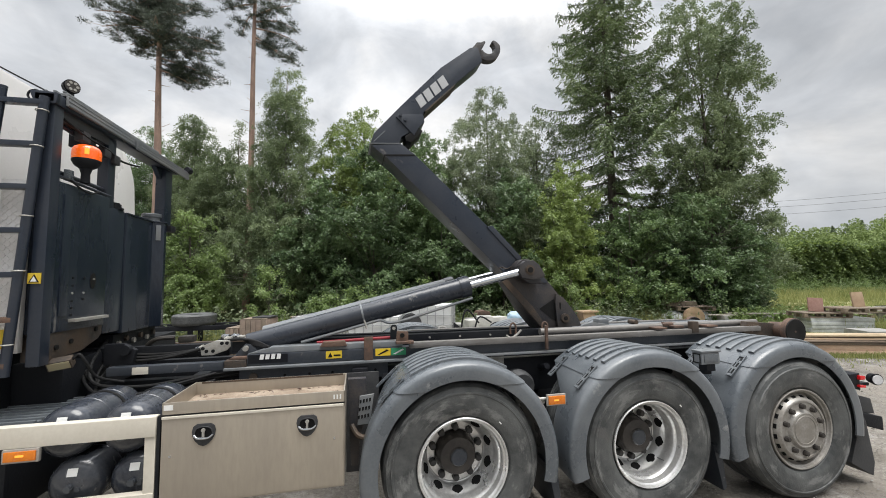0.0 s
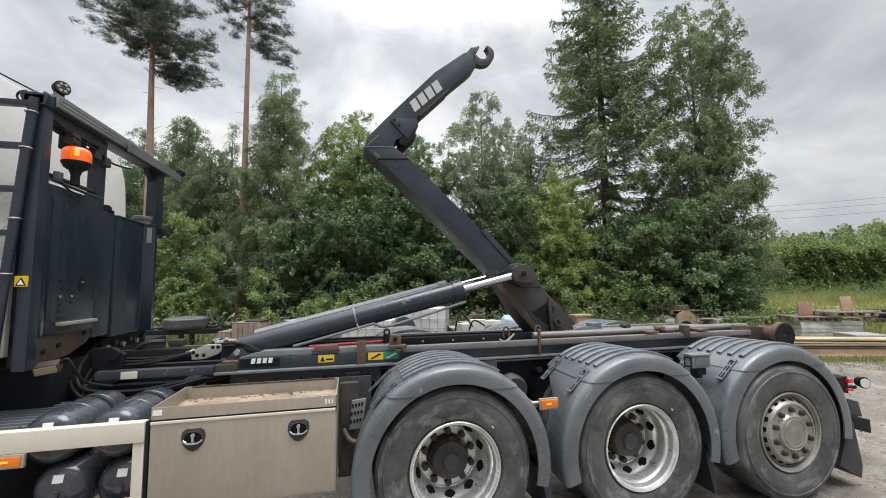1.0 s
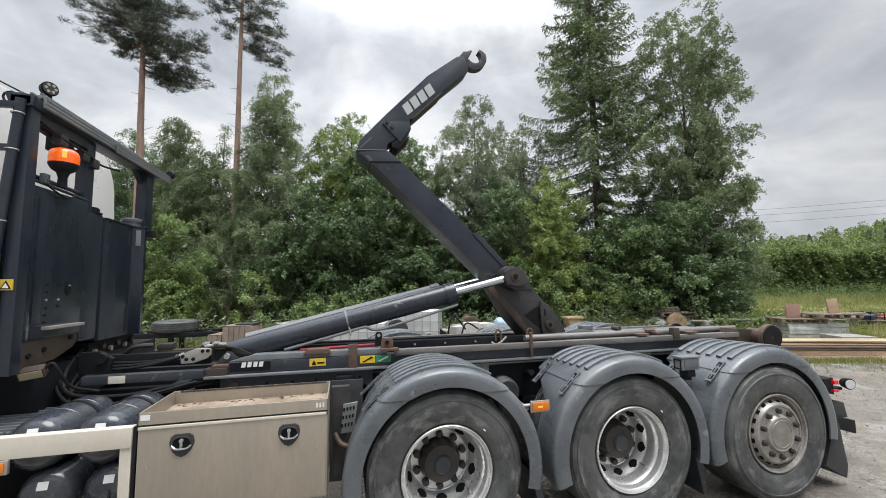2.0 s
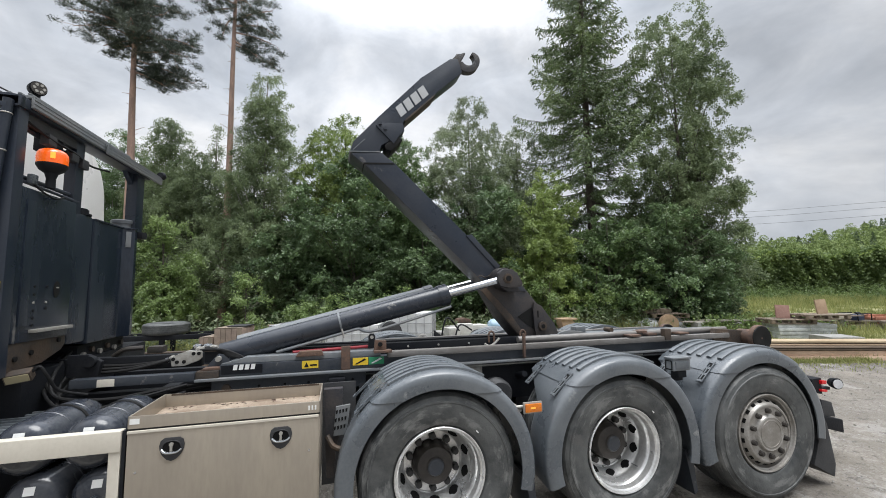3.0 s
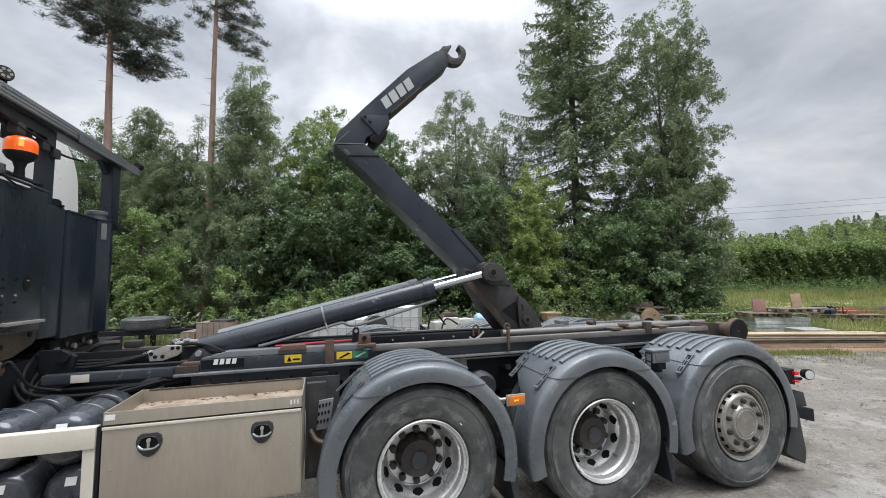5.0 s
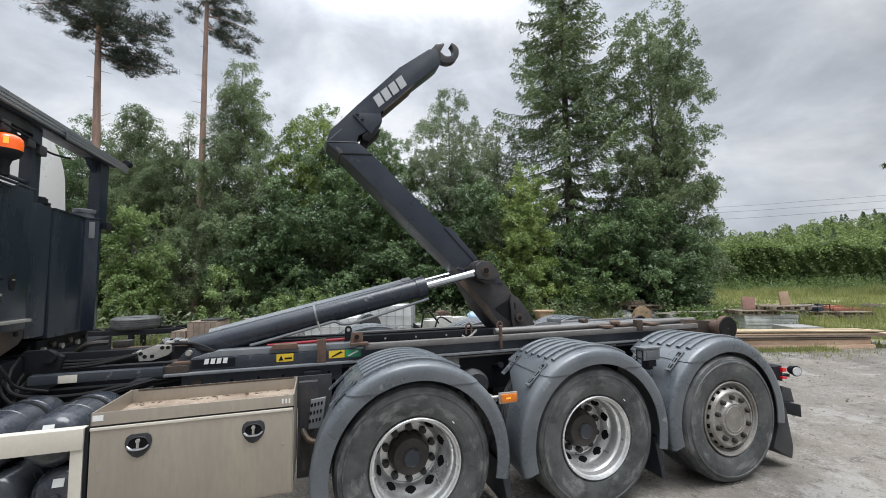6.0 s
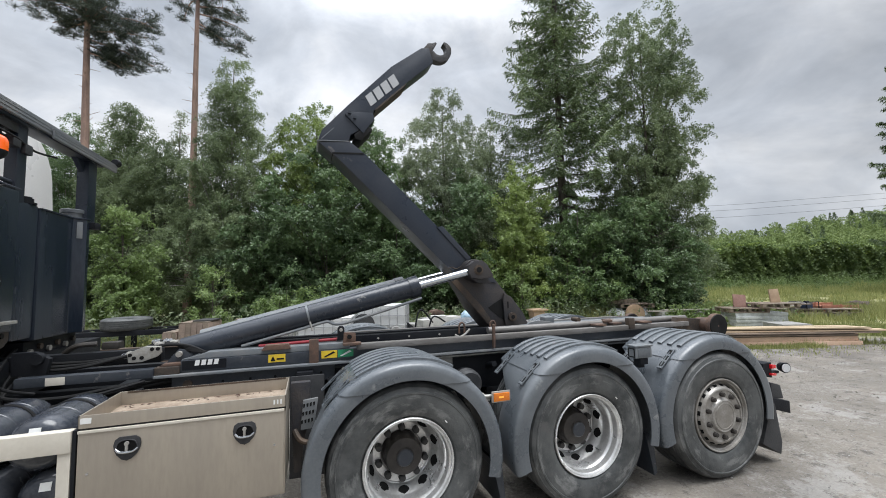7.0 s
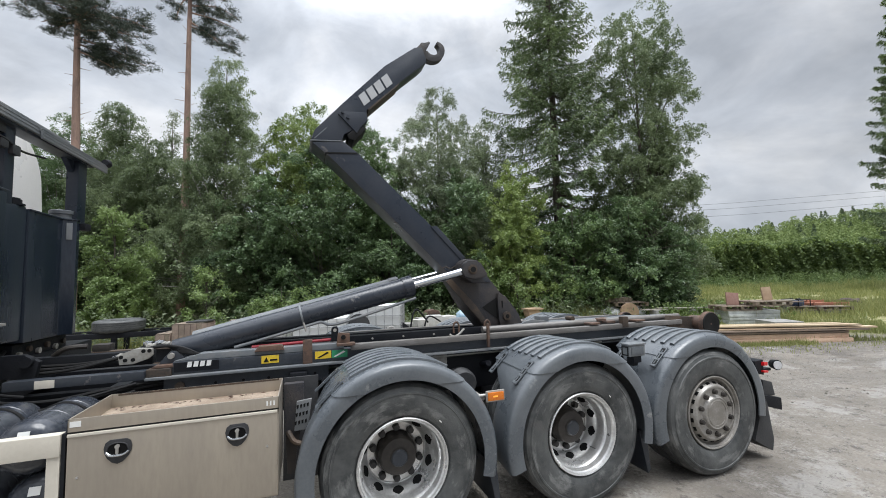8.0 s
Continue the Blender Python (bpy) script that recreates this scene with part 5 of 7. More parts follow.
part("relay_box", box(RX - 0.14, RX - 0.04, 0.60, 0.72, 2.64, 2.74, 0.01), BLACK, truck)
for y0, y1, z in ((0.52, 0.60, 2.66), (0.76, 0.84, 2.63), (0.88, 0.96, 2.61)):
    part("junction_box", box(RX - 0.06, RX - 0.005, y0, y1, z, z + 0.07, 0.01), FLAP, truck, "dark grey junction box")
part("rack_cable", hose([(RX - 0.02, 0.36, 2.74), (RX - 0.01, 0.55, 2.70), (RX - 0.01, 0.78, 2.69), (RX - 0.02, 1.0, 2.66), (RX - 0.04, 1.3, 2.70)], 0.008), HOSE, truck)
part("rack_cable", hose([(RX - 0.03, 0.45, 2.38), (RX + 0.0, 0.52, 2.33), (RX + 0.0, 0.62, 2.32), (RX - 0.03, 0.75, 2.36)], 0.006), HOSE, truck)
part("rack_knob", lathe([(0.0, -0.04), (0.03, -0.04), (0.042, 0.0), (0.03, 0.04), (0.0, 0.04)], RX + 0.03, 2.12, 2.895, 16), BLACK, truck)
bx, by = RX + 0.02, 0.520
bc = part("warning_beacon", turned([(0.0, 2.37), (0.026, 2.37), (0.024, 2.43), (0.034, 2.465), (0.062, 2.485), (0.078, 2.515), (0.078, 2.525), (0.0, 2.525)], bx, by), BLACK, truck, "orange warning beacon on a black stem")
part("beacon_lens", turned([(0.077, 2.522), (0.079, 2.568), (0.076, 2.592), (0.067, 2.609), (0.045, 2.622), (0.0, 2.626)], bx, by), BEACON, bc, "lit orange lens")
part("bulb", box(-0.012, 0.012, -0.0015, 0.0015, -0.020, 0.020, 0.001, None, Matrix.Translation((bx + 0.040, by - 0.0685, 2.570)) @ Matrix.Rotation(radians(30), 4, "Z")), LEDGLOW, bc, "lit amber flash bulb", smooth=None)
# work lamp on the rack
wl2 = part("work_lamp", rod((RX - 0.06, 0.445, 2.985), (RX - 0.02, 0.415, 2.983), 0.040, 0.046, n=24, bevel=0.006), BLACK, truck, "round black work lamp on the rack")
part("lens", rod((RX - 0.019, 0.4142, 2.983), (RX - 0.014, 0.4105, 2.983), 0.040, n=24), HUBGREY, wl2)
for k in range(6):
    a = k * math.pi / 3
    part("bulb", rod((RX - 0.0165 + 0.0144 * math.cos(a), 0.4124 + 0.0192 * math.cos(a), 2.983 + 0.024 * math.sin(a)), (RX - 0.0125 + 0.0144 * math.cos(a), 0.4094 + 0.0192 * math.cos(a), 2.983 + 0.024 * math.sin(a)), 0.009, n=10), GREYSTEEL, wl2)
part("lamp_foot", box(RX - 0.07, RX - 0.03, 0.425, 0.455, 2.88, 2.955, 0.004), BLACK, truck)
# side ladder
lad = part("ladder", rod((-2.62, 0.24, 1.18), (-2.51, 0.24, 2.83), 0.025, n=14, bm=rod((-2.85, 0.24, 1.18), (-2.72, 0.24, 2.88), 0.020, n=14)), NAVY, truck, "navy tube ladder")
for k in range(7):
    z = 2.79 - 0.258 * k
    s = (2.83 - z) / 1.65
    part("rung", box(-2.74 - 0.12 * s, -2.50 - 0.11 * s, 0.215, 0.265, z - 0.016, z + 0.016, 0.006), RUST if k > 4 else NAVY, lad)
part("ladder_top", slab([(-2.57, 2.79), (-2.46, 2.80), (-2.45, 2.865), (-2.52, 2.875), (-2.60, 2.87)], 0.25, 0.28, 0.006), NAVY, lad)
part("checker_panel", box(-2.735, -2.60, 0.295, 0.33, 1.30, 2.33, 0.004), CHECKER, truck, "aluminium checker plate strip")
studs = bmesh.new()
for i in range(6):
    for k in range(44):
        x, z, sl = -2.724 + 0.0226 * i, 1.315 + 0.0228 * k, 1 if (i + k) % 2 else -1
        d, e = Vector((0.010, 0, 0.010 * sl)), Vector((0.0028, 0, -0.0028 * sl))
        c = Vector((x, 0.2948, z))
        top = [studs.verts.new(c + q + Vector((0, -0.002, 0))) for q in (-d, e, d, -e)]
        low = [studs.verts.new(c + q * 1.15) for q in (-d, e, d, -e)]
        studs.faces.new(top)
        for q in range(4):
            studs.faces.new((top[q], top[(q + 1) % 4], low[(q + 1) % 4], low[q]))
tagged(part("checker_studs", studs, CHECKER, truck, "raised studs of the checker plate", smooth=None), kind="stuff")
for z in (1.36, 1.78, 2.10, 2.52, 2.74):
    x = -2.62 + 0.0667 * (z - 1.18)
    part("cable_tie", turned([(0.0305, z - 0.004), (0.0325, z), (0.0305, z + 0.004)], x, 0.234, 14), GREYSTEEL, truck)
st = part("warning_sticker", box(-2.552, -2.488, 0.262, 0.268, 1.705, 1.768), YELLOW, truck, "yellow warning sticker")
part("print", slab([(-2.546, 1.712), (-2.494, 1.712), (-2.52, 1.760)], 0.259, 0.262), PLAINBLACK, st, smooth=None)
part("print", slab([(-2.536, 1.717), (-2.504, 1.717), (-2.52, 1.747)], 0.2575, 0.259), WHITEMARK, st, smooth=None)
part("yellow_plate", box(-2.73, -2.63, 0.285, 0.298, 1.33, 1.44, 0.002), YELLOW, truck, "yellow plate")
part("tank_mount", slab([(-2.42, 1.12), (-2.24, 1.12), (-2.22, 1.22), (-2.30, 1.27), (-2.42, 1.27)], 0.78, 0.82, 0.008), BLACK, truck)
part("mount_pin", rod((-2.28, 0.80, 1.225), (-2.28, 0.75, 1.225), 0.036, n=18), BLACK, truck)

# two black boxes added to keep the space below the cab dark
part("undercab_cover", box(-2.995, -2.80, 0.12, 2.3, 0.85, 1.45, 0.02), BLACK, truck, "black box added for the dark clutter under the cab")
part("undercab_cover", box(-2.80, -2.52, 0.55, 2.2, 0.92, 1.20, 0.02), BLACK, truck)
lw = part("work_lamp", box(-0.06, 0.06, -0.03, 0.03, -0.03, 0.03, 0.006, None, pose(-2.445, 0.40, 1.215, 25, -8, 12)), GREASE, truck, "small rectangular work lamp under the tank")
part("lens", box(-0.052, 0.052, -0.034, -0.029, -0.023, 0.023, 0.002, None, pose(-2.445, 0.40, 1.215, 25, -8, 12)), LAMPGLASS, lw, "yellowed lens")
part("lamp_wire", hose([(-2.39, 0.41, 1.235), (-2.36, 0.42, 1.26), (-2.33, 0.44, 1.20), (-2.30, 0.5, 1.10), (-2.2, 0.6, 1.04)], 0.009), HOSE, truck)
for k, (y, z) in enumerate(((0.60, 1.00), (0.66, 0.98), (0.58, 0.955))):
    part("hydraulic_hose", hose([(-2.60 + 0.1 * k, y + 0.5, z + 0.24), (-2.52 + 0.05 * k, y + 0.15, z + 0.06), (-2.25, y - 0.05, z - 0.05), (-1.9, y, z + 0.0), (-1.65, y + 0.06, z + 0.05)], 0.010), HOSE, truck)

# cab
def cab_outline(inset, z0, z1, r, n=8):
    """A y, z outline of a cab's rear: sides that lean in above the waist, and round upper corners."""
    ya, yb, top_a, top_b = 0.06 + inset, 2.42 - inset, 0.17 + inset, 2.36 - inset
    rb = r + 0.20
    pts = [(ya, z0), (yb, z0), (yb, 2.10)]
    pts += [(top_b - rb + rb * math.cos(radians(90 * k / n)), z1 - rb + rb * math.sin(radians(90 * k / n))) for k in range(n + 1)]
    pts += [(top_a + r - r * math.sin(radians(90 * k / n)), z1 - r + r * math.cos(radians(90 * k / n))) for k in range(n + 1)]
    return pts + [(ya, 2.10)]


cab = part("cab", slab(cab_outline(0.0, 0.95, 3.17, 0.34), -5.2, -3.03, 0.035, plane="yz"), CABWHITE, truck, "white truck cab")
part("cab_panel", slab(cab_outline(0.13, 1.2, 3.02, 0.26), -3.03, -3.012, 0.012, plane="yz"), CABWHITE, cab)
part("roof_wire", hose([(-3.02, 0.22, 3.16), (-2.95, 0.26, 3.12), (-2.8, 0.32, 3.03), (-2.55, 0.36, 2.90)], 0.005), HOSE, truck)
for y in (0.05, 2.15):
    part("tyre", lathe([(r, yy) for r, yy in tyre_profile(0.3, 0.0)], -4.6, y, HUBZ, 48), RUBBER, truck)
part("cab_step", box(-5.0, -3.6, 0.0, 0.9, 0.35, 0.95, 0.03), BLACK, truck)

# ---- trees, bushes and hedge ----
BARK = material("grey_brown_bark", (0.12, 0.10, 0.08), 0.9, second=(0.05, 0.045, 0.04), scale=5.0, amount=0.7, bump=0.6, bump_scale=30, stretch=(1, 1, 0.3))
BIRCHBARK = material("birch_bark", (0.42, 0.40, 0.37), 0.8, second=(0.08, 0.07, 0.06), scale=4.0, amount=0.8, bump=0.4, bump_scale=30, stretch=(0.5, 0.5, 1.5))
PINEBARK = material("orange_pine_bark", (0.40, 0.265, 0.205), 0.9, second=(0.22, 0.155, 0.13), scale=3.0, amount=0.8, bump=0.6, bump_scale=25, stretch=(1, 1, 0.35))
LEAF_DARK = leaf_material("dark_green_leaves", (0.048, 0.086, 0.038), (0.180, 0.268, 0.115))
LEAF_MID = leaf_material("mid_green_leaves", (0.064, 0.112, 0.045), (0.205, 0.300, 0.115))
LEAF_LIGHT = leaf_material("light_green_leaves", (0.11, 0.17, 0.05), (0.27, 0.36, 0.135), 0.42)
LEAF_YELLOW = leaf_material("yellowish_green_leaves", (0.115, 0.170, 0.048), (0.32, 0.405, 0.125), 0.42)
LEAF_WILLOW = leaf_material("grey_willow_leaves", (0.095, 0.128, 0.072), (0.29, 0.345, 0.20), 0.40)
LEAF_OLIVE = leaf_material("olive_birch_leaves", (0.098, 0.138, 0.070), (0.275, 0.340, 0.175), 0.45)
NEEDLE_SPRUCE = leaf_material("spruce_needles", (0.056, 0.090, 0.044), (0.215, 0.285, 0.120), 0.22)
NEEDLE_PINE = leaf_material("pine_needles", (0.032, 0.048, 0.040), (0.090, 0.112, 0.082), 0.15)
LEAF_HEDGE = leaf_material("hedge_sprays", (0.045, 0.080, 0.024), (0.17, 0.235, 0.070), 0.25, 0.65)
# lighter copy of the hedge leaf: top light in the colour
LEAF_LIT_SHOOT = leaf_material("lit_hedge_shoots", (0.13, 0.19, 0.040), (0.28, 0.36, 0.09), 0.35, 0.6)
# distance haze is put into this paler green
LEAF_FAR = leaf_material("hazy_far_wood_leaves", (0.125, 0.175, 0.062), (0.27, 0.34, 0.12), 0.25, 0.75)
GRASS = leaf_material("tall_grass_blades", (0.150, 0.190, 0.056), (0.41, 0.405, 0.170), 0.38)
WEED = leaf_material("dark_weed_leaves", (0.070, 0.120, 0.036), (0.210, 0.290, 0.100), 0.38)
LEAF_FARFIR = leaf_material("far_conifer_needles", (0.085, 0.120, 0.066), (0.165, 0.215, 0.110), 0.2, 0.75)
HEDGE_INSIDE = material("dark_hedge_inside", (0.018, 0.024, 0.012), 0.95, second=(0.035, 0.030, 0.020), scale=2.0, amount=0.6, bump=0.3)


def leaves(centres, along, across, mat, name):
    """One mesh of flat pointed leaves: centres, half-length vectors and half-width vectors, each (n, 3)."""
    n = len(centres)
    v = np.empty((n, 3, 3), np.float32)
    v[:, 0] = centres + along
    v[:, 1], v[:, 2] = centres - along + across, centres - along - across
    me = bpy.data.meshes.new(name)
    me.vertices.add(3 * n)
    me.vertices.foreach_set("co", v.ravel())
    me.loops.add(3 * n)
    me.loops.foreach_set("vertex_index", np.arange(3 * n, dtype=np.int32))
    me.polygons.add(n)
    me.polygons.foreach_set("loop_start", np.arange(0, 3 * n, 3, dtype=np.int32))
    me.update(calc_edges=True)
    me.materials.append(mat)
    return me


def unit(v):
    return v / (np.linalg.norm(v, axis=1, keepdims=True) + 1e-9)


def leaf_axes(rng, n, length, width, hang, facing=None):
    """Random leaf directions that hang by the given amount. facing: the way that the blades tend to face."""
    a = rng.normal(size=(n, 3))
    a[:, 2] = a[:, 2] * 0.6 - hang
    a = unit(a)
    face = rng.normal(size=(n, 3))
    if facing is None:
        face[:, 2] += 0.6
    else:
        face = face * 0.55 + facing
    b = unit(np.cross(a, face))
    s = rng.uniform(0.65, 1.3, (n, 1))
    return a * length * 0.5 * s, b * width * 0.5 * s


def mesh_part(name, me, parent):
    ob = new(name, me)
    ob.parent = parent
    ob.matrix_parent_inverse = Matrix.Translation(-Vector(parent.location))
    return ob


SHAPES = {
    "bush": lambda u: np.sqrt(np.clip(1 - (2 * u - 0.75) ** 2 / 1.6, 0.02, 1)),
    "round": lambda u: np.sqrt(np.clip(1 - (2 * u - 0.8) ** 2 / 1.5, 0.02, 1)),
    "cone": lambda u: np.clip(1.06 - u, 0.04, 1) ** 0.8 * np.clip(0.70 + 2 * u, 0, 1),
    "tall": lambda u: np.clip(1.04 - u, 0.02, 1) ** 0.26 * np.clip(0.88 + 0.4 * u, 0, 1),
    "slim": lambda u: np.clip(1.05 - u, 0.03, 1) ** 0.6 * np.clip(0.5 + 2.0 * u, 0, 1),
}


def broadleaf(seed, x, y, top, radius, base, shape, leaf, mat, bark, density, label, name="tree", hang=0.5, trunk=0.12, clump=0.42, lean=(0.0, 0.0), gather=0.45, twigs=9, clumps=3.0, inner=0.10, weep=0.0):
    """A tree or bush: tapered trunk, limbs to its boughs, and leafy twigs in rounded clumps with dark gaps between. inner: share of shaded leaves deep in the crown; weep: how far the twigs hang."""
    rng = np.random.default_rng(seed)
    root = thing(name, x, y, 0.0, label, "bush" if name == "bush" else "tree", "trees behind the yard")
    h = top - base
    n_clumps = int(math.pi * radius * h * clumps)
    u = rng.uniform(0, 1, n_clumps * 5)
    u = u[rng.uniform(0, 1, len(u)) < SHAPES[shape](u)][:n_clumps]
    prof = SHAPES[shape](u)
    ang = rng.uniform(0, 2 * np.pi, len(u))
    wob = 0.88 + 0.17 * np.sin(ang * 3 + seed) * np.sin(u * 9 + seed * 1.7) + 0.13 * np.sin(ang * 7 + 2.1 * seed + u * 17)
    r = radius * prof * np.clip(wob, 0.62, 1.02) * rng.uniform(0.10, 1.0, len(u)) ** 0.42
    c = np.stack([x + r * np.cos(ang) + lean[0] * u * h, y + r * np.sin(ang) + lean[1] * u * h, base + u * h], 1)
    # clumps gather on boughs
    bough = c[: max(6, len(c) // 8)]
    near = rng.integers(0, len(bough), len(c))
    held = rng.uniform(0, 1, len(c)) < gather
    c = np.where(held[:, None], bough[near] + rng.normal(size=c.shape) * np.array([0.48, 0.48, 0.30]) * min(1.0, 0.35 + radius * 0.25), c)
    c[:, 2] = np.clip(c[:, 2], 0.15, top)
    v = np.clip((c[:, 2] - base) / h, 0, 1)
    ax, ay = x + lean[0] * v * h, y + lean[1] * v * h
    out = np.hypot(c[:, 0] - ax, c[:, 1] - ay)
    k = np.minimum(1.0, radius * np.maximum(SHAPES[shape](v), 0.16) * 0.95 / (out + 1e-6))
    c[:, 0], c[:, 1] = ax + (c[:, 0] - ax) * k, ay + (c[:, 1] - ay) * k
    size = clump * rng.uniform(0.6, 1.4, len(c)) * np.clip(1.25 - 0.6 * v, 0.6, 1)
    per = np.maximum(14, (density * size ** 2 * 120).astype(int))
    idx = np.repeat(np.arange(len(c)), per)
    # leaves sit along bowed twigs that spread from the middle of each clump
    way = rng.normal(size=(len(c), twigs, 3)) * np.array([1.0, 1.0, 0.62])
    way[..., 2] += 0.28 - 1.5 * weep
    way *= (size[:, None] * rng.uniform(0.75, 1.25, (len(c), twigs)) / np.linalg.norm(way, axis=2))[..., None]
    along = rng.uniform(0.05, 1.0, (len(idx), 1)) ** 0.62
    off = way[idx, rng.integers(0, twigs, len(idx))] * along + rng.normal(size=(len(idx), 3)) * 0.045
    off[:, 2] -= along[:, 0] ** 2 * size[idx] * (0.15 + 0.75 * hang)
    p = c[idx] + off
    facing = (1 - 0.6 * weep) * unit(off + np.array([0.0, 0.0, 0.4 + weep]) * size[idx][:, None]) + 0.4 * unit(c - np.stack([ax, ay, c[:, 2] - 0.5], 1))[idx]
    a, b = leaf_axes(rng, len(p), leaf, leaf * 0.78, hang, facing)
    # larger shaded leaves deep inside
    m = int(len(p) * inner)
    pick = rng.integers(0, len(c), m)
    deep = c[pick]
    deep[:, :2] = np.stack([ax, ay], 1)[pick] + (deep[:, :2] - np.stack([ax, ay], 1)[pick]) * rng.uniform(0.2, 0.65, (m, 1))
    deep[:, 2] = base + (deep[:, 2] - base) * 0.86
    deep += rng.normal(size=(m, 3)) * 0.12
    a2, b2 = leaf_axes(rng, m, leaf * 1.8, leaf * 1.4, hang)
    p, a, b = np.concatenate([p, deep]), np.concatenate([a, a2]), np.concatenate([b, b2])
    p[:, 2] = np.maximum(p[:, 2], 0.08)
    mesh_part("crown", leaves(p, a, b, mat, "crown"), root)
    # trunk and limbs
    bm = bmesh.new()
    mid = Vector((x + lean[0] * h * 0.5, y + lean[1] * h * 0.5, base + h * 0.5))
    tip = Vector((x + lean[0] * h * 0.95, y + lean[1] * h * 0.95, base + h * 0.93))
    hose([(x, y, -0.1), (x + 0.1 * trunk, y, base * 0.6 + 0.2), mid, tip], (trunk, trunk * 0.12), 8, 5, bm)
    for k in np.argsort(-out)[: min(len(out), 46)]:
        q = Vector(c[k])
        s = max(0.05, min(0.9, v[k] - 0.12 - 0.25 * rng.random()))
        if s < 0.5:
            st = Vector((x, y, base * 0.7)).lerp(mid, float(s * 2))
        else:
            st = mid.lerp(tip, float(s * 2 - 1))
        w = float(trunk * (1 - 0.8 * s) * 0.28)
        m = st.lerp(q, 0.5) + Vector((0, 0, 0.10 * (q - st).length))
        hose([st, m, q], (w, 0.008), 4, 3, bm)
    part("trunk", bm, bark, root)
    return root


def spruce(seed, x, y, top, slope, base, label, density=1.0, blade=0.20):
    """A spruce: straight stem with bowed whorled branches carrying hanging twigs. slope: the crown's reach for each metre below its top."""
    rng = np.random.default_rng(seed)
    root = thing("spruce_tree", x, y, 0.0, label, "tree", "trees behind the yard")
    bm = bmesh.new()
    hose([(x, y, -0.1), (x, y, top * 0.5), (x, y, top)], (0.25, 0.02), 9, 6, bm)
    P, A, B = [], [], []
    z = base
    while z < top - 0.2:
        f = (z - base) / (top - base)
        n = 7 if f < 0.75 else 5
        for k in range(n):
            ang = 2 * math.pi * (k + rng.random()) / n
            L = slope * (top + 0.4 - z) * rng.uniform(0.55, 1.06)
            if rng.random() < (0.36 if f < 0.3 else 0.22):
                continue
            d = np.array([math.cos(ang), math.sin(ang), 0.0])
            m = max(4, int(L / 0.10))
            t = np.linspace(0.14, 1, m)
            droop = -0.30 * L * t + 0.30 * L * t ** 3 + 0.14 * L * f * t
            pts = np.array([x, y, z]) + d * (L * t)[:, None]
            pts[:, 2] += droop
            hose([(x, y, z), tuple(pts[m // 2]), tuple(pts[-1])], (0.035, 0.006), 4, 2, bm)
            side = np.array([-d[1], d[0], 0.0])
            # side twigs spread from the bough and hang; needles sit along them
            tw = np.repeat(np.arange(m), 2)
            sgn = np.tile([-1.0, 1.0], m)
            reach = (0.20 + 0.52 * (1.05 - t[tw]) * np.clip(t[tw] * 3.0, 0, 1)) * min(1.35, 0.35 + L * 0.42) * rng.uniform(0.6, 1.15, len(tw))
            per = int(9 * density)
            i = np.repeat(np.arange(len(tw)), per)
            w = rng.uniform(0, 1, len(i))
            q = pts[tw[i]] + (side * sgn[i][:, None] + d * 0.55) * (reach[i] * w)[:, None] + rng.normal(size=(len(i), 3)) * 0.035
            q[:, 2] -= reach[i] * w ** 1.6 * 0.62 + rng.uniform(-0.03, 0.10, len(i))
            a = side * sgn[i][:, None] * 0.7 + d * 0.5 + rng.normal(size=(len(i), 3)) * 0.42
            a[:, 2] -= 0.55
            a = unit(a)
            b = unit(np.cross(a, rng.normal(size=(len(i), 3)) * 0.6 + np.array([0, 0, 0.8])))
            s = rng.uniform(0.6, 1.25, (len(i), 1))
            P.append(q), A.append(a * blade * 0.5 * s), B.append(b * blade * 0.15 * s)
        z += rng.uniform(0.34, 0.62)
    mesh_part("crown", leaves(np.concatenate(P), np.concatenate(A), np.concatenate(B), NEEDLE_SPRUCE, "crown"), root)
    part("trunk", bm, BARK, root)


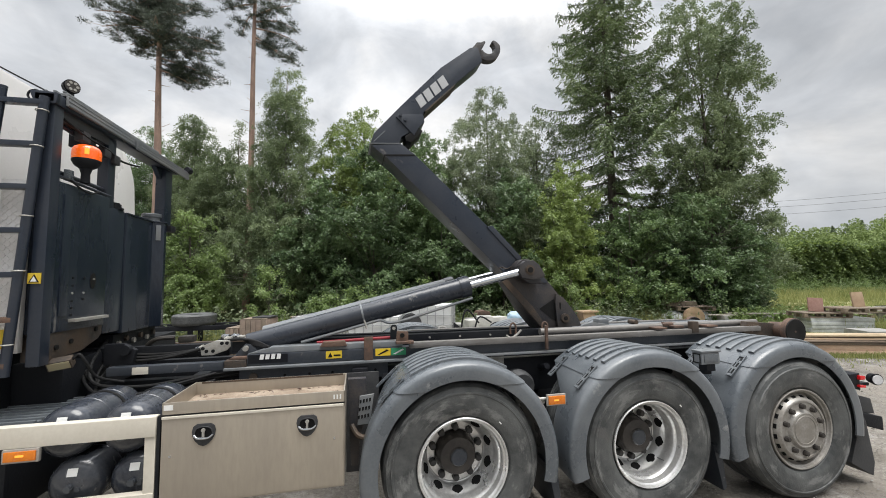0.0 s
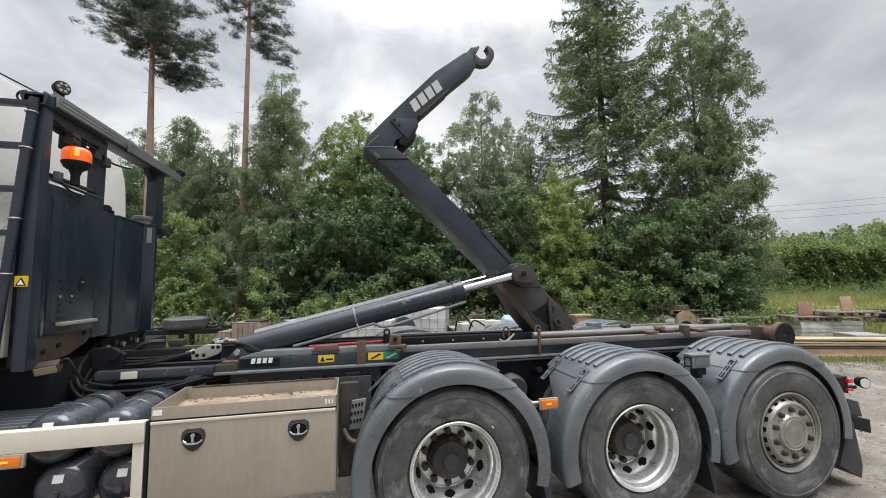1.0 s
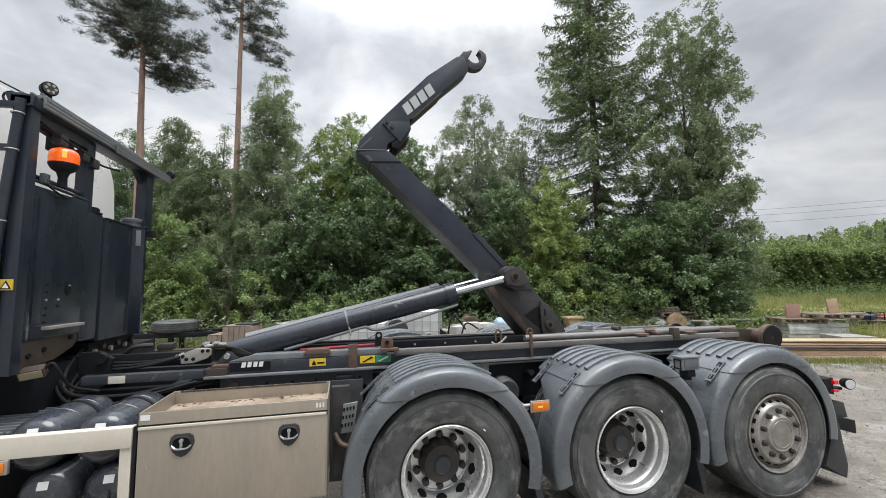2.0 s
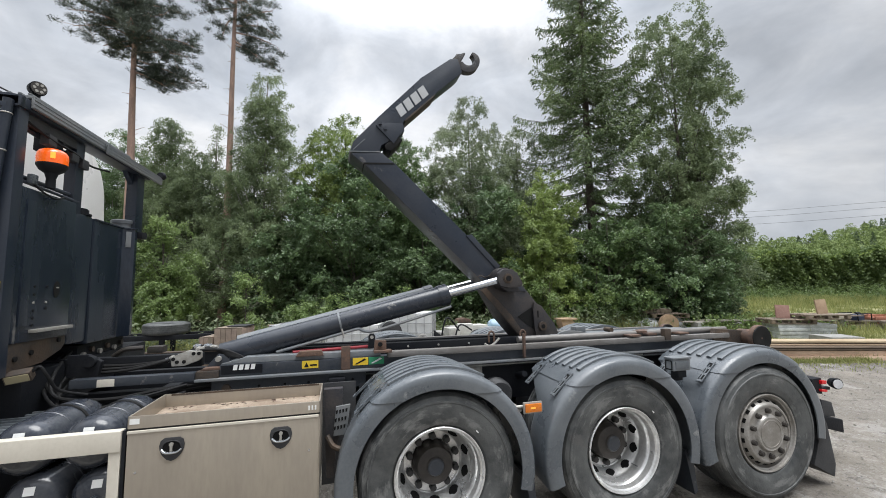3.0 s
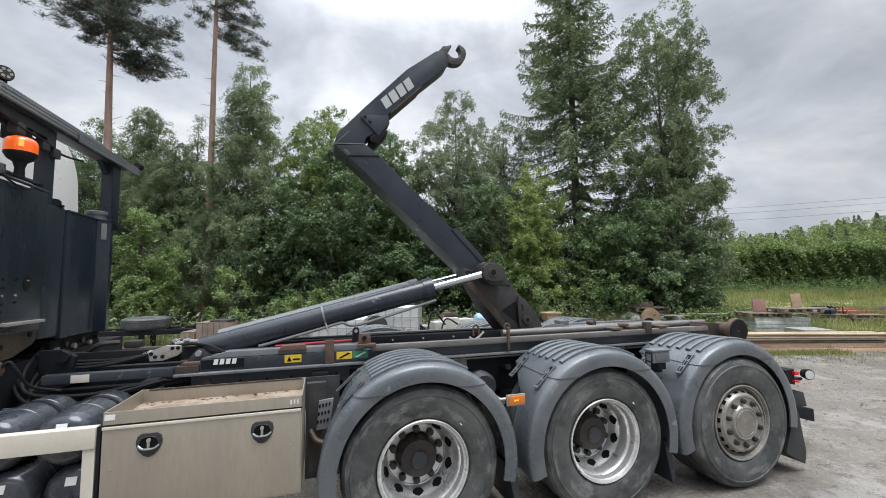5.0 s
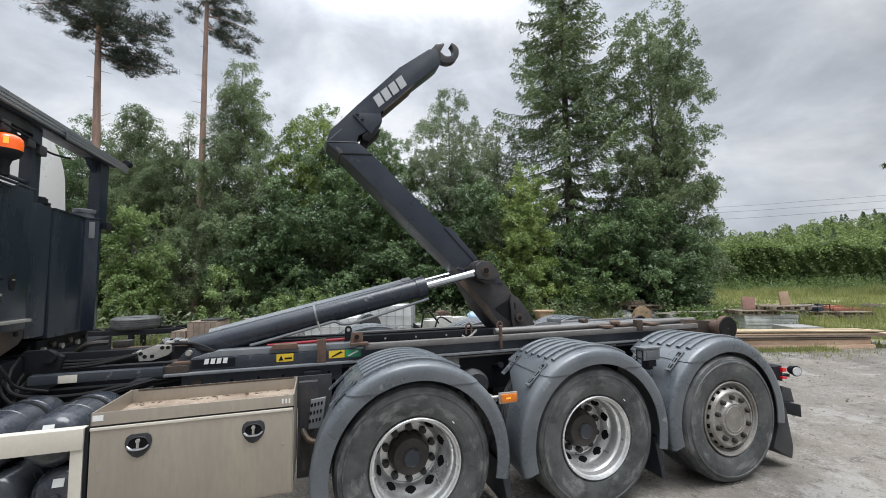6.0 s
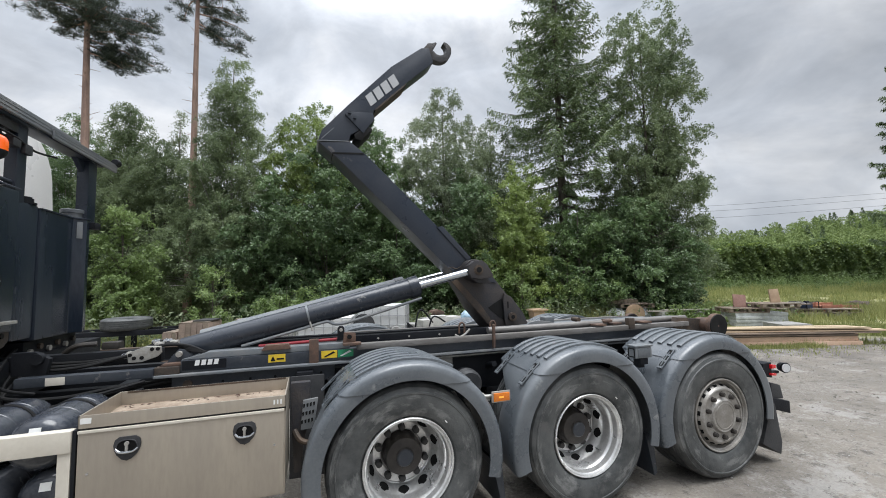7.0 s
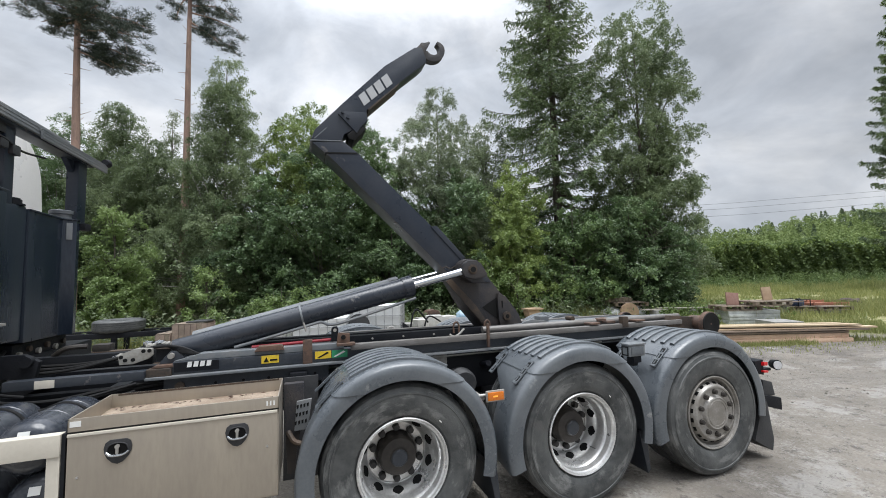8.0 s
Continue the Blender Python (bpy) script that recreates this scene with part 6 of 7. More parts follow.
def pine(seed, x, y, top, crown_base, lean, limbs, label, stubs=16, thick=0.20):
    """A tall pine: long bare orange stem, dead stubs, and limbs with rounded tufts of needles near the top."""
    rng = np.random.default_rng(seed)
    root = thing("pine_tree", x, y, 0.0, label, "tree", "trees behind the yard")
    bm = bmesh.new()

    def stem(z):
        return Vector((x + lean * z / top, y, z))

    hose([stem(-0.1), stem(top * 0.35) + Vector((0.05, 0, 0)), stem(top * 0.7), stem(top)], (thick, 0.05), 10, 8, bm)
    for k in range(stubs):
        zz = rng.uniform(crown_base * 0.62, crown_base * 1.05)
        a = rng.uniform(0, 2 * math.pi)
        L = rng.uniform(0.15, 0.55)
        s = stem(zz)
        hose([s, s + Vector((math.cos(a) * L, math.sin(a) * L, rng.uniform(-0.05, 0.25)))], (0.015, 0.005), 4, 2, bm)
    P, A, B = [], [], []
    for ang, z, L, rise, n in limbs:
        s = stem(z)
        d = Vector((math.cos(radians(ang)), math.sin(radians(ang)), 0))
        e = s + d * L + Vector((0, 0, rise))
        m = s.lerp(e, 0.55) + Vector((0, 0, 0.15 * L if rise > 0 else 0.05 * L))
        hose([s, m, e], (0.042, 0.010), 5, 5, bm)
        for k in range(n):
            t = rng.uniform(0.22, 1.06)
            on = np.array(s.lerp(m, t / 0.55) if t < 0.55 else m.lerp(e, (t - 0.55) / 0.45))
            c = on + rng.normal(size=3) * np.array([0.22, 0.22, 0.17]) * (0.55 + 0.35 * L)
            if k % 2 == 0:
                hose([tuple(on), tuple(c)], (0.010, 0.004), 3, 2, bm)
            q = 95
            v = rng.normal(size=(q, 3))
            v[:, 2] = np.abs(v[:, 2]) * 0.9 - 0.15
            v = unit(v)
            rad = rng.uniform(0.03, 0.26, (q, 1))
            P.append(c + v * rad * np.array([1.15, 1.15, 0.8]))
            a = unit(v + rng.normal(size=(q, 3)) * 0.4)
            b = unit(np.cross(a, rng.normal(size=(q, 3))))
            A.append(a * 0.062), B.append(b * 0.010)
    mesh_part("crown", leaves(np.concatenate(P), np.concatenate(A), np.concatenate(B), NEEDLE_PINE, "crown"), root)
    part("trunk", bm, PINEBARK, root)


def pine_limbs(seed, z0, z1, count, length, tufts):
    rng = np.random.default_rng(seed)
    return [(rng.uniform(0, 360), z, length * rng.uniform(0.55, 1.1) * (1.1 - 0.5 * (z - z0) / (z1 - z0)), rng.uniform(-0.12, 0.55), tufts) for z in np.linspace(z0, z1, count)]


pine(5, -8.60, 15.5, 15.2, 10.0, -0.20, pine_limbs(5, 11.5, 15.2, 30, 1.8, 20) + [(5, 11.1, 2.1, -0.65, 44), (-18, 11.4, 2.3, -0.30, 44), (28, 10.9, 1.6, -0.50, 36), (-5, 11.7, 2.3, 0.1, 36), (12, 10.6, 1.1, -0.40, 30), (200, 12.2, 2.0, 0.25, 26), (172, 12.4, 2.3, 0.0, 28), (160, 11.9, 1.4, -0.1, 20), (-50, 11.7, 1.8, 0.0, 26)], "tall pine with a bare orange trunk and a broad crown")
pine(8, -5.36, 16.2, 17.2, 12.0, 0.12, pine_limbs(8, 14.0, 16.9, 14, 2.1, 18) + [(0, 12.7, 1.6, -0.7, 30), (20, 13.6, 1.9, 0.15, 30), (-15, 12.9, 1.4, -1.1, 18), (-30, 13.9, 2.0, 0.0, 26), (5, 13.3, 1.7, -0.3, 24)], "tall slender pine with a long bare trunk", thick=0.17)
spruce(3, 11.35, 14.2, 25.0, 0.232, 3.4, "tall dark spruce with drooping branches", 1.0, 0.19)
spruce(4, 42.5, 13.5, 26.0, 0.165, 4.2, "dark spruce at the edge of the field", 1.3, 0.24)

birches = [
    (20, -11.3, 20.4, 9.7, 2.2, 0.8, "round", 0.070, LEAF_DARK, BIRCHBARK, 17, "dark birch behind the pine"),
    (21, -8.7, 19.4, 10.3, 2.9, 0.8, "slim", 0.066, LEAF_OLIVE, BIRCHBARK, 16, "slender birch with fine hanging leaves"),
    (28, -6.55, 19.0, 9.9, 0.8, 3.0, "slim", 0.062, LEAF_WILLOW, BIRCHBARK, 10, "thin wispy young birch between the pines"),
    (22, -3.75, 15.8, 11.7, 3.2, 0.4, "cone", 0.058, LEAF_OLIVE, BIRCHBARK, 17, "narrow pointed birch with hanging twigs"),
    (23, -0.35, 15.8, 9.6, 2.3, 1.2, "round", 0.070, LEAF_YELLOW, BARK, 18, "bright green young tree behind the yard"),
    (24, 2.3, 15.4, 8.9, 2.2, 1.0, "round", 0.072, LEAF_MID, BARK, 18, "young green tree among the bushes"),
    (25, 5.2, 14.5, 10.4, 2.5, 0.8, "round", 0.060, LEAF_WILLOW, BARK, 18, "grey-green willow with loose twigs"),
    (29, 8.15, 15.6, 9.7, 1.9, 0.8, "round", 0.062, LEAF_WILLOW, BARK, 15, "grey-green willow growing against the spruce"),
    (261, 14.40, 11.8, 14.5, 3.1, 0.5, "tall", 0.072, LEAF_OLIVE, BARK, 16, "large birch with a broad airy crown"),
    (262, 15.45, 11.9, 13.3, 1.25, 2.2, "tall", 0.070, LEAF_OLIVE, BARK, 13, "second birch stem leaning against the large one"),
    (27, -7.0, 17.4, 8.0, 2.2, 0.4, "round", 0.064, LEAF_OLIVE, BARK, 18, "green tree among the birches"),
]
for b in birches:
    airy = b[6] == "tall"
    broadleaf(*b, hang=0.7, trunk=0.15 if airy else 0.13, clump=0.36 if airy else 0.40, gather=0.52 if airy else 0.30, twigs=9, clumps=5.6 if airy else 6.2, inner=0.02 if airy else 0.04, weep=0.45 if b[6] in ("cone", "slim") else 0.25)
bushes = [
    (31, -2.3, 14.2, 5.8, 2.1, 0.1, "bush", 0.082, LEAF_DARK, BARK, 15, "dense dark green bush"),
    (32, 0.0, 13.5, 7.0, 2.5, 0.1, "bush", 0.082, LEAF_DARK, BARK, 15, "dense dark green bush"),
    (33, 5.0, 12.4, 6.0, 2.2, 0.1, "bush", 0.080, LEAF_DARK, BARK, 15, "dense dark green bush"),
    (34, 7.1, 11.2, 6.2, 1.7, 0.1, "bush", 0.078, LEAF_YELLOW, BARK, 15, "yellowish green bush at the yard's edge"),
    (35, 12.1, 10.4, 5.0, 2.3, 0.1, "bush", 0.080, LEAF_DARK, BARK, 15, "dark leafy bush under the birch"),
    (36, -6.4, 13.0, 4.4, 1.05, 0.1, "bush", 0.064, LEAF_LIGHT, BARK, 22, "bright green bush at the yard's edge"),
    (37, 9.6, 10.8, 4.9, 1.9, 0.1, "bush", 0.080, LEAF_MID, BARK, 15, "leafy bush beside the spruce"),
    (38, 2.7, 13.2, 5.6, 1.9, 0.1, "bush", 0.082, LEAF_DARK, BARK, 15, "dense dark green bush"),
    (39, -10.6, 16.9, 5.4, 2.0, 0.1, "bush", 0.082, LEAF_DARK, BARK, 15, "dark bush behind the rack"),
    (40, 13.6, 10.2, 4.0, 1.25, 0.1, "bush", 0.080, LEAF_DARK, BARK, 15, "dark leafy bush at the end of the grove"),
]
saplings = [
    (41, -3.45, 11.4, 2.25, 0.75, 0.05, "bush", 0.064, LEAF_LIGHT, BARK, 18, "light green sapling bush"),
    (43, -1.3, 11.0, 1.7, 0.55, 0.05, "bush", 0.075, LEAF_LIGHT, BARK, 14, "small light green sapling in the weeds"),
    (44, 0.7, 10.7, 1.5, 0.5, 0.05, "bush", 0.075, LEAF_LIGHT, BARK, 14, "small light green sapling in the weeds"),
    (45, 5.5, 9.9, 2.4, 0.6, 0.05, "bush", 0.075, LEAF_LIGHT, BARK, 14, "light green willow sapling in the weeds"),
    (46, 10.0, 9.6, 1.7, 0.5, 0.05, "bush", 0.075, LEAF_LIGHT, BARK, 14, "small light green sapling in the weeds"),
    (48, -1.5, 10.7, 1.55, 0.75, 0.05, "bush", 0.075, LEAF_LIGHT, BARK, 13, "light green sapling with upright shoots"),
    (49, -0.3, 10.6, 1.5, 0.70, 0.05, "bush", 0.075, LEAF_LIGHT, BARK, 13, "light green sapling with upright shoots"),
    (50, 1.3, 10.6, 1.65, 0.75, 0.05, "bush", 0.075, LEAF_LIGHT, BARK, 13, "light green sapling with upright shoots"),
    (51, 6.3, 9.6, 2.1, 0.70, 0.05, "bush", 0.075, LEAF_LIGHT, BARK, 13, "light green willow sapling in the weeds"),
    (52, 8.5, 10.1, 2.2, 0.75, 0.05, "bush", 0.070, LEAF_LIGHT, BARK, 14, "light green sapling in front of the spruce"),
    (47, 2.4, 10.9, 1.4, 0.5, 0.05, "bush", 0.075, LEAF_MID, BARK, 14, "small green sapling in the weeds"),
    (42, 6.6, 10.8, 3.2, 1.2, 0.05, "bush", 0.080, LEAF_YELLOW, BARK, 14, "light green sapling bush"),
]
for b in bushes:
    broadleaf(*b, name="bush", hang=0.4, trunk=0.07, clump=0.42, gather=0.45, twigs=10, clumps=3.4)
for b in saplings:
    broadleaf(*b, name="bush", hang=-0.25, trunk=0.03, clump=0.26, gather=0.5, twigs=7, clumps=6.0, inner=0.0)

# thick growth that closes the grove behind
rng = np.random.default_rng(77)
n = 34000
px = rng.uniform(-16, 19, n)
py = 19.5 - 0.28 * px + rng.uniform(-1.2, 1.2, n)
hz = 4.6 + 1.3 * np.sin(px * 0.9) + 0.8 * np.sin(px * 2.3 + 1)
pz = hz * rng.uniform(0.02, 1, n) ** 0.8
a, b = leaf_axes(rng, n, 0.30, 0.24, 0.4)
tagged(new("undergrowth", leaves(np.stack([px, py, pz], 1), a, b, LEAF_DARK, "undergrowth")), "dark undergrowth between the tree trunks", "bushes", kind="stuff")

# clipped hedge along the field
rng = np.random.default_rng(55)
n = 110000
s = np.where(rng.uniform(0, 1, n) < 0.86, rng.uniform(0, 0.6, n), rng.uniform(0.6, 1, n))
hx, hy = 27 + 55 * s, 31.0 - 20.5 * s
face = rng.uniform(0, 1, n) < 0.72
top = 4.35 + 0.25 * np.sin(hx * 0.8) + 0.15 * np.sin(hx * 2.1)
depth = np.where(face, rng.normal(0, 0.20, n), rng.uniform(0, 1.8, n))
z = np.where(face, rng.uniform(0.0, 1, n) * top, top + rng.normal(0, 0.14, n))
lump = 0.10 * np.sin(hx * 2.7) + 0.12 * np.sin(hx * 5.1 + z * 2)
p = np.stack([hx + (depth + lump) * 0.35, hy + (depth + lump) * 0.94, np.maximum(z, 0.1)], 1)
a, b = leaf_axes(rng, n, 0.25, 0.15, -0.7)
tagged(new("hedge", leaves(p, a, b, LEAF_HEDGE, "hedge")), "tall yellowish green clipped conifer hedge", "hedge", kind="stuff")
# light shoots along its top; the lit top is put into their colour
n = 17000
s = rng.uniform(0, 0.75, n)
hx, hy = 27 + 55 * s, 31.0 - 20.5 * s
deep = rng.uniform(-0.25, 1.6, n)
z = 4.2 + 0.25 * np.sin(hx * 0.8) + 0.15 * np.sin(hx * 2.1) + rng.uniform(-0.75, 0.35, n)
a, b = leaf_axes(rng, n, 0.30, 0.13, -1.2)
tagged(new("lit_top_shoots", leaves(np.stack([hx + deep * 0.35, hy + deep * 0.94, z], 1), a, b, LEAF_LIT_SHOOT, "lit_top_shoots")), "light green shoots coloured for the hedge's lit top", "hedge", kind="stuff")
# near-black block; the hedge's inner shade is put into its colour
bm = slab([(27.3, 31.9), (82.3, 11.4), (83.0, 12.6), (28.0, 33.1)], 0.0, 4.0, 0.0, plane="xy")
solid("hedge_core", bm, HEDGE_INSIDE, "dark block standing for the shaded inside of the hedge", "hedge", "stuff")

# wooded hill far off
def hill_height(f, q):
    """Height of the hillside: f along it, q up its slope."""
    return -1 + (8.5 + 11 * f) * min(max(q, 0), 1) + 11 * f * (q > -0.2)


rng = np.random.default_rng(66)
WOODS = {False: ([], [], []), True: ([], [], [])}
for k in range(560):
    f, row = rng.uniform(-0.12, 1), rng.uniform(0, 1)
    x0, y0 = 110 + 150 * f + 25 * row, 118 - 68 * f + 60 * row
    conifer = rng.random() < (0.04 if row < 0.75 else 0.22)
    h = rng.uniform(4.5, 8) * (1.25 if conifer else 1)
    m = 300
    u = rng.uniform(0, 1, m)
    w = (2.9 * (1.02 - u) if conifer else 2.9 * np.sqrt(np.clip(1 - (2 * u - 0.8) ** 2 / 1.5, 0.02, 1))) * rng.uniform(0.5, 1, m)
    an = rng.uniform(0, 2 * np.pi, m)
    P, A, B = WOODS[conifer]
    P.append(np.stack([x0 + w * np.cos(an), y0 + w * np.sin(an), hill_height(f, row) + u * h], 1))
    a, b = leaf_axes(rng, m, 0.62, 0.52, 0.3)
    A.append(a), B.append(b)
for conifer, name, mat, label in ((False, "far_woods", LEAF_FAR, "wooded hillside in the distance, its pale green standing for haze"), (True, "far_conifers", LEAF_FARFIR, "dark pointed conifers on the distant hill")):
    P, A, B = WOODS[conifer]
    tagged(new(name, leaves(np.concatenate(P), np.concatenate(A), np.concatenate(B), mat, name)), label, "woods", kind="stuff")
bm = bmesh.new()
rows = []
for f in (-0.3, 0, 0.25, 0.5, 0.75, 1.0, 1.3):
    rows.append([bm.verts.new((110 + 150 * f + 25 * q, 118 - 68 * f + 60 * q, hill_height(max(0, f), q))) for q in (-0.25, 0, 0.5, 1, 2)])
for p, q in zip(rows, rows[1:]):
    for i in range(4):
        bm.faces.new((p[i], p[i + 1], q[i + 1], q[i]))
solid("hill", bm, LEAF_FAR, "wooded hill in the distance", "hill", "structure", smooth=80)

# power lines
for k, (z0, z1) in enumerate(((10.4, 11.0), (9.75, 10.3), (8.9, 9.4))):
    bm = hose([(30, 36.5, z0 - 1.0), (47, 32.5, z0 - 0.32), (60, 29.6, z1), (95, 21.5, z1 + 2.5)], 0.013, 5, 6)
    solid("power_line", bm, HOSE, "thin dark overhead power line", "cable", group="power lines")

# ---- the yard behind the truck ----
PLASTIC = material("white_tank_plastic", (0.62, 0.63, 0.62), 0.45, second=(0.48, 0.48, 0.45), scale=2.0, amount=0.4, bump=0.02)
GALV = material("galvanised_steel", (0.42, 0.43, 0.44), 0.45, metal=0.6, second=(0.3, 0.3, 0.3), scale=10, amount=0.5)
WOOD = material("weathered_grey_brown_wood", (0.24, 0.19, 0.14), 0.85, second=(0.13, 0.105, 0.085), scale=4.0, amount=0.7, bump=0.3, stretch=(0.4, 1, 1), each=0.3)
PALEWOOD = material("bleached_grey_board", (0.40, 0.37, 0.32), 0.85, second=(0.24, 0.21, 0.18), scale=4.0, amount=0.6, bump=0.25, stretch=(0.4, 1, 1), each=0.2)
NEWWOOD = material("fresh_sawn_timber", (0.66, 0.49, 0.35), 0.8, second=(0.46, 0.31, 0.21), scale=4.0, amount=0.75, bump=0.3, stretch=(0.2, 1, 1), each=0.35)
CONCRETE = material("grey_concrete", (0.30, 0.295, 0.28), 0.9, second=(0.2, 0.195, 0.185), scale=5.0, amount=0.6, bump=0.4)
PALESTONE = material("pale_concrete", (0.54, 0.53, 0.50), 0.9, second=(0.36, 0.35, 0.33), scale=5.0, amount=0.6, bump=0.4)
SACK = material("dusty_white_wrap", (0.56, 0.58, 0.58), 0.6, second=(0.26, 0.27, 0.27), scale=5.0, amount=0.6, bump=0.5, bump_scale=12)
BLUETARP = material("blue_tarpaulin", (0.24, 0.38, 0.48), 0.5, second=(0.40, 0.46, 0.50), scale=6.0, amount=0.5, bump=0.4, bump_scale=14)
TERRACOTTA = material("red_brown_sheet", (0.33, 0.20, 0.16), 0.75, second=(0.22, 0.11, 0.09), scale=4.0, amount=0.6)
TAN = material("tan_planter", (0.42, 0.30, 0.20), 0.8, second=(0.3, 0.2, 0.13), scale=5.0, amount=0.5)
ORANGE = material("orange_board", (0.36, 0.15, 0.09), 0.75, second=(0.24, 0.10, 0.07), scale=5.0, amount=0.5)
DARKBLUE = material("dark_blue_machine_paint", (0.03, 0.05, 0.11), 0.5, second=(0.05, 0.05, 0.06), scale=6.0, amount=0.5)
SOIL = material("dark_mulch", (0.07, 0.05, 0.04), 0.95, second=(0.04, 0.03, 0.025), scale=8.0, amount=0.7, bump=0.8)
CLOD = material("dark_soil_clods", (0.22, 0.20, 0.175), 0.95, second=(0.13, 0.117, 0.10), scale=9.0, amount=0.6, island=0.5)
PEBBLE = material("loose_stones", (0.26, 0.25, 0.24), 0.9, second=(0.16, 0.15, 0.14), scale=6.0, amount=0.6, island=0.35)


def placed(m):
    """Turns and moves a bmesh's own coordinates to a place in the yard."""
    def put(bm):
        bmesh.ops.transform(bm, matrix=m, verts=bm.verts[:])
        return bm
    return put


def wooden_pallet(x, y, z, turn, label="weathered wooden pallet in the yard"):
    p = thing("wooden_pallet", x, y, z, label, "pallet", "pallets in the yard")
    put = placed(pose(x, y, z, 0, 0, turn))
    for k in range(7):
        yy = -0.40 + 0.80 * k / 6
        part("deck_board", put(box(-0.6, 0.6, yy - 0.045, yy + 0.045, 0.122, 0.144, 0.003)), WOOD, p)
    for xx in (-0.55, 0.0, 0.55):
        part("bearer", put(box(xx - 0.05, xx + 0.05, -0.44, 0.44, 0.10, 0.120, 0.002)), WOOD, p)
        for yy in (-0.38, 0.0, 0.38):
            part("block", put(box(xx - 0.05, xx + 0.05, yy - 0.06, yy + 0.06, 0.022, 0.10, 0.003)), WOOD, p)
    for yy in (-0.38, 0.0, 0.38):
        part("bottom_board", put(box(-0.6, 0.6, yy - 0.05, yy + 0.05, 0.0, 0.022, 0.002)), WOOD, p)
    return p


def ibc_tank(x, y, turn, h, label):
    t = thing("liquid_container", x, y, 0.0, label, "container", "liquid containers")
    put = placed(pose(x, y, 0, 0, 0, turn))
    part("tank", put(box(-0.56, 0.56, -0.46, 0.46, 0.14, h - 0.03, 0.07)), PLASTIC, t, "white plastic tank")
    part("lid", put(rod((0, 0, h - 0.04), (0, 0, h), 0.09, n=20)), FLAP, t)
    part("base_pallet", put(box(-0.6, 0.6, -0.5, 0.5, 0.0, 0.13, 0.01)), WOOD, t)
    for k in range(5):
        z = 0.18 + (h - 0.22) * k / 4
        for s in (-1, 1):
            part("cage_bar", put(rod((-0.59, 0.49 * s, z), (0.59, 0.49 * s, z), 0.009, n=6)), GALV, t)
            part("cage_bar", put(rod((0.59 * s, -0.49, z), (0.59 * s, 0.49, z), 0.009, n=6)), GALV, t)
    for k in range(7):
        xx = -0.59 + 1.18 * k / 6
        part("cage_bar", put(rod((xx, -0.495, 0.13), (xx, -0.495, h - 0.04), 0.009, n=6)), GALV, t)
        part("cage_bar", put(rod((xx, 0.495, 0.13), (xx, 0.495, h - 0.04), 0.009, n=6)), GALV, t)
    for k in range(1, 5):
        yy = -0.49 + 0.98 * k / 5
        for s in (-1, 1):
            part("cage_bar", put(rod((0.595 * s, yy, 0.13), (0.595 * s, yy, h - 0.04), 0.009, n=6)), GALV, t)
    return t


def soft_heap(seed, x, y, z, rx, ry, rz, rough=0.25, sub=3):
    """A lumpy sack or heap resting at z."""
    bm = bmesh.new()
    bmesh.ops.create_icosphere(bm, subdivisions=sub, radius=1.0)
    for v in bm.verts:
        d = v.co.normalized()
        k = 1 + rough * noise.noise(d * 2.3 + Vector((seed * 3.1, 0, 0))) + 0.4 * rough * noise.noise(d * 6 + Vector((0, seed * 1.7, 0)))
        v.co = Vector((d.x * rx * k, d.y * ry * k, max(d.z, -0.45) * rz * k))
    low = min(v.co.z for v in bm.verts)
    bmesh.ops.translate(bm, vec=(x, y, z - low), verts=bm.verts[:])
    return bm


def crate(x, y, z, w, d, h, turn, label):
    c = thing("wooden_crate", x, y, z, label, "crate", "wooden crates")
    put = placed(pose(x, y, z, 0, 0, turn))
    n = max(3, int(w / 0.12))
    part("crate_core", put(box(-w / 2 + 0.03, w / 2 - 0.03, -d / 2 + 0.03, d / 2 - 0.03, 0.0, h - 0.02)), WOOD, c)
    for k in range(n):
        a = -w / 2 + w * k / n
        part("board", put(box(a + 0.004, a + w / n - 0.004, -d / 2, -d / 2 + 0.025, 0.0, h, 0.003)), WOOD, c)
        part("board", put(box(a + 0.004, a + w / n - 0.004, -d / 2, d / 2, h - 0.018, h + 0.004, 0.003)), WOOD, c)
    for s in (-1, 1):
        part("side_panel", put(box(s * w / 2 - 0.012, s * w / 2 + 0.012, -d / 2, d / 2, 0.0, h - 0.02, 0.003)), WOOD, c)
    return c


# spare tyre on a steel stand
stand = thing("steel_stand", -4.83, 9.2, 0.0, "dark steel stand with two beams in the yard", "stand")
for dy in (-0.35, 0.35):
    part("beam", box(-6.0, -3.7, 9.15 + dy, 9.25 + dy, 0.50, 0.62, 0.01), BLACK, stand)
    for xx in (-5.9, -4.8, -3.8):
        part("leg", box(xx - 0.05, xx + 0.05, 9.15 + dy, 9.25 + dy, 0.0, 0.50, 0.008), BLACK, stand)
spare = thing("spare_tyre", -4.83, 9.2, 0.622, "worn black lorry tyre lying flat on a stand", "tyre")
flat = lathe(tyre_profile(0.24, 0.0), 0, 0, 0, 56)
bmesh.ops.transform(flat, matrix=Matrix.Translation((-4.83, 9.2, 0.65)) @ Matrix.Rotation(radians(90), 4, "X"), verts=flat.verts[:])
low = min(v.co.z for v in flat.verts)
bmesh.ops.translate(flat, vec=(0, 0, 0.622 - low), verts=flat.verts[:])
part("tyre", flat, RUBBER, spare, smooth=25)

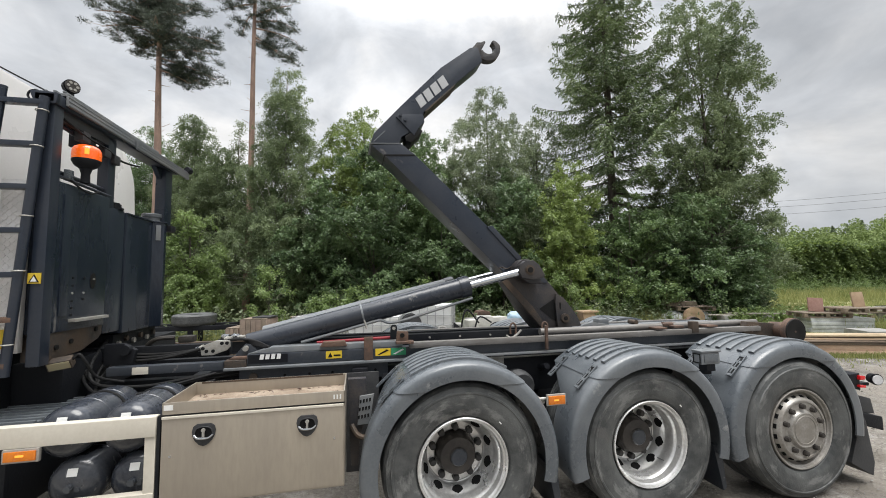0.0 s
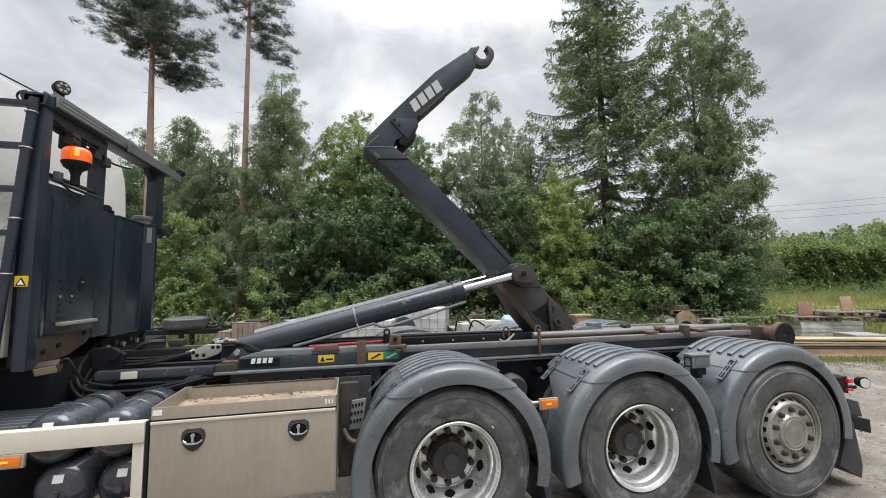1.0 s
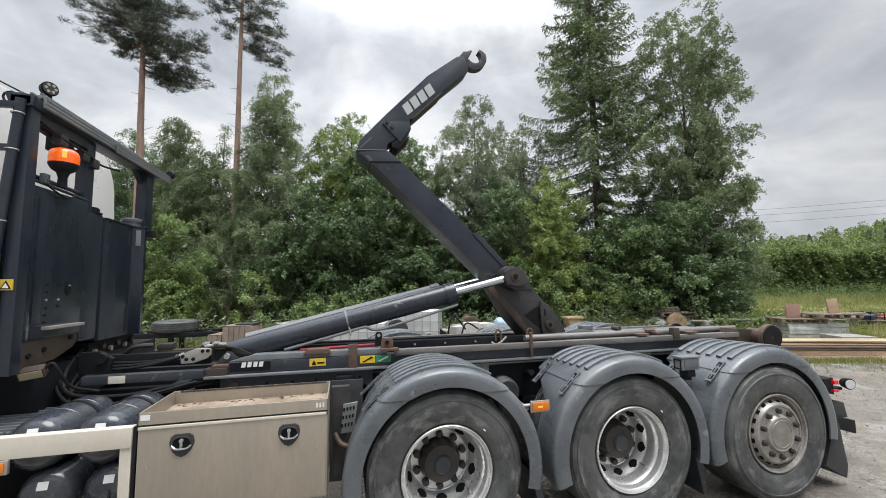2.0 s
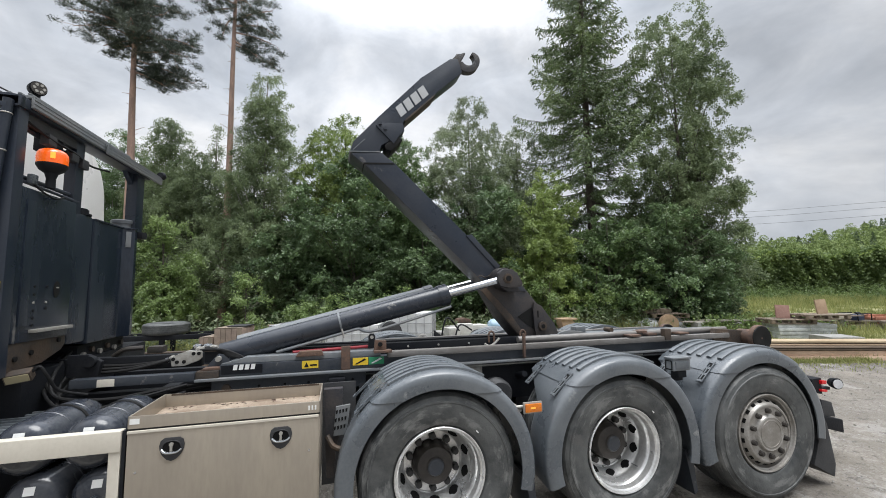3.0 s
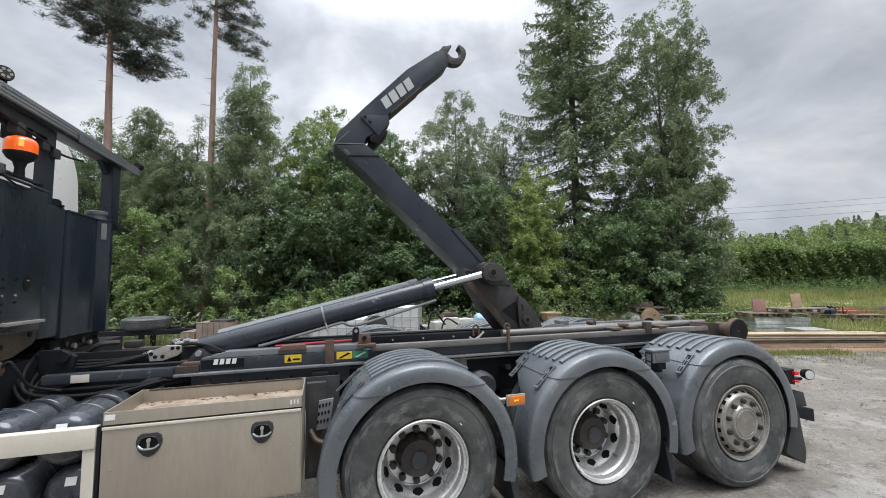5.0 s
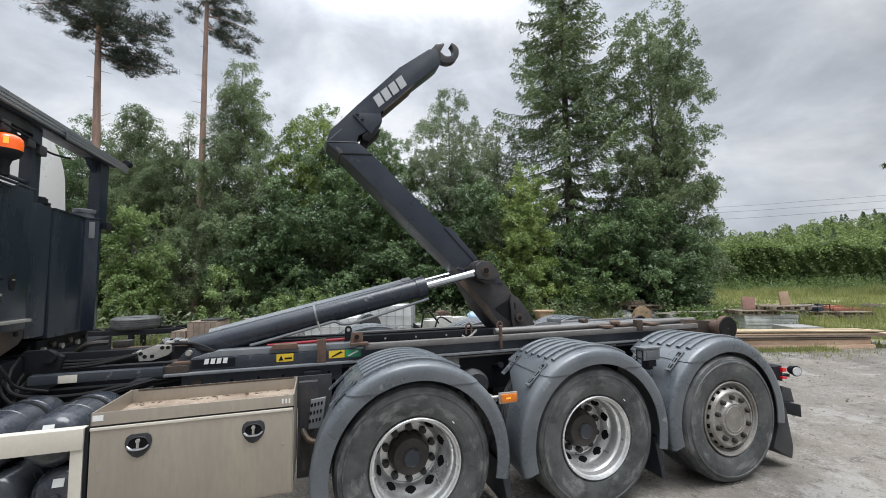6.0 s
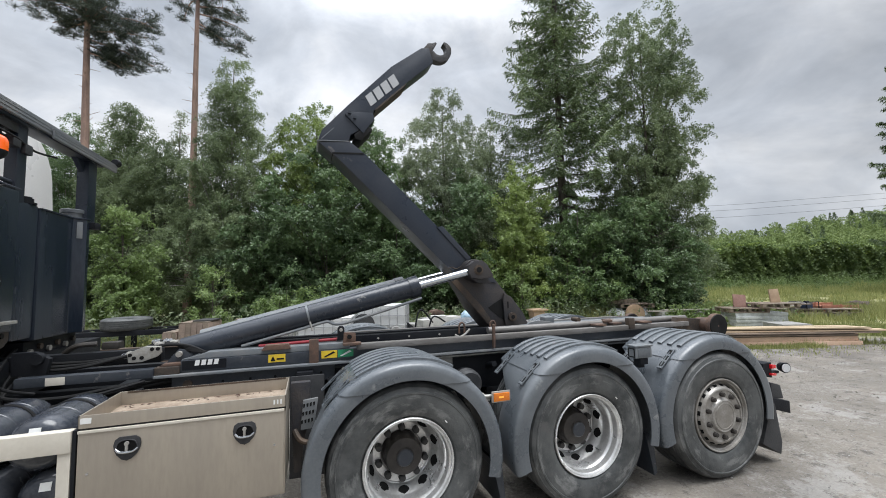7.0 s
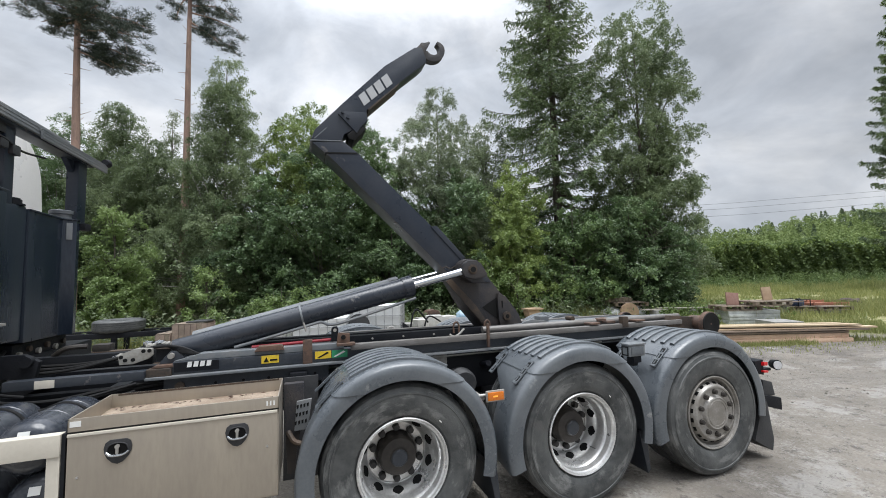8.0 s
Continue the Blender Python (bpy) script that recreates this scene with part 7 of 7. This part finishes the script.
# beam added to fill the dark clutter below the crates
sb = thing("clutter_beam", -3.9, 7.3, 0.0, "dark beam on blocks, added for the dark clutter before the crates", "beam")
put = placed(pose(-3.9, 7.3, 0.0, 0, 0, -4))
part("web", put(box(-1.9, 1.7, -0.01, 0.01, 0.15, 0.395)), BLACK, sb)
for z in (0.13, 0.395):
    part("flange", put(box(-1.9, 1.7, -0.09, 0.09, z, z + 0.02, 0.003)), GREASE if z > 0.2 else BLACK, sb)
for x in (-1.4, 0.0, 1.3):
    part("support_block", put(box(x - 0.1, x + 0.1, -0.12, 0.12, 0.0, 0.13, 0.01)), GREASE, sb)

crate(-2.98, 8.0, 0.0, 0.60, 0.7, 0.84, -10, "tall weathered wooden crate of upright boards")
crate(-2.20, 8.1, 0.0, 0.70, 0.7, 0.62, -18, "low weathered wooden crate beside the boards")
crate(-3.47, 8.05, 0.0, 0.28, 0.6, 0.64, -12, "narrow weathered wooden crate")
solid("sheet", placed(pose(-2.85, 8.0, 0.846, 0, 0, -14))(box(-0.2, 0.2, -0.25, 0.25, 0.0, 0.03, 0.006)), FLAP, "dark rubber sheet lying on the tall crate", "sheet")
bs = thing("board_stack", -2.35, 8.1, 0.628, "loose grey boards lying on the crates", "boards")
for k in range(5):
    put = placed(pose(-2.0 + 0.07 * k, 8.0 + 0.05 * k, 0.628 + 0.044 * k, 0, 0, -12 + 6 * (k % 3)))
    part("board", put(box(-0.58 + 0.09 * (k % 2), 0.55, -0.06, 0.06, 0.0, 0.03, 0.003)), WOOD, bs)

ibc_tank(1.15, 7.45, -18, 1.12, "white liquid container in a steel cage on a pallet")
ibc_tank(-0.20, 7.05, -14, 0.92, "low white liquid container in a steel cage")
ibc_tank(-1.45, 7.9, -20, 0.90, "white liquid container in a cage beside the crates")

# clutter between the containers and the grove
for k, (x, y, w, d, h, t) in enumerate(((2.6, 8.3, 0.5, 0.4, 0.62, 10), (3.05, 8.6, 0.4, 0.4, 0.5, -20), (3.3, 8.0, 0.7, 0.4, 0.36, 5), (2.2, 8.7, 0.4, 0.5, 0.45, 30), (5.2, 8.4, 0.8, 0.5, 0.40, -15), (5.9, 8.7, 0.5, 0.5, 0.33, 12))):
    ob = solid("concrete_block", placed(pose(x, y, 0, 0, 0, t))(box(-w / 2, w / 2, -d / 2, d / 2, 0.0, h, 0.02)), CONCRETE, "grey concrete block on the ground", "block", group="concrete blocks")
solid("sack", soft_heap(1, 3.75, 8.6, 0.0, 0.40, 0.32, 0.38), SACK, "crumpled white sack on the ground", "sack", group="sacks")
solid("sack", soft_heap(2, 4.30, 8.4, 0.0, 0.36, 0.3, 0.36), SACK, "crumpled white sack on the ground", "sack", group="sacks")
solid("sack", soft_heap(4, 4.62, 8.7, 0.0, 0.3, 0.3, 0.40), TAN, "brown sack beside the white ones", "sack", group="sacks")
solid("tarpaulin", soft_heap(3, 3.88, 8.62, 0.46, 0.24, 0.2, 0.19), BLUETARP, "crumpled light blue tarpaulin on a sack", "tarpaulin")
pt = thing("planter", 6.42, 8.9, 0.33, "tan tapered planter on a block", "planter")
part("pot", slab([(6.24, 0.334), (6.60, 0.334), (6.68, 0.66), (6.16, 0.66)], 8.72, 9.08, 0.015), TAN, pt)
part("pot_rim", box(6.13, 6.71, 8.68, 9.12, 0.62, 0.67, 0.01), TAN, pt)
solid("concrete_block", box(6.15, 6.70, 8.65, 9.15, 0.0, 0.332, 0.02), CONCRETE, "grey concrete block under the planter", "block", group="concrete blocks")
for k, (x, y, w, d, h, t) in enumerate(((2.35, 7.9, 0.34, 0.3, 0.62, 15), (2.75, 8.0, 0.42, 0.3, 0.70, -8), (3.2, 8.3, 0.5, 0.4, 0.64, 12), (3.55, 7.9, 0.36, 0.3, 0.54, -25), (5.15, 8.2, 0.6, 0.4, 0.48, 8))):
    solid("concrete_block", placed(pose(x, y, 0, 0, 0, t))(box(-w / 2, w / 2, -d / 2, d / 2, 0.0, h, 0.025)), PALESTONE, "pale concrete block standing in the clutter", "block", group="concrete blocks")
mt = thing("electric_motor", 1.32, 6.95, 0.0, "grey round motor on a dark stand", "motor")
part("motor_body", lathe([(0.0, -0.17), (0.10, -0.17), (0.115, -0.15), (0.115, 0.15), (0.10, 0.17), (0.0, 0.17)], 1.32, 6.95, 0.50, 24), CONCRETE, mt)
part("motor_cap", lathe([(0.0, -0.185), (0.06, -0.185), (0.065, -0.168), (0.0, -0.168)], 1.32, 6.95, 0.50, 20), FLAP, mt)
part("motor_stand", box(1.20, 1.44, 6.80, 7.10, 0.0, 0.40, 0.02), BLACK, mt)
wd = thing("steel_ramp", 1.75, 7.15, 0.0, "black steel wedge beside the containers", "ramp")
part("wedge", slab([(1.55, 0.0), (2.15, 0.0), (2.05, 0.36), (1.66, 0.66), (1.58, 0.62)], 7.0, 7.2, 0.015), BLACK, wd)
mc = thing("garden_machine", 3.15, 9.5, 0.0, "small machine with a faded red-brown hood at the grove's edge", "machine")
part("machine_body", box(2.96, 3.38, 9.3, 9.7, 0.12, 0.58, 0.04), BLACK, mc)
part("hood", slab([(2.92, 0.60), (3.40, 0.60), (3.36, 0.70), (3.2, 0.75), (3.0, 0.72)], 9.3, 9.7, 0.03), RUST, mc, "faded red-brown hood")
for xx in (2.95, 3.35):
    part("wheel", lathe([(0.05, -0.05), (0.13, -0.05), (0.15, -0.03), (0.15, 0.03), (0.13, 0.05), (0.05, 0.05)], xx, 9.18, 0.15, 20), RUBBER, mc)
pp = thing("pipe_bundle", 2.4, 7.6, 0.0, "bent grey pipes leaning in the clutter", "pipes")
for k in range(3):
    part("pipe", hose([(1.9 + 0.35 * k, 7.5, 0.02), (2.1 + 0.35 * k, 7.55, 0.9 - 0.2 * k), (2.5 + 0.35 * k, 7.7, 0.55)], 0.022), BLACK, pp)
rl = thing("hose_reel", 0.55, 6.6, 0.0, "black hose reel on the ground", "reel")
part("drum", lathe([(0.0, -0.16), (0.22, -0.16), (0.22, -0.13), (0.13, -0.12), (0.13, 0.12), (0.22, 0.13), (0.22, 0.16), (0.0, 0.16)], 0.55, 6.6, 0.72, 28), FLAP, rl)
part("reel_stand", box(0.40, 0.70, 6.46, 6.74, 0.0, 0.52, 0.02), BLACK, rl)

# stacked slabs right behind the lift frame
for x, y, t, n in ((5.0, 6.3, -18, 7), (6.1, 6.0, -20, 7), (7.3, 5.9, -12, 6), (3.9, 6.6, -22, 6)):
    sk = thing("slab_stack", x, y, 0.0, "stack of grey paving slabs on the ground", "slabs", "slab stacks")
    for k in range(n):
        put = placed(pose(x + 0.02 * math.sin(k * 2.1), y + 0.02 * math.cos(k * 1.7), 0.081 * k, 0, 0, t + 2 * math.sin(k)))
        part("slab", put(box(-0.5, 0.5, -0.35, 0.35, 0.0, 0.078, 0.008)), CONCRETE, sk)

# pallets with sacks in front of the grove
wooden_pallet(10.3, 9.45, 0.0, -20)
wooden_pallet(10.75, 9.35, 0.53, -20, "weathered wooden pallet lying on white sacks")
solid("sack", soft_heap(5, 10.05, 9.4, 0.146, 0.42, 0.32, 0.24), SACK, "white sack standing on a pallet", "sack", group="sacks")
solid("sack", soft_heap(6, 10.95, 9.2, 0.0, 0.45, 0.34, 0.38), SACK, "white sack under a pallet", "sack", group="sacks")
solid("stone_disc", rod((10.42, 8.86, 0.33), (10.47, 9.0, 0.33), 0.33, n=28, bevel=0.03), TAN, "round tan stone disc on its edge", "stone")
crate(10.45, 9.55, 0.68, 0.9, 0.6, 0.14, -15, "flat grey crate on a pallet")

# pallets in the field
for k, (x, y, z, t) in enumerate(((13.0, 6.97, 0.43, -25), (13.75, 6.55, 0.574, -18), (14.9, 7.6, 0.30, -30), (17.1, 7.5, 0.20, -25), (17.9, 7.0, 0.20, -22))):
    wooden_pallet(x, y, z, t, "weathered wooden pallet on stacked goods" if k < 2 else "dark weathered pallet in the grass")
for k, (x, y, w, h) in enumerate(((13.31, 6.82, 0.80, 0.46),)):
    st = thing("wrapped_stack", x, y, 0.0, "pile of pale plastic-wrapped slabs", "stack", "wrapped stacks")
    for q in range(4):
        put = placed(pose(x + 0.03 * math.sin(3 * q + k), y, 0.108 * q, 0, 0, -24 + 3 * math.sin(q)))
        part("wrapped_slab", put(box(-w, w, -0.4, 0.4, 0.0, 0.104, 0.02)), SACK, st)
for x, y, z in ((14.9, 7.6, 0.15), (17.1, 7.5, 0.10), (17.9, 7.0, 0.10)):
    solid("concrete_block", box(x - 0.45, x + 0.45, y - 0.3, y + 0.3, 0.0, 2 * z, 0.02), CONCRETE, "grey concrete block under a pallet", "block", group="concrete blocks")
solid("sheet", placed(pose(12.98, 7.0, 0.575, -8, 4, -22))(box(-0.20, 0.20, -0.02, 0.02, 0.0, 0.42, 0.004)), TERRACOTTA, "red-brown sheet standing on a pallet", "sheet")
solid("sheet", placed(pose(14.0, 6.55, 0.719, -6, -3, -22))(box(-0.15, 0.15, -0.025, 0.025, 0.0, 0.44, 0.004)), TAN, "pale board standing on a pallet", "sheet")
mc = thing("machine", 17.1, 7.5, 0.344, "small dark blue machine in a black frame on a pallet", "machine")
for x, y in ((16.74, 7.22), (17.42, 7.22), (16.74, 7.78), (17.42, 7.78)):
    part("frame_post", rod((x, y, 0.346), (x, y, 0.60), 0.016, n=8), BLACK, mc)
for y in (7.22, 7.78):
    part("frame_bar", rod((16.74, y, 0.59), (17.42, y, 0.59), 0.016, n=8), BLACK, mc)
part("body", box(16.85, 17.25, 7.3, 7.7, 0.346, 0.56, 0.07), DARKBLUE, mc)
part("engine", rod((16.95, 7.4, 0.58), (17.15, 7.4, 0.58), 0.05, n=16), BLACK, mc)
for x, y, z, h, t in ((18.05, 7.35, 0.0, 0.46, -20), (18.75, 7.2, 0.0, 0.44, -26), (18.3, 7.75, 0.0, 0.52, -14)):
    oc = thing("orange_crate", x, y, z, "faded orange plastic crate in the grass", "crate", "orange crates")
    put = placed(pose(x, y, z, 0, 0, t))
    for k in range(4):
        part("slat", put(box(-0.34, 0.34, -0.26, -0.24, h * k / 4 + 0.008, h * (k + 1) / 4 - 0.010, 0.004)), ORANGE, oc)
    part("crate_body", put(box(-0.335, 0.335, -0.238, 0.24, 0.0, h - 0.03, 0.01)), ORANGE, oc)
    for xx in (-0.34, 0.34):
        part("corner_post", put(box(xx - 0.02, xx + 0.02, -0.27, -0.23, 0.0, h + 0.01, 0.004)), ORANGE, oc)
lb = thing("board_stack", 15.6, 7.6, 0.0, "loose weathered boards lying across blocks in the grass", "boards")
for k, (x, y, z, t, l) in enumerate(((15.4, 7.7, 0.47, -24, 1.1), (15.9, 7.5, 0.51, -18, 1.0), (16.2, 7.9, 0.55, -28, 1.2), (15.2, 7.4, 0.43, -20, 0.9))):
    part("board", placed(pose(x, y, z, 0, 0, t))(box(-l, l, -0.09, 0.09, 0.0, 0.035, 0.004)), WOOD if k % 2 else PALEWOOD, lb)
for x in (14.9, 16.3):
    part("support_block", box(x - 0.12, x + 0.12, 7.4, 7.85, 0.0, 0.43, 0.02), CONCRETE, lb)
lb = thing("board_stack", 11.9, 8.3, 0.0, "grey boards lying on low blocks at the grove's edge", "boards")
for x, y, z, t, l in ((11.7, 8.35, 0.40, -20, 1.0), (12.1, 8.15, 0.44, -25, 0.9)):
    part("board", placed(pose(x, y, z, 0, 0, t))(box(-l, l, -0.10, 0.10, 0.0, 0.035, 0.004)), PALEWOOD, lb)
for x, y in ((11.2, 8.5), (12.4, 8.05)):
    part("support_block", box(x - 0.12, x + 0.12, y - 0.15, y + 0.15, 0.0, 0.40, 0.02), CONCRETE, lb)
solid("mulch_heap", soft_heap(9, 21.4, 8.15, -0.05, 0.85, 0.5, 0.30, 0.45), SOIL, "low heap of dark mulch in the grass", "heap")

# stack of planks at the yard's edge
ps = thing("plank_stack", 9.35, 4.4, 0.0, "stack of long fresh-sawn planks and heavy timbers", "planks")
way, rng = -20.0, random.Random(4)
for tier in range(2):
    for row in range(3):
        put = placed(pose(9.2, 4.04, 0.107 * tier, 0, 0, way + rng.uniform(-0.35, 0.35)))
        near = -0.04 + 0.22 * row + rng.uniform(-0.02, 0.02)
        part("timber", put(box(-3.2 + 0.2 * row, 2.36 - 0.35 * row - 0.05 * tier, near, near + 0.205, 0.0, 0.103, 0.008)), NEWWOOD, ps, "heavy squared timber")
ENDS = ((2.35, 2.55, 2.1), (2.75, 1.4, 2.5), (2.95, 2.6, 2.8), (2.5, 2.3, 0.0))
for layer in range(4):
    for row in range(3):
        if layer == 3 and row == 2:
            continue
        a, b = -3.2 + rng.uniform(-0.3, 0.3), ENDS[layer][row] + rng.uniform(-0.06, 0.06)
        yy = 0.05 + 0.21 * row + rng.uniform(-0.035, 0.035) - (0.0, 0.045, 0.01, 0.05)[layer]
        put = placed(pose(9.2, 4.04, 0.219 + 0.054 * layer + rng.uniform(0, 0.010), 0, rng.uniform(-0.12, 0.12), way + rng.uniform(-0.8, 0.8)))
        part("plank", put(box(a, b, yy - 0.095, yy + 0.095, 0.0, 0.034, 0.004)), NEWWOOD if rng.random() < 0.7 else WOOD, ps)
for s in (-2.4, 0.2, 2.3):
    put = placed(pose(9.2 + 0.94 * s, 4.04 - 0.342 * s, 0.0, 0, 0, way))
    part("spacer", put(box(-0.03, 0.03, 0.0, 0.55, 0.2155, 0.2185, 0.0)), WOOD, ps)
solid("sheet", placed(pose(12.9, 5.6, 0.0, 0, 0, -22))(box(-0.42, 0.42, -0.4, 0.4, 0.0, 0.20, 0.02)), CONCRETE, "pale slab pile in the grass", "stack")

# tall grass, weeds and loose stones
def grass_field(seed, n, spot, tall, name, label, lean=0.25, bare=-0.22):
    r = np.random.default_rng(seed)
    x, y = spot(r, n)
    keep = np.array([noise.noise((a * 0.6, b * 0.6, seed)) > bare for a, b in zip(x, y)])
    x, y = x[keep], y[keep]
    m = len(x)
    h = tall * r.uniform(0.35, 1.15, m) * np.array([0.75 + 0.6 * noise.noise((a * 0.4, b * 0.4, 7.0)) for a, b in zip(x, y)])
    a = r.normal(size=(m, 3)) * lean
    a[:, 2] = 1.0
    a = unit(a) * (h / 2)[:, None]
    b = r.normal(size=(m, 3))
    b[:, 2] = 0
    b = unit(b) * (0.003 + 0.0006 * np.hypot(x, y + 2.5))[:, None]
    tagged(new(name, leaves(np.stack([x, y, np.abs(a[:, 2])], 1), a, b, GRASS, name)), label, "grass", kind="stuff")


grass_field(101, 66000, lambda r, n: (lambda x: (x, 7.15 - 0.345 * x + r.uniform(0, 1, n) ** 1.4 * 9))(r.uniform(7.0, 24, n)), 0.26, "field_grass", "rough yellow-green grass of the field", 0.3, -0.02)
grass_field(102, 30000, lambda r, n: (lambda x: (x, 10.4 - 0.05 * x + r.normal(0, 0.6, n)))(r.uniform(-9, 17.5, n)), 0.75, "weeds", "tall weeds along the foot of the grove")
grass_field(103, 40000, lambda r, n: (lambda x: (x, 29.5 - 0.373 * (x - 27) - r.uniform(0, 1, n) ** 1.5 * 9))(r.uniform(19, 70, n)), 0.9, "hedge_weeds", "tall weeds in front of the hedge", 0.2)
grass_field(104, 1300, lambda r, n: (lambda x: (x, 3.75 - 0.28 * (x - 8) + r.normal(0, 0.30, n)))(r.uniform(6.5, 14, n)), 0.10, "yard_edge_grass", "short thin grass at the gravel's edge")


grass_field(105, 50000, lambda r, n: (lambda x: (x, 5.5 + r.uniform(0, 1, n) * np.maximum(24 - 0.36 * (x - 27) - 5.5, 4)))(r.uniform(13, 52, n)), 0.45, "meadow_grass", "rough pale meadow grass behind the pallets", 0.3, -0.06)


grass_field(106, 26000, lambda r, n: (lambda x: (x, 9.3 - 0.22 * (x - 12) + r.normal(0, 0.9, n)))(r.uniform(11.5, 24, n)), 0.62, "pallet_weeds", "tall weeds between and behind the pallets", 0.3)
grass_field(107, 3500, lambda r, n: (lambda s: (9.2 + 0.94 * s - 0.34 * 0.2, 4.04 - 0.342 * s - 0.2 + r.normal(0, 0.09, n)))(r.uniform(-3, 1.3, n)), 0.20, "plank_grass", "thin yellowish grass in front of the planks", 0.35)


def leafy_weeds(seed, n, spot, tall, mat, name, label):
    """Upright leafy stems scattered over a strip."""
    r = np.random.default_rng(seed)
    x, y = spot(r, n)
    h = tall * r.uniform(0.4, 1.2, n)
    per = 16
    i = np.repeat(np.arange(n), per)
    t = r.uniform(0.1, 1, len(i))
    tilt = r.normal(size=(n, 2)) * 0.16
    w = 0.14 * h[i] * (1.15 - t)
    p = np.stack([x[i] + tilt[i, 0] * h[i] * t + r.normal(size=len(i)) * w, y[i] + tilt[i, 1] * h[i] * t + r.normal(size=len(i)) * w, np.maximum(0.05, h[i] * t)], 1)
    a, b = leaf_axes(r, len(p), 0.11, 0.055, -0.3)
    tagged(new(name, leaves(p, a, b, mat, name)), label, "weeds", kind="stuff")


leafy_weeds(111, 2600, lambda r, n: (lambda x: (x, 29.3 - 0.373 * (x - 27) - r.uniform(0, 1, n) ** 1.6 * 5))(r.uniform(24, 72, n)), 1.5, WEED, "hedge_nettles", "tall dark green weeds along the hedge")
leafy_weeds(112, 330, lambda r, n: (lambda x: (x, 8.0 - 0.30 * (x - 13) + r.normal(0, 0.5, n)))(r.uniform(11.0, 15.2, n)), 0.62, LEAF_LIGHT, "pallet_nettles", "light green leafy weeds growing round the pallets")
leafy_weeds(113, 700, lambda r, n: (lambda x: (x, 10.2 - 0.05 * x + r.normal(0, 0.5, n)))(r.uniform(-8, 12.5, n)), 0.85, LEAF_WILLOW, "grove_nettles", "grey-green leafy weeds along the foot of the grove")


def stones(seed, n, y0, y1, least, most, mat, name, label):
    r = np.random.default_rng(seed)
    x, y = r.uniform(2.4, 12, n), r.uniform(y0, y1, n)
    s = least + most * r.uniform(0, 1, n) ** 4.0
    base = np.array([(1, 0, 0), (-1, 0, 0), (0, 1, 0), (0, -1, 0), (0, 0, 0.7), (0, 0, -0.5)], np.float32)
    tri = np.array([(0, 2, 4), (2, 1, 4), (1, 3, 4), (3, 0, 4), (2, 0, 5), (1, 2, 5), (3, 1, 5), (0, 3, 5)], np.int32)
    v = base[None] * r.uniform(0.6, 1.3, (n, 6, 1)) * s[:, None, None]
    an = r.uniform(0, 6.28, n)
    c, q = np.cos(an)[:, None], np.sin(an)[:, None]
    v = np.stack([v[..., 0] * c - v[..., 1] * q, v[..., 0] * q + v[..., 1] * c, v[..., 2]], -1)
    v += np.stack([x, y, s * 0.3 + 0.01], 1)[:, None]
    f = (tri[None] + 6 * np.arange(n, dtype=np.int32)[:, None, None]).reshape(-1, 3)
    me = bpy.data.meshes.new(name)
    me.from_pydata(v.reshape(-1, 3).tolist(), [], f.tolist())
    me.materials.append(mat)
    tagged(new(name, me), label, "stones", kind="stuff")


stones(7, 13000, -2.2, 3.4, 0.0025, 0.0085, PEBBLE, "loose_stones", "small loose stones on the gravel")
stones(8, 2600, 0.2, 3.6, 0.003, 0.016, CLOD, "soil_clods", "dark crumbs of soil scattered over the gravel")
